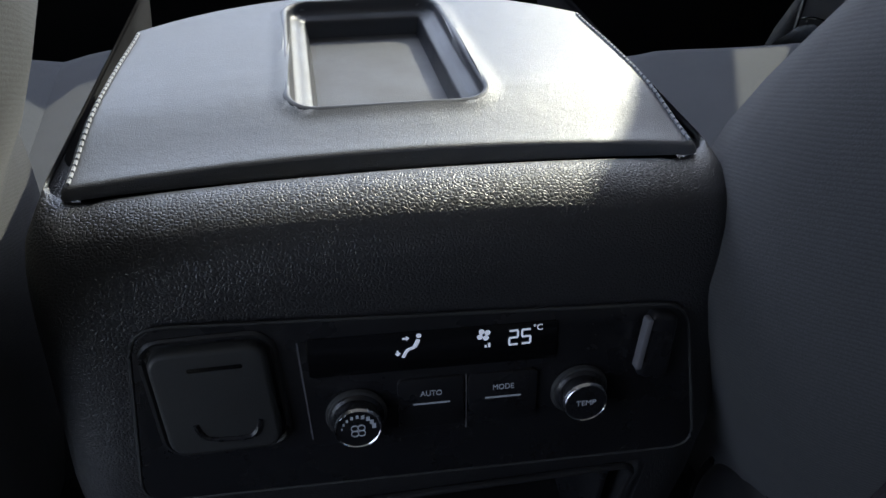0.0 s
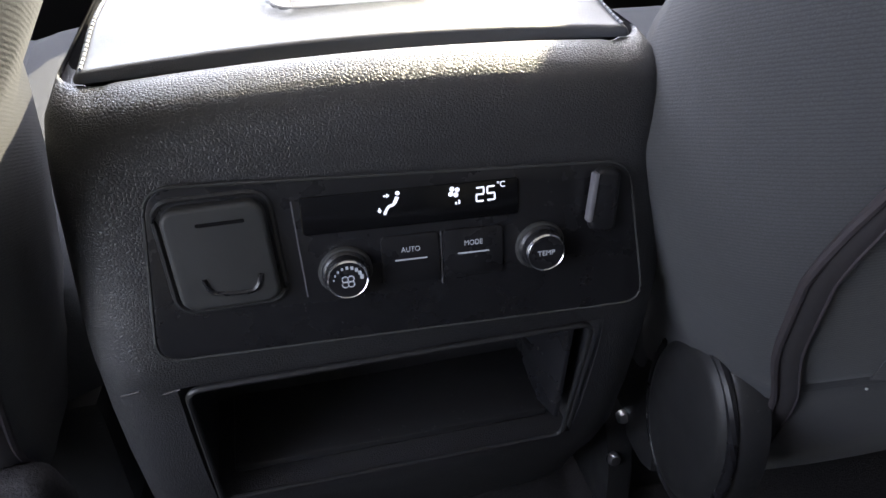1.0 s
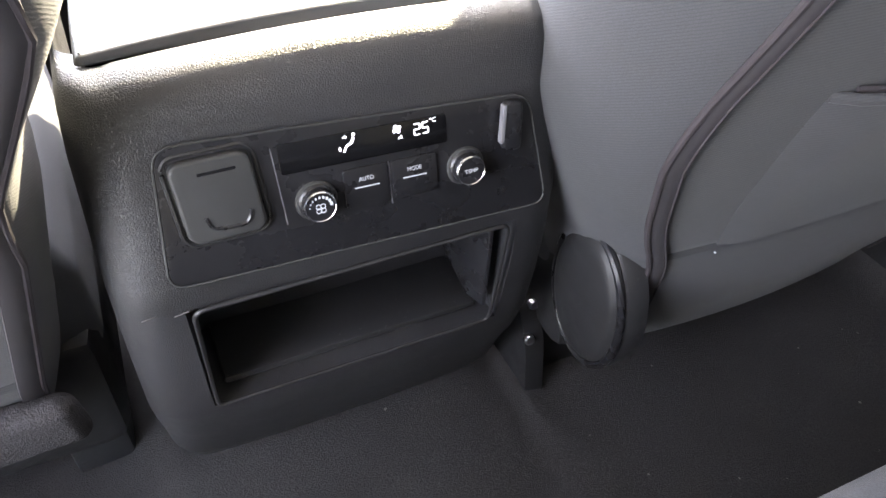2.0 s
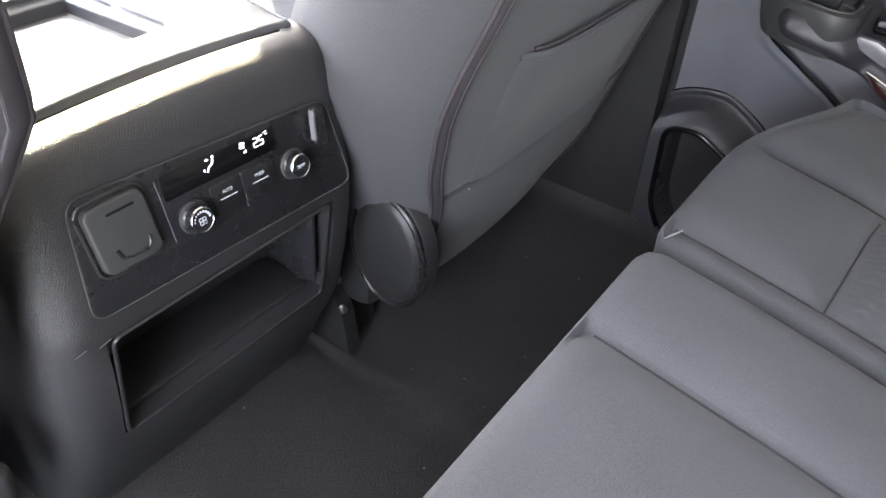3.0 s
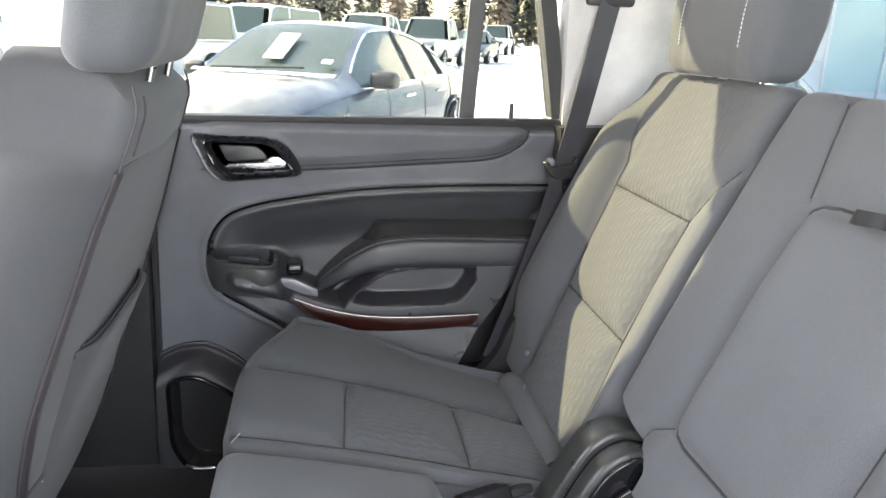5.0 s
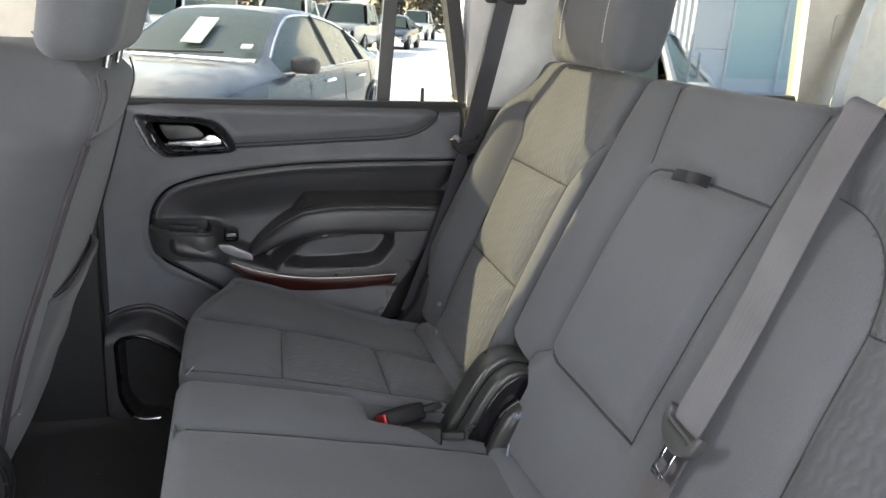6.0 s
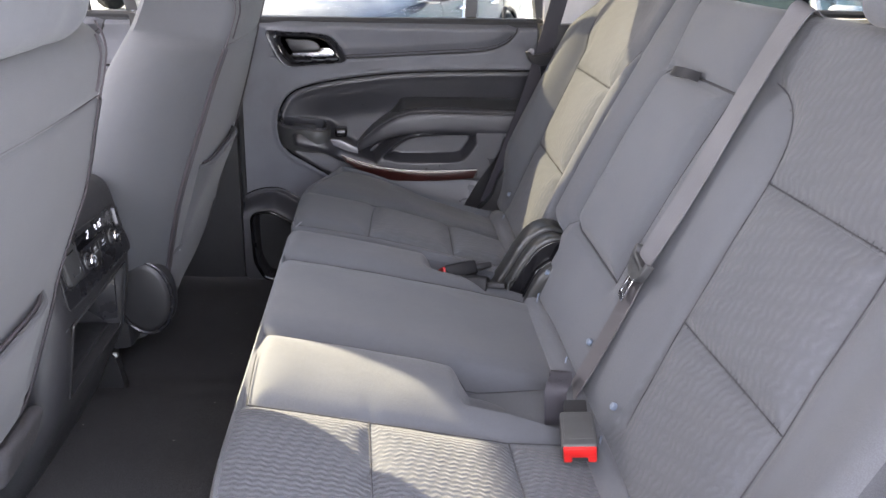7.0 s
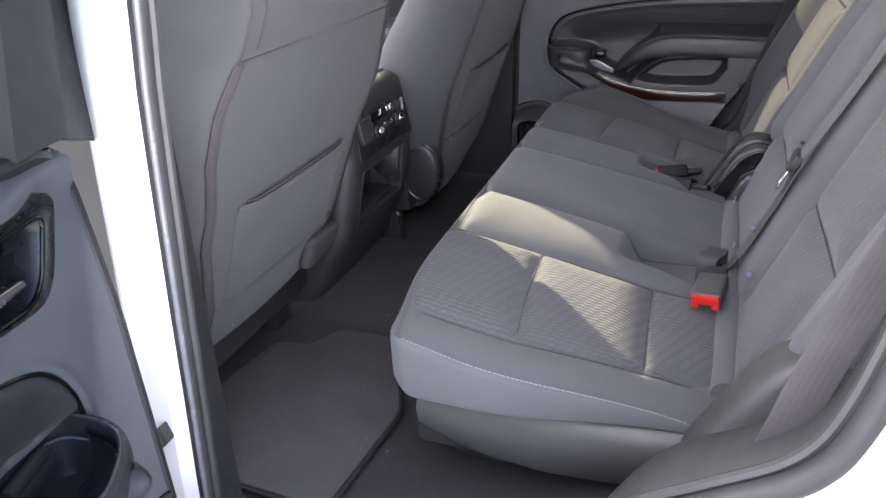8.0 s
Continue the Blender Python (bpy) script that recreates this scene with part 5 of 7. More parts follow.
# hinge covers between the two backs
def arch_band(x0, x1, path, drop, edge=0.008):
    """A bent plastic cover: a rounded cross-section swept along a path in (y, z)."""
    line = smooth_path([(0, y, z) for y, z in path], 7)
    rows = []
    for i, p in enumerate(line):
        q, r = line[max(i - 1, 0)], line[min(i + 1, len(line) - 1)]
        d = (r - q).normalized()
        n = Vector((0, d.z, -d.y))
        if n.y < 0 and n.z < 0:
            n = -n
        row = [p - n * drop + Vector((x0, 0, 0))]
        for a in (0, 30, 60, 90):
            row.append(p + n * (edge * math.sin(radians(a)) - edge) + Vector((x0 + edge - edge * math.cos(radians(a)), 0, 0)))
        for a in (90, 60, 30, 0):
            row.append(p + n * (edge * math.sin(radians(a)) - edge) + Vector((x1 - edge + edge * math.cos(radians(a)), 0, 0)))
        row.append(p - n * drop + Vector((x1, 0, 0)))
        rows.append(row)
    return sheet(rows)


BIG_ARCH = [(-0.395, 0.205), (-0.420, 0.224), (-0.448, 0.270), (-0.474, 0.320), (-0.498, 0.352), (-0.530, 0.366), (-0.570, 0.356)]
MID_ARCH = [(y - 0.004, z - 0.007) for y, z in BIG_ARCH]
LOW_ARCH = [(-0.455, 0.190), (-0.470, 0.212), (-0.486, 0.255), (-0.505, 0.294), (-0.530, 0.314), (-0.570, 0.308)]
hinge = part("hinge_cover", arch_band(0.205, 0.258, BIG_ARCH, 0.05), HINGE_PLASTIC, bench_right, "arched black plastic hinge cover")
part("hinge_groove", arch_band(0.1990, 0.2065, [(y - 0.007, z - 0.010) for y, z in BIG_ARCH], 0.04, 0.002), GLOSS, hinge)
second = part("hinge_cover", arch_band(0.166, 0.200, MID_ARCH, 0.05), HINGE_PLASTIC, bench_left, "arched black plastic hinge cover")
part("hinge_groove", arch_band(0.159, 0.167, [(y - 0.006, z - 0.006) for y, z in MID_ARCH], 0.04, 0.002), GLOSS, second)
third_cover = part("hinge_cap", arch_band(0.125, 0.160, LOW_ARCH, 0.05, 0.012), HINGE_PLASTIC, bench_left, "rounded black plastic hinge cap")
part("hinge_slot", arch_band(0.150, 0.156, [(y + 0.002, z + 0.002) for y, z in LOW_ARCH[1:5]], 0.02, 0.002), GLOSS, third_cover)
part("cable_clip", tube(smooth_path([(0.163, -0.432, 0.215), (0.160, -0.448, 0.245), (0.166, -0.452, 0.262), (0.158, -0.462, 0.275)], 5), 0.0035, 8), HINGE_PLASTIC, bench_left, "bent black release lever")
part("outer_hinge_cover", prism(rpoly([(-0.56, 0.16), (-0.44, 0.17), (-0.43, 0.20), (-0.49, 0.26), (-0.51, 0.33), (-0.55, 0.36), (-0.60, 0.33)], 0.03, 6), lambda u, v, h: Vector((0.685 + h, u, v)), 0.035, 0.01, 4), BLACK, bench_right, "black plastic hinge cover")
part("outer_hinge_cover", prism(rpoly([(-0.62, 0.14), (-0.46, 0.14), (-0.437, 0.19), (-0.447, 0.25), (-0.479, 0.307), (-0.503, 0.358), (-0.535, 0.402), (-0.565, 0.412), (-0.63, 0.40)], 0.03, 6), lambda u, v, h: Vector((-0.66 - h, u, v)), 0.06, 0.02, 4), GREYPLASTIC, bench_left, "dark grey plastic hinge cover")


# ---- belts and buckles ----
def buckle(at, direction, up, label, on_top=False):
    """A belt buckle whose red release faces along direction."""
    d, u = Vector(direction).normalized(), Vector(up).normalized()
    s = d.cross(u).normalized()
    u = s.cross(d)
    m = Matrix.Translation(at) @ Matrix(((s.x, d.x, u.x, 0), (s.y, d.y, u.y, 0), (s.z, d.z, u.z, 0), (0, 0, 0, 1)))
    b = thing("seat_belt_buckle", at, label, "belt buckle", group="belt buckles")
    part("housing", box((-0.023, -0.066, -0.014), (0.023, 0.0, 0.014), 0.004, 3, turn=m), GREYPLASTIC if on_top else STRAPBLACK, b, "dark grey plastic housing" if on_top else "black plastic housing")
    bm = box((-0.021, -0.004, -0.012), (0.021, 0.004, 0.0035), 0.002, turn=m)
    bm = box((-0.021, -0.004, 0.0), (-0.010, 0.0042, 0.0115), 0.002, bm=bm, turn=m)
    bm = box((0.010, -0.004, 0.0), (0.021, 0.0042, 0.0115), 0.002, bm=bm, turn=m)
    bmesh.ops.transform(bm, matrix=m @ Matrix.Rotation(math.pi, 4, "Y") @ m.inverted(), verts=bm.verts)
    part("release_button", bm, RED, b, "bright red release button")
    part("tongue_slot", box((-0.010, -0.006, -0.0115), (0.010, 0.0012, -0.002), turn=m), BLACK, b)
    part("stalk", box((-0.016, -0.10, -0.007), (0.016, -0.062, 0.005), 0.003, turn=m), STRAP, b, "black webbing stalk")
    part("housing_rib", box((-0.0185, -0.058, 0.0135), (0.0185, -0.012, 0.0150), 0.0012, turn=m), GREYPLASTIC if on_top else STRAPBLACK, b)
    return b


buckle((-0.380, -0.456, 0.280), (-1, 0.16, -0.12), (0.0, 0.12, 1), "grey belt buckle with red release on the bench", True)
buckle((0.212, -0.326, 0.262), (-0.25, 1, -0.10), (0.5, 0.1, 0.85), "dark belt buckle with red release lying in its recess")
buckle((0.178, -0.347, 0.259), (0.28, 1, -0.06), (0.4, 0.1, 0.9), "dark belt buckle with red release lying in its recess")
stow = thing("belt_loop", (-0.235, -0.46, 0.25), "dark elastic belt loop on the bench", "belt loop")
part("loop_band", ribbon(smooth_path([(-0.255, -0.455, 0.235), (-0.25, -0.452, 0.288), (-0.225, -0.465, 0.292), (-0.20, -0.47, 0.288), (-0.196, -0.472, 0.235)], 5), lambda t: (0, 1, 0.1), 0.032, 0.003), WEBDARK, stow)

middle = thing("centre_seat_belt", (-0.2, -0.6, 0.24), "grey webbing belt hanging down the backrest with steel tongue", "seat belt", group="seat belts")
mpts = [on_back(-0.170, 0.458, -0.02), on_back(-0.173, 0.460, 0.008), on_back(-0.178, 0.43, 0.018), on_back(-0.184, 0.33, 0.022), on_back(-0.193, 0.19, 0.022), on_back(-0.200, 0.066, 0.028)]
part("shoulder_webbing", ribbon(smooth_path(mpts, 6), lambda t: (1, -0.05 - 0.05 * t, 0.22), 0.047), LITWEB, middle)
lpts = [on_back(-0.200, 0.066, 0.024), on_back(-0.196, 0.0, 0.015), on_back(-0.200, -0.08, 0.013), on_back(-0.212, -0.15, 0.018), (-0.215, -0.485, 0.225)]
part("lap_webbing", ribbon(smooth_path(lpts, 6), lambda t: (1, -0.10 - 0.15 * t, 0.18), 0.045), WEB, middle)
tm = Matrix.Translation(on_back(-0.204, 0.060, 0.031)) @ Matrix(((0.95, 0.28, 0, 0), (0, -0.38, 0.91, 0), (-0.28, 0.87, 0.41, 0), (0, 0, 0, 1)))


def tongue(owner, m, body=GREYPLASTIC):
    """A belt tongue: a winged plastic bail over the webbing, with a steel plate hanging from it."""
    outline = rpoly([(-0.040, 0.024), (-0.036, 0.002), (-0.026, -0.010), (-0.010, -0.017), (0.010, -0.017), (0.026, -0.010), (0.036, 0.002), (0.040, 0.024), (0.030, 0.022), (0.027, 0.012), (-0.027, 0.012), (-0.030, 0.022)], 0.005, 3)
    t = part("tongue", prism(outline, lambda u, v, h: m @ Vector((u, v, h - 0.004)), 0.011, 0.0028, 3), body, owner, "winged grey plastic belt tongue")
    part("webbing_slot", box((-0.024, 0.004, 0.0068), (0.024, 0.0075, 0.0078), turn=m), BLACK, t)
    bm = box((-0.0125, -0.050, 0.0), (-0.0065, -0.014, 0.0030), 0.0008, turn=m)
    bm = box((0.0065, -0.050, 0.0), (0.0125, -0.014, 0.0030), 0.0008, bm=bm, turn=m)
    bm = box((-0.0125, -0.053, 0.0), (0.0125, -0.043, 0.0030), 0.0008, bm=bm, turn=m)
    bm = box((-0.0065, -0.030, 0.0003), (0.0065, -0.014, 0.0026), bm=bm, turn=m)
    part("steel_plate", bm, CHROME, t, "shiny steel latch plate")
    return t


tongue(middle, tm @ Matrix.Rotation(radians(20), 4, "Z"))
part("anchor", box((-0.232, -0.495, 0.205), (-0.200, -0.480, 0.25), 0.003), STEEL, middle)

belt_r = thing("side_seat_belt", (0.76, -0.6, 0.2), "dark grey side belt hanging from the pillar with steel tongue", "seat belt", group="seat belts")
rp = [(0.795, -0.690, 0.935), (0.785, -0.680, 0.90), (0.765, -0.645, 0.76), (0.745, -0.608, 0.62), (0.735, -0.580, 0.52), (0.725, -0.535, 0.38), (0.725, -0.485, 0.235)]
part("webbing", ribbon(smooth_path(rp, 6), lambda t: (0.35, -1, -0.15), 0.047), WEBDARK, belt_r)
m = Matrix.Translation((0.738, -0.604, 0.612)) @ Matrix(((0.3, -0.05, -0.95, 0), (-0.95, 0.28, -0.3, 0), (0.1, 0.96, 0.05, 0), (0, 0, 0, 1)))
tongue(belt_r, m, BLACK)
part("stop_button", lathe([(0, 0.007), (0.006, 0.006), (0.009, 0.003), (0.0095, 0), (0, 0)], Matrix.Translation((0.738, -0.577, 0.628)) @ Matrix.Rotation(radians(-90), 4, "Y") @ Matrix.Rotation(radians(-35), 4, "X"), 18), SATINGREY, belt_r, "grey round stop button")
part("guide", box((0.785, -0.735, 0.915), (0.81, -0.64, 0.945), 0.008), BLACK, belt_r, "black plastic belt guide")
belt_l = thing("side_seat_belt", (-0.74, -0.6, 0.2), "grey ribbed side belt running down to its floor anchor", "seat belt", group="seat belts")
lp = [(-0.80, -0.70, 0.95), (-0.79, -0.675, 0.86), (-0.78, -0.635, 0.70), (-0.775, -0.60, 0.58), (-0.775, -0.565, 0.46), (-0.78, -0.535, 0.34), (-0.785, -0.50, 0.24)]
part("webbing", ribbon(smooth_path(lp, 6), lambda t: (0.25, -1, -0.30), 0.047), WEB, belt_l)
part("guide", box((-0.815, -0.745, 0.93), (-0.785, -0.65, 0.96), 0.008), BLACK, belt_l, "black plastic belt guide")
part("stop_button", box((-0.772, -0.602, 0.632), (-0.762, -0.590, 0.652), 0.004), THREAD, belt_l)


# ---- doors ----
def flat_path(pts, n=6):
    return [(p[0], p[1]) for p in smooth_path([(a, b, 0) for a, b in pts], n)]


LINE1 = flat_path([(-0.10, 0.594), (-0.20, 0.600), (-0.33, 0.609), (-0.46, 0.618), (-0.515, 0.634), (-0.545, 0.662), (-0.552, 0.70)])
LOWER_TOP = flat_path([(0.067, 0.42), (0.062, 0.455), (0.045, 0.488), (0.018, 0.511), (-0.03, 0.528), (-0.091, 0.540), (-0.18, 0.553), (-0.28, 0.562), (-0.45, 0.568), (-0.64, 0.570)])
LOWER = LOWER_TOP + flat_path([(-0.64, 0.20), (-0.40, 0.185), (-0.15, 0.235), (-0.048, 0.293), (-0.002, 0.321), (0.040, 0.348), (0.062, 0.378)])
SHELF = flat_path([(0.085, 0.410), (0.05, 0.428), (0.03, 0.430), (-0.03, 0.424), (-0.075, 0.408), (-0.105, 0.377), (-0.14, 0.36)]) + [(-0.23, 0.328), (-0.35, 0.326), (-0.47, 0.330), (-0.60, 0.33), (-0.60, 0.20), (-0.2, 0.20), (-0.165, 0.285), (-0.12, 0.322), (-0.06, 0.352), (0.0, 0.370), (0.05, 0.387), (0.085, 0.395)]
POCKET = flat_path([(-0.200, 0.342), (-0.235, 0.380), (-0.280, 0.404), (-0.36, 0.413), (-0.452, 0.414)]) + flat_path([(-0.455, 0.385), (-0.432, 0.350), (-0.405, 0.335), (-0.33, 0.331), (-0.25, 0.331)])
POD = flat_path([(0.30, 0.10), (0.22, 0.200), (0.177, 0.222), (0.135, 0.243), (0.083, 0.250), (0.045, 0.235), (0.004, 0.205), (-0.03, 0.16), (-0.04, 0.0), (-0.03, -0.06), (0.17, -0.06)])
BIN = rpoly([(0.146, 0.190), (0.094, 0.199), (0.022, 0.158), (-0.002, 0.10), (0.0, 0.03), (0.03, -0.005), (0.07, -0.010), (0.118, -0.002), (0.144, 0.05)], 0.022, 6)
TAIL = [(-0.15, 0.29), (-0.19, 0.345), (-0.25, 0.40), (-0.30, 0.425), (-0.66, 0.425), (-0.66, 0.27)]
BASE = rpoly([(0.075, 0.425), (0.0, 0.424), (-0.062, 0.416), (-0.085, 0.385), (-0.075, 0.360), (0.0, 0.378), (0.06, 0.395)], 0.012)
HOLE = rpoly([(0.068, 0.424), (0.0, 0.417), (-0.054, 0.411), (-0.058, 0.430), (0.0, 0.438), (0.064, 0.446)], 0.006)
BEZEL = rpoly([(0.085, 0.662), (-0.070, 0.660), (-0.095, 0.640), (-0.122, 0.594), (0.000, 0.582), (0.030, 0.582), (0.052, 0.598)], 0.03, 6)
OUTER = [(0.172, -0.03), (0.160, 0.50), (0.138, 0.684), (-0.64, 0.692), (-0.625, 0.52), (-0.56, 0.43), (-0.47, 0.295), (-0.415, 0.210), (-0.37, 0.09), (-0.355, -0.03)]


def near_line(Y, Z, line):
    """Distance to a line for whole arrays, and the nearest points on it."""
    best = np.full(Y.shape, 9.0)
    by, bz = np.zeros_like(Y), np.zeros_like(Z)
    for (ay, az), (cy, cz) in zip(line, line[1:]):
        dy, dz = cy - ay, cz - az
        t = np.clip(((Y - ay) * dy + (Z - az) * dz) / (dy * dy + dz * dz + 1e-12), 0, 1)
        py, pz = ay + t * dy, az + t * dz
        d = np.hypot(Y - py, Z - pz)
        m = d < best
        best, by, bz = np.where(m, d, best), np.where(m, py, by), np.where(m, pz, bz)
    return best, by, bz


def within(Y, Z, poly):
    hit = np.zeros(Y.shape, bool)
    for (y1, z1), (y2, z2) in zip(poly, poly[1:] + poly[:1]):
        if z1 == z2:
            continue
        cross = ((z1 > Z) != (z2 > Z)) & (Y < (y2 - y1) * (Z - z1) / (z2 - z1) + y1)
        hit ^= cross
    return hit


def depth_in(Y, Z, poly):
    d = near_line(Y, Z, poly + poly[:1])[0]
    return np.where(within(Y, Z, poly), d, -d)


def sn(a, b, x):
    t = np.clip((x - a) / (b - a), 0, 1)
    return t * t * (3 - 2 * t)


def bell(x, c, w):
    return np.exp(-((x - c) / w) ** 2)


PIECES = ["door_trim", "upper_pad", "lower_panel", "lower_pod", "bottle_bin", "handle_recess"]


def relief(Y, Z):
    """How far the trim stands into the cabin, and which piece of it this is."""
    Y, Z = np.asarray(Y, float), np.asarray(Z, float)
    piece = np.zeros(Y.shape, int)
    near = near_line(Y, Z, LINE1)[0]
    pad_low = np.interp(Y, [p[0] for p in LINE1[::-1]], [p[1] for p in LINE1[::-1]])
    above = (Z > pad_low) & (Y > -0.552)
    d = np.where(above, 0.012 * sn(0.0, 0.03, near) * sn(0.085, 0.03, Y), 0.0) - 0.003 * bell(near, 0, 0.004)
    piece[above] = 1
    d = d + 0.010 * sn(0.63, 0.68, Z) - 0.030 * sn(0.670, 0.692, Z)
    bz = depth_in(Y, Z, BEZEL)
    inset = sn(0.003, 0.012, bz)
    d = (d + 0.004 * sn(-0.012, 0.004, bz)) * (1 - inset) - 0.010 * inset
    lo = depth_in(Y, Z, LOWER)
    d = d + 0.003 * bell(lo, -0.007, 0.006) - 0.004 * bell(lo, 0.0, 0.004) + 0.0035 * bell(lo, 0.011, 0.009) - 0.034 * sn(0.004, 0.12, lo)
    piece[lo > 0] = 2
    sh = depth_in(Y, Z, SHELF)
    d = d + 0.074 * sn(-0.013, 0.014, sh) * sn(-0.002, 0.028, lo) * sn(0.062, 0.005, Y)
    d = d + 0.036 * sn(-0.022, 0.022, depth_in(Y, Z, BASE)) * sn(0.0, 0.03, lo) * sn(0.062, 0.005, Y)
    d = np.where(depth_in(Y, Z, TAIL) > -0.02, np.maximum(d, -0.01 + 0.055 * sn(-0.015, 0.012, depth_in(Y, Z, TAIL))), d) - 0.05 * sn(0.0, 0.018, depth_in(Y, Z, POCKET))
    pod = depth_in(Y, Z, POD)
    d = d + 0.004 * sn(-0.002, 0.005, pod) - 0.004 * bell(pod, 0.012, 0.006) + 0.046 * sn(0.010, 0.050, pod)
    piece[pod > 0] = 3
    bi = depth_in(Y, Z, BIN)
    d = d - 0.052 * sn(0.0, 0.012, bi)
    piece[bi > 0.006] = 4
    piece[bz > 0.006] = 5
    return d, piece


ARM = [(-0.138, 0.362, 0.010, 0.030), (-0.165, 0.385, 0.020, 0.048), (-0.205, 0.412, 0.028, 0.060), (-0.25, 0.432, 0.034, 0.066), (-0.31, 0.440, 0.037, 0.068), (-0.40, 0.441, 0.037, 0.067), (-0.50, 0.438, 0.037, 0.064), (-0.60, 0.434, 0.036, 0.060)]


def door(name, label, place, fine_mesh=True, window=True, skin=True, wide_trim=False):
    """place: the matrix that carries the right-hand rear door to where this one is."""
    root = tagged(new(name), label, "car door", kind="structure")
    root.location = place @ Vector((0.82, -0.2, 0.0))
    ORIGIN[root.name] = root.location.copy()

    def put(piece, bm, mat, parent=None, text=""):
        bmesh.ops.transform(bm, matrix=place, verts=bm.verts)
        return part(piece, bm, mat, parent or root, text)

    NY, NZ = (234, 214) if fine_mesh else (110, 100)
    ys = np.linspace(0.175, -0.645, NY + 1)
    zs = np.linspace(-0.035, 0.715, NZ + 1)
    Y, Z = np.meshgrid(ys, zs, indexing="ij")
    step = 0.82 / NY
    for line in (LOWER + LOWER[:1], POD, BIN + BIN[:1], BEZEL + BEZEL[:1], HOLE + HOLE[:1], OUTER + OUTER[:1]):
        dist, py, pz = near_line(Y, Z, line)
        snap = dist < 0.62 * step
        Y, Z = np.where(snap, py, Y), np.where(snap, pz, Z)
    D = relief(Y, Z)[0]
    MY = (Y[:-1, :-1] + Y[1:, :-1] + Y[1:, 1:] + Y[:-1, 1:]) / 4
    MZ = (Z[:-1, :-1] + Z[1:, :-1] + Z[1:, 1:] + Z[:-1, 1:]) / 4
    kind_of = relief(MY, MZ)[1]
    keep = within(MY, MZ, OUTER) & ~within(MY, MZ, HOLE)
    bms = {}
    for index, piece in enumerate(PIECES):
        bm, vs = bmesh.new(), {}
        for i, k in zip(*np.nonzero(keep & (kind_of == index))):
            ids = []
            for a, b in ((i, k), (i + 1, k), (i + 1, k + 1), (i, k + 1)):
                if (a, b) not in vs:
                    vs[a, b] = bm.verts.new((0.806 - D[a, b], Y[a, b], Z[a, b]))
                ids.append(vs[a, b])
            bm.faces.new(ids)
        bms[piece] = bm

    def on_trim(line, lift):
        d = relief([p[0] for p in line], [p[1] for p in line])[0]
        return [(0.806 - q - lift, p[0], p[1]) for p, q in zip(line, d)]

    look_ = {"door_trim": (DOORSKIN, "dark grey soft door trim"), "upper_pad": (DOORSKIN, "padded dark grey upper trim"), "lower_panel": (DARKSKIN, "black moulded lower trim"), "lower_pod": (DARKSKIN, "shiny black bottle holder pod"), "bottle_bin": (BLACK, ""), "handle_recess": (SATIN, "black recess round the door lever")}
    made = {}
    for piece in sorted(bms):
        made[piece] = put(piece, bms[piece], look_[piece][0], None, look_[piece][1])
    put("edge_return", tube([(0.813, y, z) for y, z in rpoly(OUTER, 0.05, 8)], 0.010, 8, closed=True), BLACK)
    put("rear_edge_trim", tube(smooth_path([(0.800, y, z) for y, z in ((-0.622, 0.53), (-0.600, 0.482), (-0.556, 0.425), (-0.468, 0.292), (-0.413, 0.208), (-0.370, 0.09), (-0.356, -0.02))], 6), 0.011, 10), SATIN, None, "shiny black edge trim")
    put("bowl_line", tube(on_trim(LOWER_TOP, 0.0005), 0.0030, 8), GLOSS, None, "black joint line round the lower bowl")
    put("bowl_line", tube(on_trim(LOWER[len(LOWER_TOP):] + LOWER[:1], 0.0005), 0.0026, 8), GLOSS)
    put("pad_seam", tube(on_trim(LINE1, 0.0004), 0.0024, 8), BLACK, made["upper_pad"], "stitched lower edge of the upper pad")
    put("pad_seam", tube(on_trim([(y + 0.001, z + 0.0085) for y, z in LINE1[:-8]], 0.0002), 0.0012, 6), DARKTHREAD, made["upper_pad"])
    put("pod_line", tube(on_trim([p for p in POD if p[0] < 0.172 and p[1] > 0.02], 0.0), 0.0014, 8), GLOSS, made["lower_pod"])
    # armrest
    rows = []
    fine = smooth_path([(a, b, 0) for a, b, c, d in ARM], 5)
    n = len(fine)
    for q, p in enumerate(fine):
        t = q / (n - 1) * (len(ARM) - 1)
        i = min(int(t), len(ARM) - 2)
        f = t - i
        h = ARM[i][2] * (1 - f) + ARM[i + 1][2] * f
        w = ARM[i][3] * (1 - f) + ARM[i + 1][3] * f
        row = []
        for ang in range(0, 181, 12):
            c, s = math.cos(radians(ang)), math.sin(radians(ang))
            row.append((0.836 - (w + 0.014) * (abs(s) ** 0.38), p[0], p[1] + h * (abs(c) ** 0.55) * (1 if c > 0 else -1)))
        rows.append(row)
    arm = put("armrest", sheet(rows, -0.004), DARKSKIN, None, "black padded armrest with twin stitching")
    ledge = [[(0.842, y, 0.452 + 1.05 * k), (0.826, y, 0.455 + k), (0.812, y, 0.453 + 0.9 * k), (0.795, y, 0.450 + 0.75 * k), (0.780, y, 0.446 + 0.65 * k)] for y, k in [(-0.232 - 0.37 * i / 30, 0.036 * ss(-0.232, -0.262, -0.232 - 0.37 * i / 30)) for i in range(31)]]
    put("armrest_ledge", sheet(ledge, 0.004), BLACK, arm)
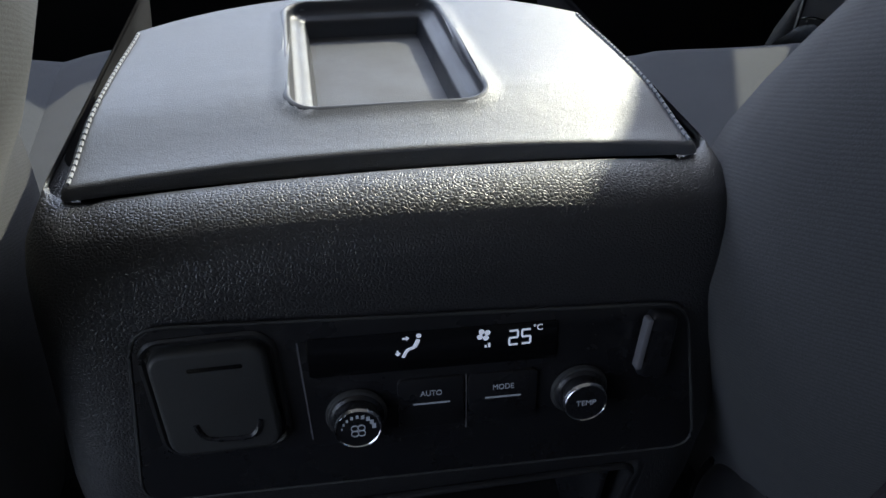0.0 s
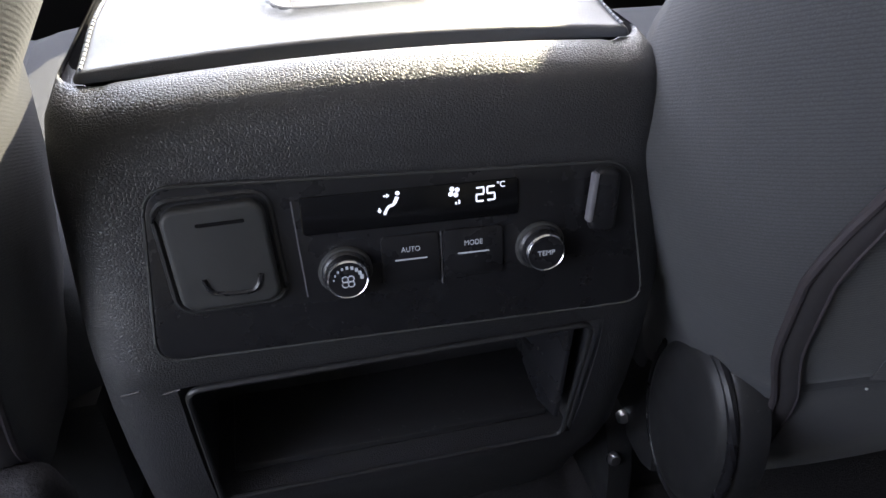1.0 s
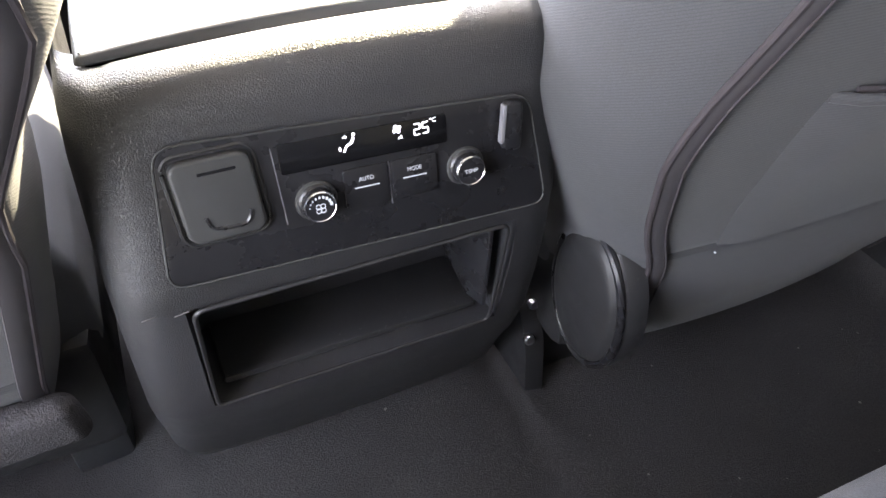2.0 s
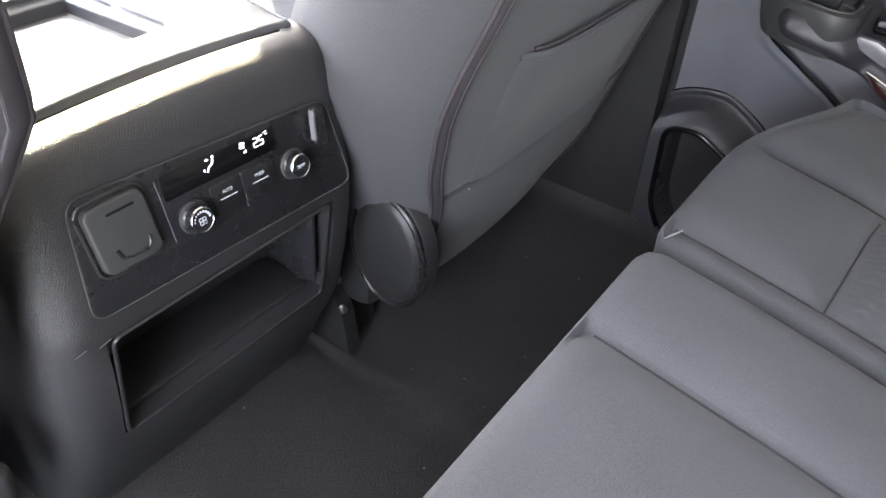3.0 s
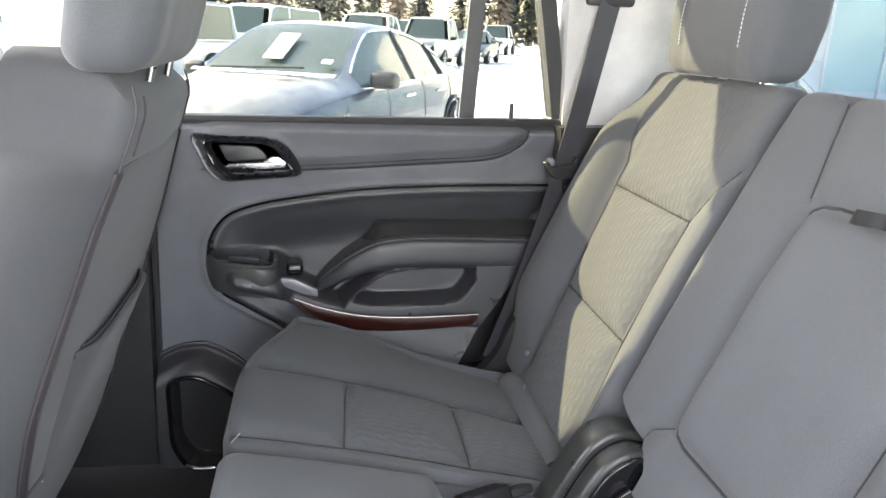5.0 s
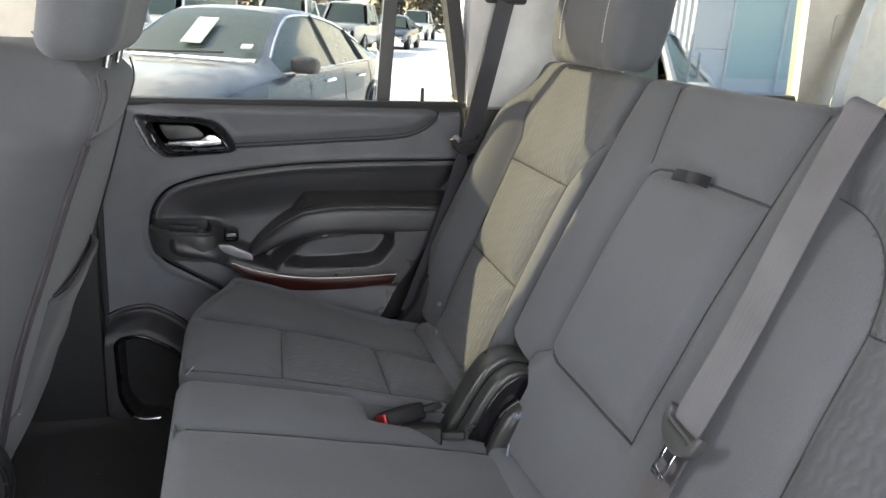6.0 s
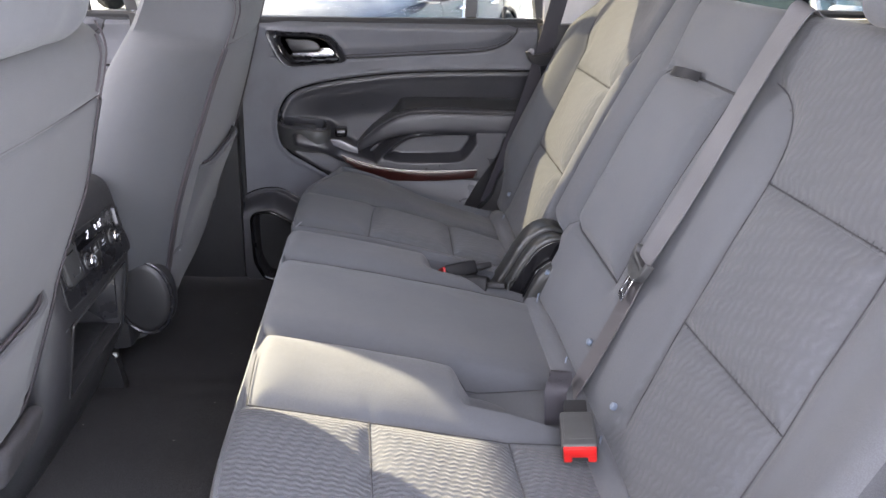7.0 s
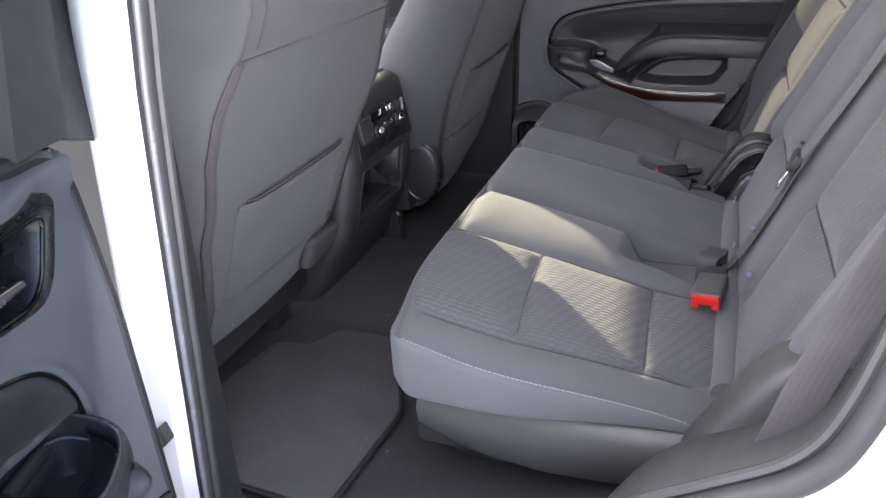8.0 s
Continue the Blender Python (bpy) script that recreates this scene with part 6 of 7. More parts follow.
    for k, mat_ in ((4, THREAD), (5, BLACK)):
        line = [Vector(r[k]) + Vector((-0.0012, 0, 0.0010)) for r in rows]
        if mat_ is BLACK:
            put("seam_line", tube(line, 0.0013, 6), BLACK, arm)
        else:
            bm = None
            for q in range(0, len(line) - 1):
                a, b = line[q], line[q + 1]
                n_st = max(1, int((b - a).length / 0.0058))
                for j in range(n_st):
                    p0, p1 = a.lerp(b, (j + 0.15) / n_st), a.lerp(b, (j + 0.8) / n_st)
                    bm = tube([p0, p1], 0.0010, 4, bm)
            put("stitching", bm, ARMTHREAD, arm, "fine grey stitching")
    # wood strip with bright upper edge
    wood_out = flat_path([(-0.097, 0.358), (-0.15, 0.338), (-0.23, 0.3205), (-0.33, 0.3155), (-0.456, 0.3190)]) + flat_path([(-0.445, 0.2960), (-0.33, 0.2890), (-0.23, 0.2910), (-0.165, 0.307), (-0.115, 0.336)])
    def wood_at(u, v, h):
        return Vector((0.806 - 0.056 - 0.018 * ss(-0.1, -0.2, u) * 0 - h, u, v))
    strip = put("wood_strip", prism(wood_out, wood_at, 0.006, 0.002), WOOD, None, "glossy burgundy wood strip")
    put("bright_edge", tube([wood_at(u, v, 0.0055) for u, v in flat_path([(-0.097, 0.358), (-0.15, 0.338), (-0.23, 0.3205), (-0.33, 0.3155), (-0.456, 0.3190)])], 0.0022, 8), CHROME, strip, "thin bright metal edge")
    put("lower_edge", tube([wood_at(u, v, 0.003) for u, v in flat_path([(-0.456, 0.3190), (-0.445, 0.2960), (-0.33, 0.2890), (-0.23, 0.2910), (-0.165, 0.307), (-0.115, 0.336), (-0.097, 0.358)])], 0.0016, 8), GREYPLASTIC, strip)
    # handle
    outer_c = rpoly([(0.088, 0.664), (-0.058, 0.657), (-0.091, 0.640), (-0.121, 0.588), (0.034, 0.574), (0.056, 0.592)], 0.020, 5)
    inner_c = rpoly([(0.057, 0.647), (-0.046, 0.646), (-0.069, 0.633), (-0.097, 0.593), (0.014, 0.585), (0.034, 0.599)], 0.014, 5)

    def ring(t, x):
        return [Vector((x, a[0] + (b[0] - a[0]) * t, a[1] + (b[1] - a[1]) * t)) for a, b in zip(outer_c + outer_c[:1], inner_c + inner_c[:1])]
    hb = put("handle_bezel", sheet([ring(-0.03, 0.806), ring(-0.02, 0.786), ring(0.08, 0.782), ring(0.30, 0.783), ring(0.42, 0.785), ring(0.62, 0.787), ring(0.72, 0.784), ring(0.84, 0.783), ring(0.95, 0.786), ring(1.05, 0.806), ring(1.1, 0.815)]), SATIN, None, "black handle surround")
    put("bezel_ring", tube(ring(0.80, 0.7825)[:-1], 0.0022, 8, closed=True), GLOSS, hb)
    put("recess_plate", prism([(-0.02 + (y + 0.02) * 0.99, 0.618 + (z - 0.618) * 0.98) for y, z in inner_c], lambda u, v, h: Vector((0.819 - h, u, v)), 0.003), SATIN, hb)
    put("recess_pad", prism(rpoly([(0.040, 0.640), (-0.030, 0.638), (-0.044, 0.628), (-0.052, 0.612), (0.022, 0.608)], 0.008, 4), lambda u, v, h: Vector((0.816 - h, u, v)), 0.006, 0.002), BLACK, hb)
    lv = put("handle_lever", prism(rpoly([(0.022, 0.6005), (-0.050, 0.5985), (-0.083, 0.602), (-0.087, 0.612), (-0.074, 0.623), (-0.058, 0.624), (-0.044, 0.6125), (0.020, 0.6085)], 0.004, 4), lambda u, v, h: Vector((0.792 - h, u, v)), 0.009, 0.0035, 3), metal("satin_chrome", (0.48, 0.49, 0.51), 0.22), hb, "chrome door lever")
    put("lever_ridge", tube([Vector((0.7825, -0.046 - 0.006 * i, 0.6125 + 0.0005 * i)) for i in range(6)], 0.0016, 6), CHROME, lv)
    # cup with tray lines, window switch, bright pad
    loop = rpoly([(0.846, 0.030), (0.845, 0.054), (0.828, 0.064), (0.788, 0.058), (0.757, 0.042), (0.737, 0.012), (0.726, -0.035), (0.738, -0.060), (0.80, -0.062), (0.846, -0.05)], 0.018, 6)

    def cup_row(scale, drop):
        return [Vector((0.788 + (x - 0.788) * scale, 0.0 + y * scale, 0.430 + 0.10 * min(0.0, y + 0.01) - drop)) for x, y in loop + loop[:1]]
    cup = put("pull_cup", sheet([cup_row(1.02, 0.060), cup_row(1.12, 0.040), cup_row(1.16, 0.020), cup_row(1.16, 0.010), cup_row(1.13, 0.003), cup_row(1.05, 0.0), cup_row(1.0, 0.0), cup_row(0.985, 0.003), cup_row(0.96, 0.022), cup_row(0.90, 0.0235), cup_row(0.885, 0.026), cup_row(0.84, 0.058), cup_row(0.78, 0.064), cup_row(0.3, 0.065), cup_row(0.02, 0.065)]), GREYPLASTIC, None, "black pull cup beside the armrest")
    put("cup_rim", tube([p for p in cup_row(0.995, 0.0)[:-1]], 0.0022, 8, closed=True), plastic("rim_plastic", (0.07, 0.07, 0.076), 0.25), cup, "shiny rim of the pull cup")
    put("cup_step", tube([p for p in cup_row(0.893, 0.0235)[:-1]], 0.0018, 8, closed=True), SATINGREY, cup, "inner ledge of the pull cup")
    put("cup_wall", sheet([[(0.848 - 0.004 * i, 0.058 - 0.0116 * j, 0.372 + 0.026 * i) for j in range(11)] for i in range(4)], 0.002), DARKSKIN, cup)
    for z0, z1 in ((0.404, 0.418), (0.386, 0.402)):
        put("cup_inset", box((0.826, -0.030, z0), (0.836, 0.030, z1), 0.002, turn=Matrix.Translation((0, 0, 0.425)) @ Matrix.Rotation(radians(6), 4, "X") @ Matrix.Translation((0, 0, -0.425))), GREYPLASTIC, cup, "grey inset panel")
    sw = put("window_switch", box((0.760, -0.114, 0.400), (0.800, -0.083, 0.423), 0.006, 3), GLOSS, None, "gloss black window switch")
    put("switch_rocker", box((0.7570, -0.109, 0.4120), (0.768, -0.088, 0.4180), 0.0020), SATINGREY, sw, "satin grey rocker")
    # pull pad in paler plastic: its bright reflection is put into the colour
    put("bright_pad", prism(rpoly([(-0.072, 0.400), (-0.098, 0.398), (-0.142, 0.376), (-0.142, 0.362), (-0.110, 0.370), (-0.074, 0.386)], 0.004), lambda u, v, h: Vector((0.752 - h, u, v)), 0.010, 0.005), SATINGREY, None, "smooth grey pull pad")
    put("bin_rim", tube(on_trim(BIN, 0.0005), 0.0045, 10, closed=True), GLOSS, None, "raised shiny rim of the bottle bin")
    put("bin_lip", tube(smooth_path([(0.740, 0.118, 0.014), (0.736, 0.092, 0.008), (0.737, 0.062, 0.008)], 6), 0.004, 8), CHROME)
    put("lock_knob", lathe([(0, 0.03), (0.004, 0.028), (0.0045, 0.0), (0.012, -0.002), (0.012, -0.006), (0, -0.006)], Matrix.Translation((0.815, -0.515, 0.700)), 14), BLACK, None, "small black lock knob")
    if skin:
        put("outer_skin", box((0.87, -0.60, -0.12), (0.925, 0.18, 0.682), 0.02, 3), WHITE, None, "white painted outer skin")
        put("inner_frame", box((0.856, -0.36, -0.03), (0.875, 0.17, 0.69)), BLACK)
        put("inner_frame_rear", box((0.856, -0.60, 0.46), (0.875, -0.36, 0.69)), BLACK)
    if window:
        front = [(0.225, 0.66), (0.142, 0.69), (0.245, 1.228)] if wide_trim else [(0.16, 0.69), (0.142, 0.69), (0.166, 1.228)]
        fr = put("window_frame", prism(front + [(-0.504, 1.228), (-0.60, 0.70), (-0.628, 0.70), (-0.534, 1.26), (0.308 if wide_trim else 0.21, 1.26)], lambda u, v, h: Vector((0.82 + h, u, v)), 0.045), BLACK, None, "black window frame")
        put("window_divider", prism([(-0.416, 0.685), (-0.446, 0.685), (-0.472, 1.22), (-0.444, 1.22)], lambda u, v, h: Vector((0.838 + h, u, v)), 0.012), BLACK, None, "black window divider bar")
        if wide_trim:
            put("frame_trim", prism([(0.152, 0.690), (0.075, 0.690), (0.226, 1.22), (0.274, 1.22)], lambda u, v, h: Vector((0.802 + h, u, v)), 0.018, 0.004), GREYPLASTIC, fr, "grey plastic window frame trim")
        put("window_pane", prism([(0.12, 0.68), (-0.41, 0.68), (-0.443, 1.22), (0.175, 1.22)], lambda u, v, h: Vector((0.848 + h, u, v)), 0.004), TINTED, None, "tinted drop window")
        put("rear_pane", prism([(-0.425, 0.68), (-0.605, 0.68), (-0.512, 1.22), (-0.453, 1.22)], lambda u, v, h: Vector((0.848 + h, u, v)), 0.004), TINTED, None, "tinted fixed rear pane")
        put("window_seal", box((0.806, -0.605, 0.675), (0.845, 0.13, 0.686), 0.003), RUBBER, None, "rubber window seal")
    return root


door("door_rear_right", "closed rear door with black trim, wood strip and armrest", Matrix.Identity(4))
door("door_front_right", "closed front passenger door with wood strip and armrest", Matrix.Translation((0.0, 1.02, 0.0)), False)
MIRROR = Matrix.Diagonal((-1, 1, 1, 1))
HINGE = Vector((-0.885, 0.235, 0))
SWING = Matrix.Translation(HINGE) @ Matrix.Rotation(radians(-77), 4, "Z") @ Matrix.Translation(-HINGE)
door("door_rear_left", "open rear door with black trim and bottle holder", SWING @ MIRROR, wide_trim=True)
door("door_front_left", "closed driver door with dark trim", Matrix.Translation((0.0, 1.02, 0.0)) @ MIRROR, False)

# ---- third row ----
third = thing("rear_row_bench", (0.35, -1.45, 0.1), "beige-lit charcoal third row seat behind the bench", "car seat")
for x in (-0.42, 0.42):
    def th_back(px, py, pz, top, x=x):
        return Vector((x + px, -1.62 + py - 0.3 * pz, 0.50 + pz))
    for n_, bm in pad((0.30, 0.06, 0.27), 0.05, 0.05, th_back).items():
        part("backrest", bm, CLOTH, third)
    def th_cush(px, py, pz, top, x=x):
        return Vector((x + px, -1.36 + py, 0.28 + pz + 0.1 * py))
    for n_, bm in pad((0.30, 0.24, 0.07), 0.05, 0.05, th_cush).items():
        part("cushion", bm, CLOTH, third)
    def th_head(px, py, pz, top, x=x):
        return Vector((x + px, -1.70 + py - 0.2 * pz, 0.835 + pz))
    for n_, bm in pad((0.13, 0.045, 0.06), 0.04, 0.03, th_head).items():
        part("head_restraint", bm, CLOTH, third)
third_belt = thing("third_row_belt", (0.72, -1.5, 0.6), "pale grey belt on the rear corner pillar", "seat belt", group="seat belts")
part("webbing", ribbon(smooth_path([(0.815, -1.68, 1.02), (0.80, -1.63, 0.86), (0.785, -1.60, 0.72), (0.765, -1.58, 0.55)], 5), lambda t: (0.2, -1, 0), 0.047), webbing("pale_webbing", (0.45, 0.44, 0.42)), third_belt)
part("guide", box((0.785, -1.73, 1.01), (0.832, -1.63, 1.03), 0.006), BLACK, third_belt)
for y in (-1.60, -1.68):
    part("trim_cap", prism(rrect(y - 0.016, 0.86, y + 0.016, 0.94, 0.012), lambda u, v, h: Vector((0.833 - h, u, v)), 0.004, 0.0015), BEIGE, third_belt)


# ---- outside: parked vehicles, trees, building ----
DARKPAINT = paint("slate_blue_paint", (0.05, 0.06, 0.085))


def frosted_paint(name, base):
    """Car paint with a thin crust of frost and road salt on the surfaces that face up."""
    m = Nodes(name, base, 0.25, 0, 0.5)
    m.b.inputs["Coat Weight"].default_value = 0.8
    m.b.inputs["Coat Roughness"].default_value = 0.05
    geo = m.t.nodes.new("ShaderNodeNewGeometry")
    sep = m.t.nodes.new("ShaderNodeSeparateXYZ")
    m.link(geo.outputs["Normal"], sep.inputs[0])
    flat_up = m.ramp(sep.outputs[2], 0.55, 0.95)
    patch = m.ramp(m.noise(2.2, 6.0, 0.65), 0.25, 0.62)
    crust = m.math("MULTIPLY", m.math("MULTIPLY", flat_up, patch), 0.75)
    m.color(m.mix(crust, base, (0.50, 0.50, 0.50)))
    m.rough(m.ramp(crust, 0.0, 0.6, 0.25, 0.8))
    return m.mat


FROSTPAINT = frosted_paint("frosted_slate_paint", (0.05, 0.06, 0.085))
SILVER = paint("silver_paint", (0.45, 0.46, 0.47))
TYRE = plastic("tyre_rubber", (0.02, 0.02, 0.02), 0.8)
CARGLASS = plastic("dark_car_glass", (0.075, 0.10, 0.092), 0.06, depth=0.0)
PAPER = plastic("white_paper", (0.75, 0.8, 0.78), 0.8)
LAMPGLASS = plastic("lamp_glass", (0.55, 0.55, 0.55), 0.15)


def vehicle(name, at, heading, length, width, roof, paint_mat, label, kind="sedan", group="parked vehicles"):
    """A parked car built from cross-sections along its length; heading in degrees from +x."""
    root = thing(name, (at[0], at[1], GROUND), label, "car", group)
    M = Matrix.Translation((at[0], at[1], GROUND)) @ Matrix.Rotation(radians(heading), 4, "Z")
    L, W = length / 2, width / 2
    if kind == "sedan":
        low = [(-1.0, 0.62, 0.72), (-0.97, 0.40, 0.93), (-0.80, 0.27, 0.99), (-0.4, 0.22, 0.97), (0.1, 0.22, 0.94), (0.42, 0.25, 0.92), (0.75, 0.28, 0.82), (0.95, 0.32, 0.68), (1.0, 0.42, 0.58)]
        top = [(-0.74, 0.97, 0.80), (-0.46, 1.28, 0.66), (-0.18, roof - 0.02, 0.62), (0.02, roof, 0.62), (0.14, roof - 0.06, 0.63), (0.40, 0.96, 0.80)]
    elif kind == "van":
        low = [(-1.0, 0.5, 1.0), (-0.97, 0.35, 1.08), (0.0, 0.28, 1.1), (0.6, 0.28, 1.1), (0.78, 0.32, 1.08), (0.96, 0.36, 0.98), (1.0, 0.5, 0.8)]
        top = [(-0.97, 1.06, 0.93), (-0.93, roof - 0.05, 0.84), (0.3, roof, 0.82), (0.44, roof - 0.1, 0.82), (0.66, 1.08, 0.90)]
    else:
        low = [(-1.0, 0.55, 1.05), (-0.97, 0.45, 1.12), (-0.1, 0.38, 1.12), (0.3, 0.38, 1.12), (0.6, 0.40, 1.12), (0.93, 0.45, 1.08), (1.0, 0.6, 0.95)]
        top = [(-0.28, 1.12, 0.90), (-0.20, roof - 0.06, 0.80), (0.0, roof, 0.78), (0.14, roof - 0.05, 0.79), (0.30, 1.12, 0.90)]
    rows = []
    for f, z0, z1 in low:
        w = W * (1 - 0.16 * abs(f) ** 6)
        rows.append([M @ Vector((f * L, s * w * k, z0 + (z1 - z0) * h)) for s, k, h in ((-1, 0.90, 0.0), (-1, 1.0, 0.30), (-1, 1.0, 0.62), (-1, 0.97, 0.90), (-1, 0.88, 1.0), (-1, 0.4, 1.03), (1, 0.4, 1.03), (1, 0.88, 1.0), (1, 0.97, 0.90), (1, 1.0, 0.62), (1, 1.0, 0.30), (1, 0.90, 0.0))])
    fine = []
    for j in range(len(rows[0])):
        fine.append(smooth_path([r[j] for r in rows], 4))
    body = part("body", sheet([[fine[j][i] for j in range(len(fine))] for i in range(len(fine[0]))], 0.02), paint_mat, root)
    cab = []
    for f, z, k in top:
        cab.append([M @ Vector((f * L, s * W * k * q, z - dz)) for s, q, dz in ((-1, 1.0, 0.05), (-1, 0.94, 0.0), (-1, 0.5, -0.03), (1, 0.5, -0.03), (1, 0.94, 0.0), (1, 1.0, 0.05))])
    part("windscreen", sheet([[M @ Vector((top[-1][0] * L + 0.02, s * W * 0.76, top[-1][1])) for s in (-1, -0.3, 0.3, 1)], [M @ Vector((top[-2][0] * L + 0.06, s * W * 0.60, top[-2][1] - 0.02)) for s in (-1, -0.3, 0.3, 1)]], 0.01), CARGLASS, root, "dark windscreen")
    part("rear_window", sheet([[M @ Vector((top[0][0] * L - 0.02, s * W * 0.74, top[0][1])) for s in (-1, -0.3, 0.3, 1)], [M @ Vector((top[1][0] * L - 0.04, s * W * 0.60, top[1][1] - 0.02)) for s in (-1, -0.3, 0.3, 1)]], 0.01), CARGLASS, root)
    part("cabin_roof", sheet([[p for p in r] for r in cab[1:-1]], 0.02), paint_mat, root)
    for s in (-1, 1):
        belt = [(top[0][0] * L * 0.96, top[0][1] - 0.03), (top[-1][0] * L * 0.94, top[-1][1] - 0.03)]
        up = [(f * L, z - 0.06, k) for f, z, k in top[1:-1]]
        pane = [M @ Vector((belt[0][0], s * W * 0.93, belt[0][1])), M @ Vector((belt[1][0], s * W * 0.93, belt[1][1]))] + [M @ Vector((x, s * W * k * 1.02, z)) for x, z, k in up[::-1]]
        bm = bmesh.new()
        face = bm.faces.new([bm.verts.new(p) for p in pane])
        ext = bmesh.ops.extrude_face_region(bm, geom=[face])
        off = (M.to_3x3() @ Vector((0, -s * 0.05, 0)))
        bmesh.ops.translate(bm, verts=[g for g in ext["geom"] if isinstance(g, bmesh.types.BMVert)], vec=off)
        pn = part("side_window", bm, CARGLASS, root, "dark side glass")
        for f in ((0.0,) if kind != "sedan" else (-0.06, -0.42)):
            zt = lerp_table([(q[0], q[1]) for q in top], f)
            part("window_post", box((f * L - 0.03, -0.012, 0.93), (f * L + 0.03, 0.012, zt - 0.05), turn=M @ Matrix.Translation((0, s * W * 0.86, 0))), paint_mat, pn)
        trim = [pane[i] + M.to_3x3() @ Vector((0, s * 0.012, 0)) for i in range(len(pane))]
        part("window_trim", tube(trim, 0.014, 6, closed=True), CHROME, pn)
        front = [pane[1] + M.to_3x3() @ Vector((0.05, s * 0.0, 0.0)), M @ Vector((top[-2][0] * L, s * W * top[-2][2] * 0.97, top[-2][1] - 0.02))]
        part("roof_pillar", tube(front, 0.04, 8), paint_mat, root)
        back = [pane[0] + M.to_3x3() @ Vector((-0.05, 0, 0.0)), M @ Vector((top[1][0] * L, s * W * top[1][2] * 0.97, top[1][1] - 0.03))]
        part("roof_pillar", tube(back, 0.06, 8), paint_mat, root)
        part("wing_mirror", box((-0.10, -0.11, -0.065), (0.08, 0.11, 0.065), 0.04, 3, turn=M @ Matrix.Translation((top[-1][0] * L * 0.82, s * (W + 0.08), (top[-1][1] + 0.03)))), paint_mat if kind == "sedan" else BLACK, root)
        for f in ((0.02, -0.32) if kind != "van" else (0.4,)):
            part("door_handle", box((f * L - 0.10, -0.02, -0.015), (f * L + 0.10, 0.02, 0.015), 0.01, turn=M @ Matrix.Translation((0, s * W * 0.985, 0.82))), CHROME, root)
        for f in (-0.60, 0.60):
            r = 0.33 if kind == "sedan" else 0.39
            wm = M @ Matrix.Translation((f * L, s * (W - 0.10), r)) @ Matrix.Rotation(radians(90), 4, "X")
            wh = part("wheel", lathe([(0.0, -0.09), (r * 0.64, -0.09), (r * 0.9, -0.115), (r, -0.08), (r, 0.08), (r * 0.9, 0.115), (r * 0.64, 0.09), (0, 0.09)], wm, 28), TYRE, root)
            bm = None
            for q in range(5):
                bm = box((-0.03, 0.03, -0.105), (0.03, r * 0.62, 0.105), 0.01, bm=bm, turn=wm @ Matrix.Rotation(radians(72 * q), 4, "Z"))
            part("rim", bm, SILVER, wh)
        part("headlamp", box((-0.12, -0.16, -0.06), (0.05, 0.16, 0.06), 0.03, turn=M @ Matrix.Translation((L * 0.955, s * W * 0.68, low[-2][2] * 0.86))), LAMPGLASS, root)
    part("grille", box((-0.03, -W * 0.45, -0.12), (0.03, W * 0.45, 0.10), 0.02, turn=M @ Matrix.Translation((L * 0.985, 0, low[-2][2] * 0.72))), BLACK if kind == "sedan" else CHROME, root)
    return root, M


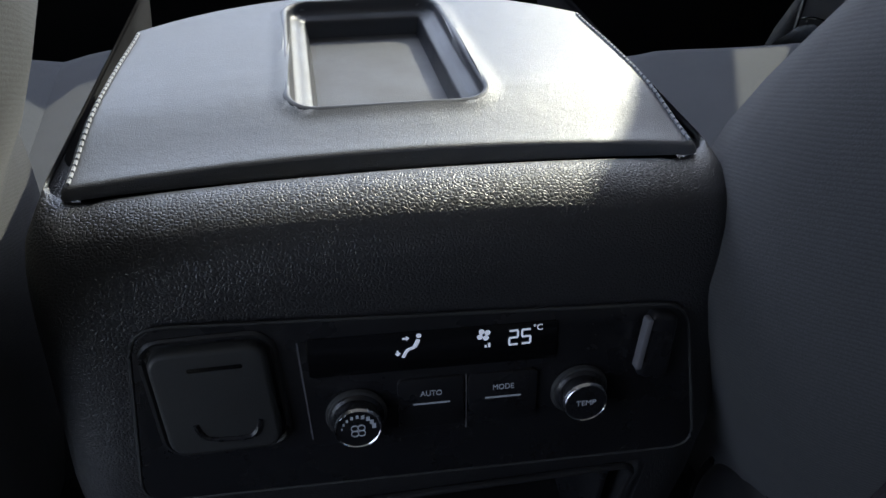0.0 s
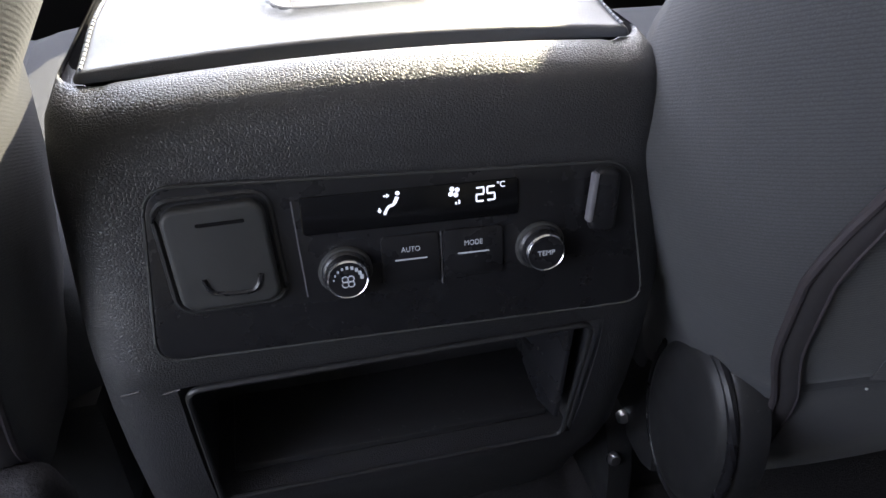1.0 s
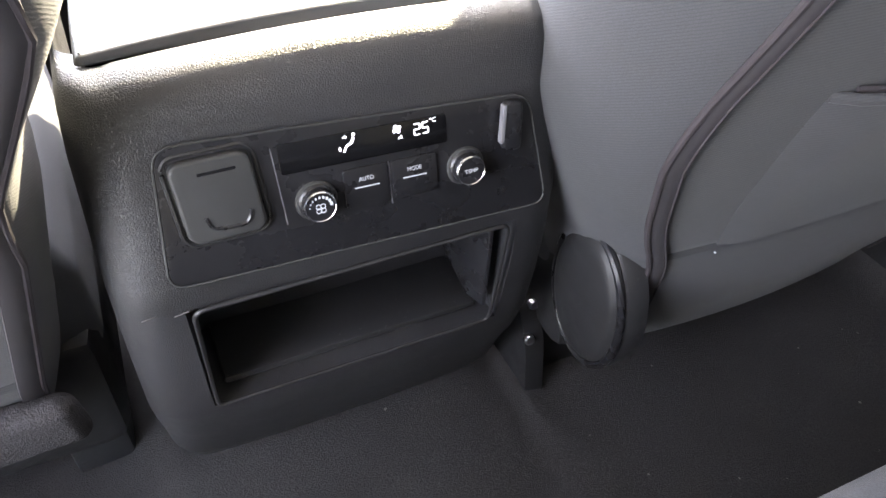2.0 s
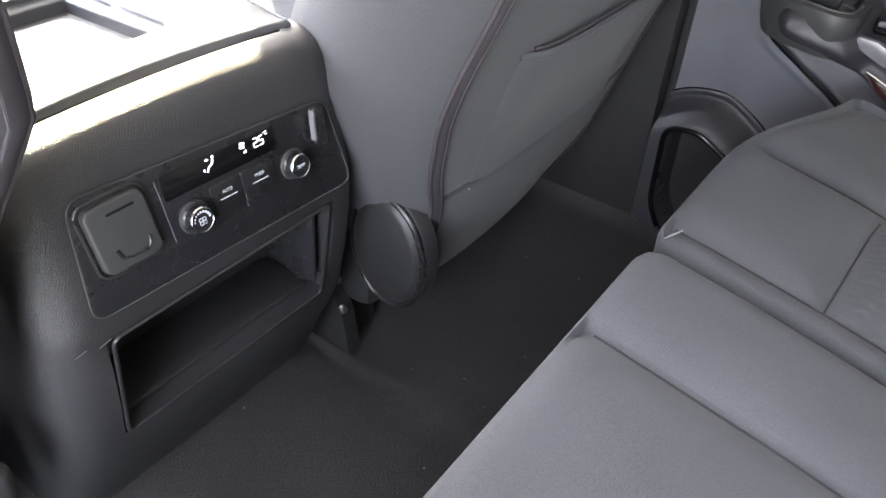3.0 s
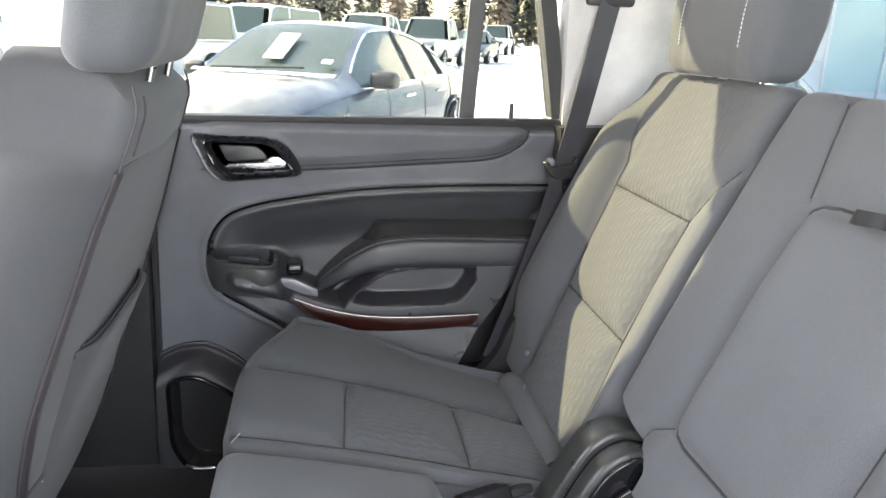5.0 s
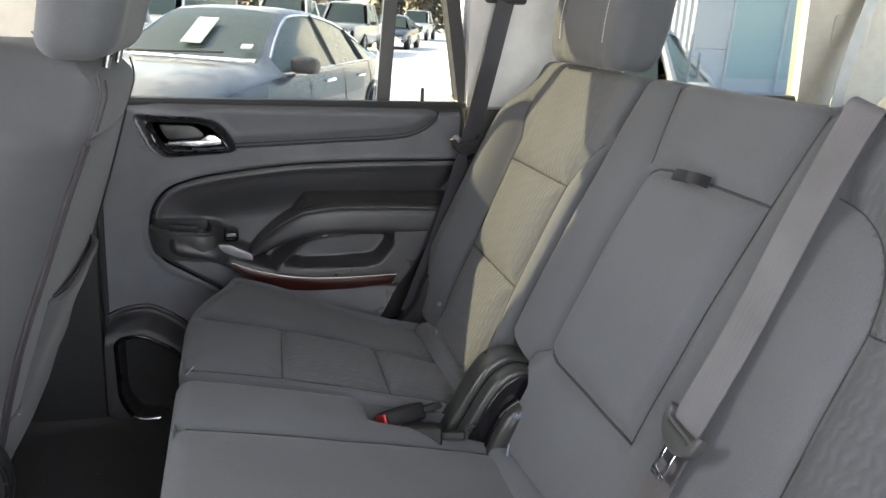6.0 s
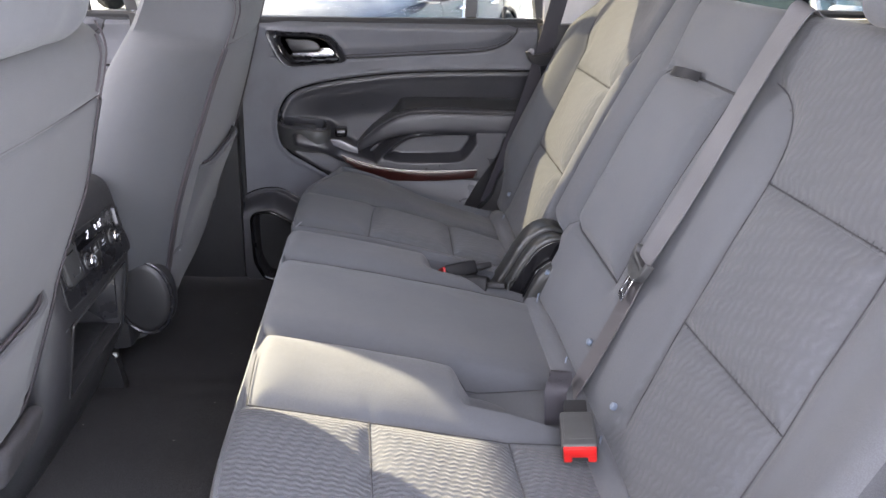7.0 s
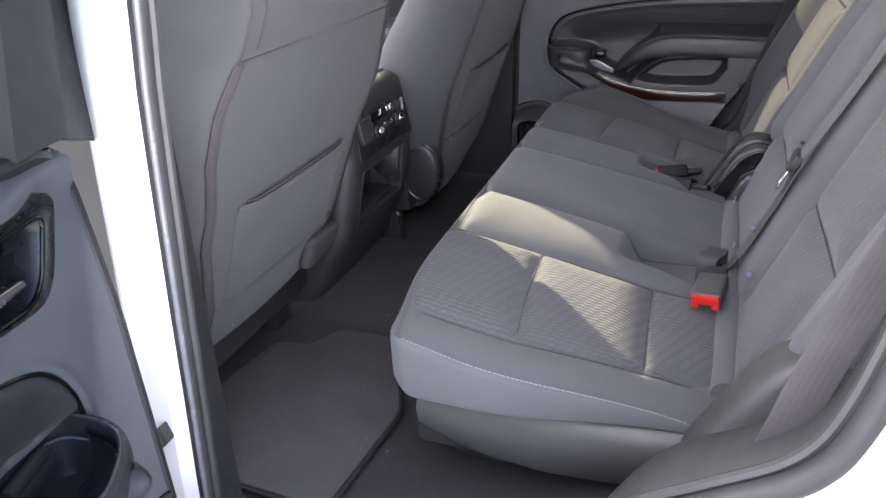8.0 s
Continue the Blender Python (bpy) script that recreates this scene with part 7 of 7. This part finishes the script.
def sedan_car(name, at, heading, paint_mat, label, glass):
    """A sedan lofted from cross-sections; its front points along the heading."""
    root = thing(name, (at[0], at[1], GROUND), label, "car", "parked vehicles")
    M = Matrix.Translation((at[0], at[1], GROUND)) @ Matrix.Rotation(radians(heading), 4, "Z")
    W = 0.93
    # along, sill, belt height, roof height, roof half width
    plan = [(-2.43, 0.45, 0.70, 0.74, 0.62), (-2.36, 0.32, 0.90, 0.98, 0.72), (-2.10, 0.24, 0.96, 1.04, 0.74), (-1.72, 0.22, 0.97, 1.07, 0.74), (-1.35, 0.20, 0.97, 1.24, 0.64), (-0.95, 0.20, 0.96, 1.38, 0.575), (-0.45, 0.20, 0.95, 1.45, 0.56),
            (-0.05, 0.20, 0.94, 1.465, 0.56), (0.30, 0.20, 0.93, 1.43, 0.565), (0.68, 0.20, 0.925, 1.24, 0.64), (1.08, 0.20, 0.92, 1.02, 0.74), (1.55, 0.22, 0.88, 0.97, 0.72), (2.0, 0.24, 0.80, 0.89, 0.68), (2.30, 0.28, 0.66, 0.76, 0.62), (2.42, 0.40, 0.58, 0.62, 0.52)]
    rings = []
    for x, sill, belt, top, half in plan:
        w = W * (1 - 0.13 * (abs(x) / 2.43) ** 5)
        k = w / W
        side = [(0.86 * w, sill), (0.99 * w, sill + 0.10), (1.0 * w, 0.55 * sill + 0.45 * belt), (0.985 * w, belt - 0.16), (0.95 * w, belt - 0.035), (0.915 * w, belt), (half * k * 1.02, top - 0.055), (half * k * 0.93, top - 0.018), (half * k * 0.5, top + 0.004), (0.0, top + 0.010)]
        rings.append([(x, y, z) for y, z in side] + [(x, -y, z) for y, z in side[-2::-1]])
    n, cols = 5, []
    for j in range(len(rings[0])):
        cols.append([M @ p for p in smooth_path([r[j] for r in rings], n)])
    count = len(cols[0])
    m = len(cols)
    along = [p[0] for p in smooth_path([(q[0], 0, 0) for q in plan], n)]

    def which(i, j):
        x = (along[i] + along[i + 1]) / 2
        jj = j if j < m // 2 else m - 2 - j
        if jj == 5 and -1.45 < x < 0.93:
            return "side_window" + ("_a" if j < m // 2 else "_b")
        if jj in (7, 8) and 0.33 < x < 1.08:
            return "windscreen"
        if jj in (7, 8) and -1.70 < x < -0.98:
            return "rear_window"
        return "body"

    meshes = {}
    for i in range(count - 1):
        for j in range(m - 1):
            key = which(i, j)
            if key not in meshes:
                meshes[key] = (bmesh.new(), {})
            bm, vs = meshes[key]
            ids = []
            for a, b in ((i, j), (i, j + 1), (i + 1, j + 1), (i + 1, j)):
                if (a, b) not in vs:
                    vs[a, b] = bm.verts.new(cols[b][a])
                ids.append(vs[a, b])
            bm.faces.new(ids)
    for key in sorted(meshes):
        word = key.replace("_a", "").replace("_b", "")
        part(word if word.startswith(("body", "wind", "rear")) else "side_window", meshes[key][0], paint_mat if key == "body" else glass, root, "" if key == "body" else "dark reflecting glass", 50)
    for s in (0, 1):
        sg = 1 if s == 0 else -1

        def col(j):
            return cols[j] if s == 0 else cols[m - 1 - j]
        sel = [i for i in range(count) if -1.45 <= along[i] <= 0.95]
        part("window_trim", tube([col(6)[i] + M.to_3x3() @ Vector((0, sg * 0.012, 0.0)) for i in sel], 0.012, 6), CHROME, root, "bright window trim")
        part("belt_trim", tube([col(5)[i] + M.to_3x3() @ Vector((0, sg * 0.006, 0.0)) for i in sel], 0.009, 6), CHROME, root)
        for x in (-0.28, -1.08):
            i = min(range(count), key=lambda q: abs(along[q] - x))
            part("window_post", tube([col(5)[i], col(5)[i].lerp(col(6)[i], 0.5) + M.to_3x3() @ Vector((0, sg * 0.006, 0)), col(6)[i]], 0.026, 8), BLACK, root)
        stalk = M @ Vector((0.72, sg * 0.97, 0.99))
        part("wing_mirror", box((-0.10, -0.12, -0.07), (0.07, 0.12, 0.07), 0.045, 4, turn=Matrix.Translation(stalk) @ Matrix.Rotation(radians(heading), 4, "Z")), BLACK, root, "black wing mirror")
        for x in (-0.05, -0.95):
            part("door_handle", box((x - 0.11, sg * 0.915 - 0.02, 0.80), (x + 0.11, sg * 0.915 + 0.02, 0.835), 0.014, turn=M), CHROME, root)
        for x in (0.42, -0.42, -1.25):
            i = min(range(count), key=lambda q: abs(along[q] - x))
            part("door_gap", tube([col(1)[i], col(2)[i], col(3)[i], col(4)[i], col(5)[i]], 0.006, 5), BLACK, root)
        for x in (-1.42, 1.45):
            wm = M @ Matrix.Translation((x, sg * 0.83, 0.335)) @ Matrix.Rotation(radians(90), 4, "X")
            wheel = part("wheel", lathe([(0, -0.10), (0.21, -0.10), (0.30, -0.125), (0.335, -0.08), (0.335, 0.08), (0.30, 0.125), (0.21, 0.10), (0, 0.10)], wm, 32), TYRE, root)
            bm = None
            for q in range(7):
                bm = box((-0.022, 0.03, -0.112), (0.022, 0.215, 0.112), 0.008, bm=bm, turn=wm @ Matrix.Rotation(radians(360 * q / 7), 4, "Z"))
            part("rim", bm, SILVER, wheel, "silver spoked rim")
            arch_ = [M @ Vector((x + 0.385 * math.cos(a), sg * 0.925, 0.335 + 0.385 * math.sin(a))) for a in [math.pi * q / 16 for q in range(17)]]
            part("wheel_arch", tube(arch_, 0.02, 6), BLACK, root)
        part("headlamp", box((2.08, sg * 0.62 - 0.16, 0.64), (2.32, sg * 0.62 + 0.16, 0.73), 0.03, 3, turn=M), LAMPGLASS, root)
    part("grille", box((2.34, -0.45, 0.40), (2.44, 0.45, 0.60), 0.03, 3, turn=M), BLACK, root)
    part("snow_dusting", sheet([[M @ Vector((1.12 + 0.015 * i + 0.02 * noise.noise(Vector((j * 0.9, i, 3))), -0.70 + 1.40 * j / 30, 1.028 - 0.006 * i + 0.012 * noise.noise(Vector((j * 0.7, i, 1))))) for j in range(31)] for i in range(4)], -0.012), plastic("dusting_snow", (0.8, 0.82, 0.86), 0.9), root, "thin line of snow below the windscreen")
    return root, M


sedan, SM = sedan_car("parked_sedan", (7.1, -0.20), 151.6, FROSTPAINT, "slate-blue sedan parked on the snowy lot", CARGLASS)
part("price_sheet", box((-0.004, -0.22, 0.0), (0.004, -0.02, 0.40), turn=SM @ Matrix.Translation((0.93, 0.10, 1.135)) @ Matrix.Rotation(radians(-58), 4, "Y")), PAPER, sedan, "white paper sheet behind the windscreen")
part("small_sheet", box((-0.004, -0.05, 0.0), (0.004, 0.05, 0.06), turn=SM @ Matrix.Translation((0.95, 0.52, 1.115)) @ Matrix.Rotation(radians(-58), 4, "Y")), PAPER, sedan)
part("wiper", tube([SM @ Vector((1.08, -0.55, 1.045)), SM @ Vector((1.03, 0.35, 1.075))], 0.010, 6), BLACK, sedan)
vehicle("parked_hatchback", (5.9, -3.55), 140, 4.4, 1.8, 1.5, WHITE, "white snow-dusted car parked on the lot")
vehicle("parked_suv", (15.5, 3.6), 151, 4.9, 1.95, 1.85, SILVER, "silver utility vehicle parked in the lot", "van")
row_of = [("van", 26, 1.6, 2.0, WHITE), ("pickup", 27.5, -2.0, 1.9, WHITE), ("pickup", 30, -4.6, 1.9, SILVER), ("pickup", 33, 6.5, 1.9, DARKPAINT), ("pickup", 24, 8.5, 1.9, SILVER), ("pickup", 52, -12.5, 1.95, WHITE), ("van", 40, 2.0, 2.0, SILVER), ("pickup", 44, -5.5, 1.95, WHITE), ("sedan", 36, -7.6, 1.5, DARKPAINT), ("pickup", 22, 14, 1.9, WHITE)]
for kind, x, y, h, mat in row_of:
    vehicle("parked_" + {"van": "van", "pickup": "pickup", "sedan": "car"}[kind], (x, y), 158, 5.7 if kind != "sedan" else 4.7, 2.0, h, mat, {"van": "boxy van parked in a far row", "pickup": "pickup truck parked in a far row", "sedan": "dark car parked in a far row"}[kind], kind)

# ploughed snow
for x, y, r, h in ((14, -4.6, 2.2, 0.75), (17, -6.0, 3.0, 1.0), (12.5, -5.8, 2.0, 0.6)):
    rows = []
    for i in range(13):
        a = i / 12
        row = []
        for j in range(41):
            t = 2 * math.pi * j / 40
            rr = r * a * (1 + 0.2 * noise.noise(Vector((math.cos(t) * 1.5 + x, math.sin(t) * 1.5, 1))))
            px, py = x + rr * math.cos(t), y + rr * math.sin(t)
            row.append((px, py, GROUND - 0.05 + h * (math.cos(math.pi * a) + 1) / 2 * (1 + 0.35 * noise.noise(Vector((px * 1.3, py * 1.3, 5))))))
        rows.append(row)
    solid("snow_pile", sheet(rows), plastic("ploughed_snow", (0.8, 0.83, 0.88), 0.9, 20.0, 0.05), "rough pile of ploughed snow", "snow", group="snow piles")

# conifers along the far edge
BARK = plastic("bark", (0.09, 0.065, 0.05), 0.9)
NEEDLES = plastic("conifer_needles", (0.07, 0.075, 0.06), 0.9)
BROWN = plastic("bare_twigs", (0.20, 0.145, 0.105), 0.9)


def conifer(h, seed, needle):
    rnd = random.Random(seed)
    root = thing("conifer_tree", (0, 0, 0), "tall dark conifer with snow-free ragged branches", "tree", group="far trees")
    part("trunk", lathe([(0.22, 0), (0.16, h * 0.4), (0.08, h * 0.8), (0.02, h)], Matrix.Identity(4), 8), BARK, root)
    verts, faces = [], []
    for i in range(520):
        t = rnd.random() ** 0.8
        z = h * (0.08 + 0.92 * t)
        reach = (1 - t) * h * 0.24 * (0.4 + 0.8 * rnd.random()) + 0.2
        a = rnd.random() * 6.283
        d = Vector((math.cos(a), math.sin(a), -0.25 - 0.3 * rnd.random()))
        s = Vector((-math.sin(a), math.cos(a), 0))
        c = Vector((0, 0, z)) + d * reach * rnd.random()
        w, l = 0.16 + 0.2 * rnd.random(), 0.35 + 0.5 * rnd.random()
        k = len(verts)
        verts += [c - s * w, c + d * l + Vector((0, 0, 0.05)), c + s * w, c + Vector((0, 0, 0.22))]
        faces += [(k, k + 1, k + 3), (k + 1, k + 2, k + 3), (k + 2, k, k + 3), (k, k + 2, k + 1)]
    me = bpy.data.meshes.new("crown")
    me.from_pydata([tuple(v) for v in verts], [], faces)
    me.materials.append(needle)
    ob = new("crown", me)
    ob.parent = root
    return root


kinds = [conifer(9.0, 1, NEEDLES), conifer(11.0, 2, NEEDLES), conifer(8.0, 3, BROWN)]
rnd = random.Random(9)
spots = [(80 + rnd.random() * 24, 26 - 1.75 * i + rnd.random() * 1.6) for i in range(34)]
for i, (x, y) in enumerate(spots):
    src = kinds[rnd.choice((0, 0, 1, 1, 2))]
    m = Matrix.Translation((x, y, GROUND - 0.1)) @ Matrix.Rotation(rnd.random() * 6.28, 4, "Z")
    if i < 3:
        kinds[i].matrix_basis = m
    else:
        copy_thing(src, m)

# showroom
GLASSWALL = plastic("blue_curtain_glass", (0.50, 0.68, 0.71), 0.05, depth=0.0)
PANEL = plastic("white_cladding", (0.72, 0.74, 0.78), 0.4)
bx = 17.0
shop = thing("showroom_building", (bx, -14.0, GROUND), "white clad showroom with blue glass curtain wall", "building")
part("wall", box((bx, -40.0, GROUND), (bx + 12, -11.70, 7.0)), PANEL, shop)
for i in range(4):
    part("cladding_panel", box((bx - 0.06, -12.76, -1.17 + 1.68 * i), (bx - 0.005, -11.70, -1.17 + 1.68 * i + 1.665), 0.01), PANEL, shop)
for j in range(9):
    for i in range(3):
        y = -12.80 - 1.67 * j
        part("glass_pane", box((bx - 0.04, y - 1.63, GROUND + 0.35 + 2.3 * i), (bx - 0.01, y, GROUND + 0.35 + 2.3 * i + 2.27)), GLASSWALL, shop, "blue reflecting glass")
    part("mullion", box((bx - 0.12, -12.78 - 1.67 * j - 0.03, GROUND), (bx, -12.78 - 1.67 * j + 0.03, 7.0)), PANEL, shop)
for j in range(5):
    part("canopy_column", box((bx - 0.20, -10.92 - 0.19 * j, GROUND), (bx - 0.10, -10.83 - 0.19 * j, 5.0)), PANEL, shop)
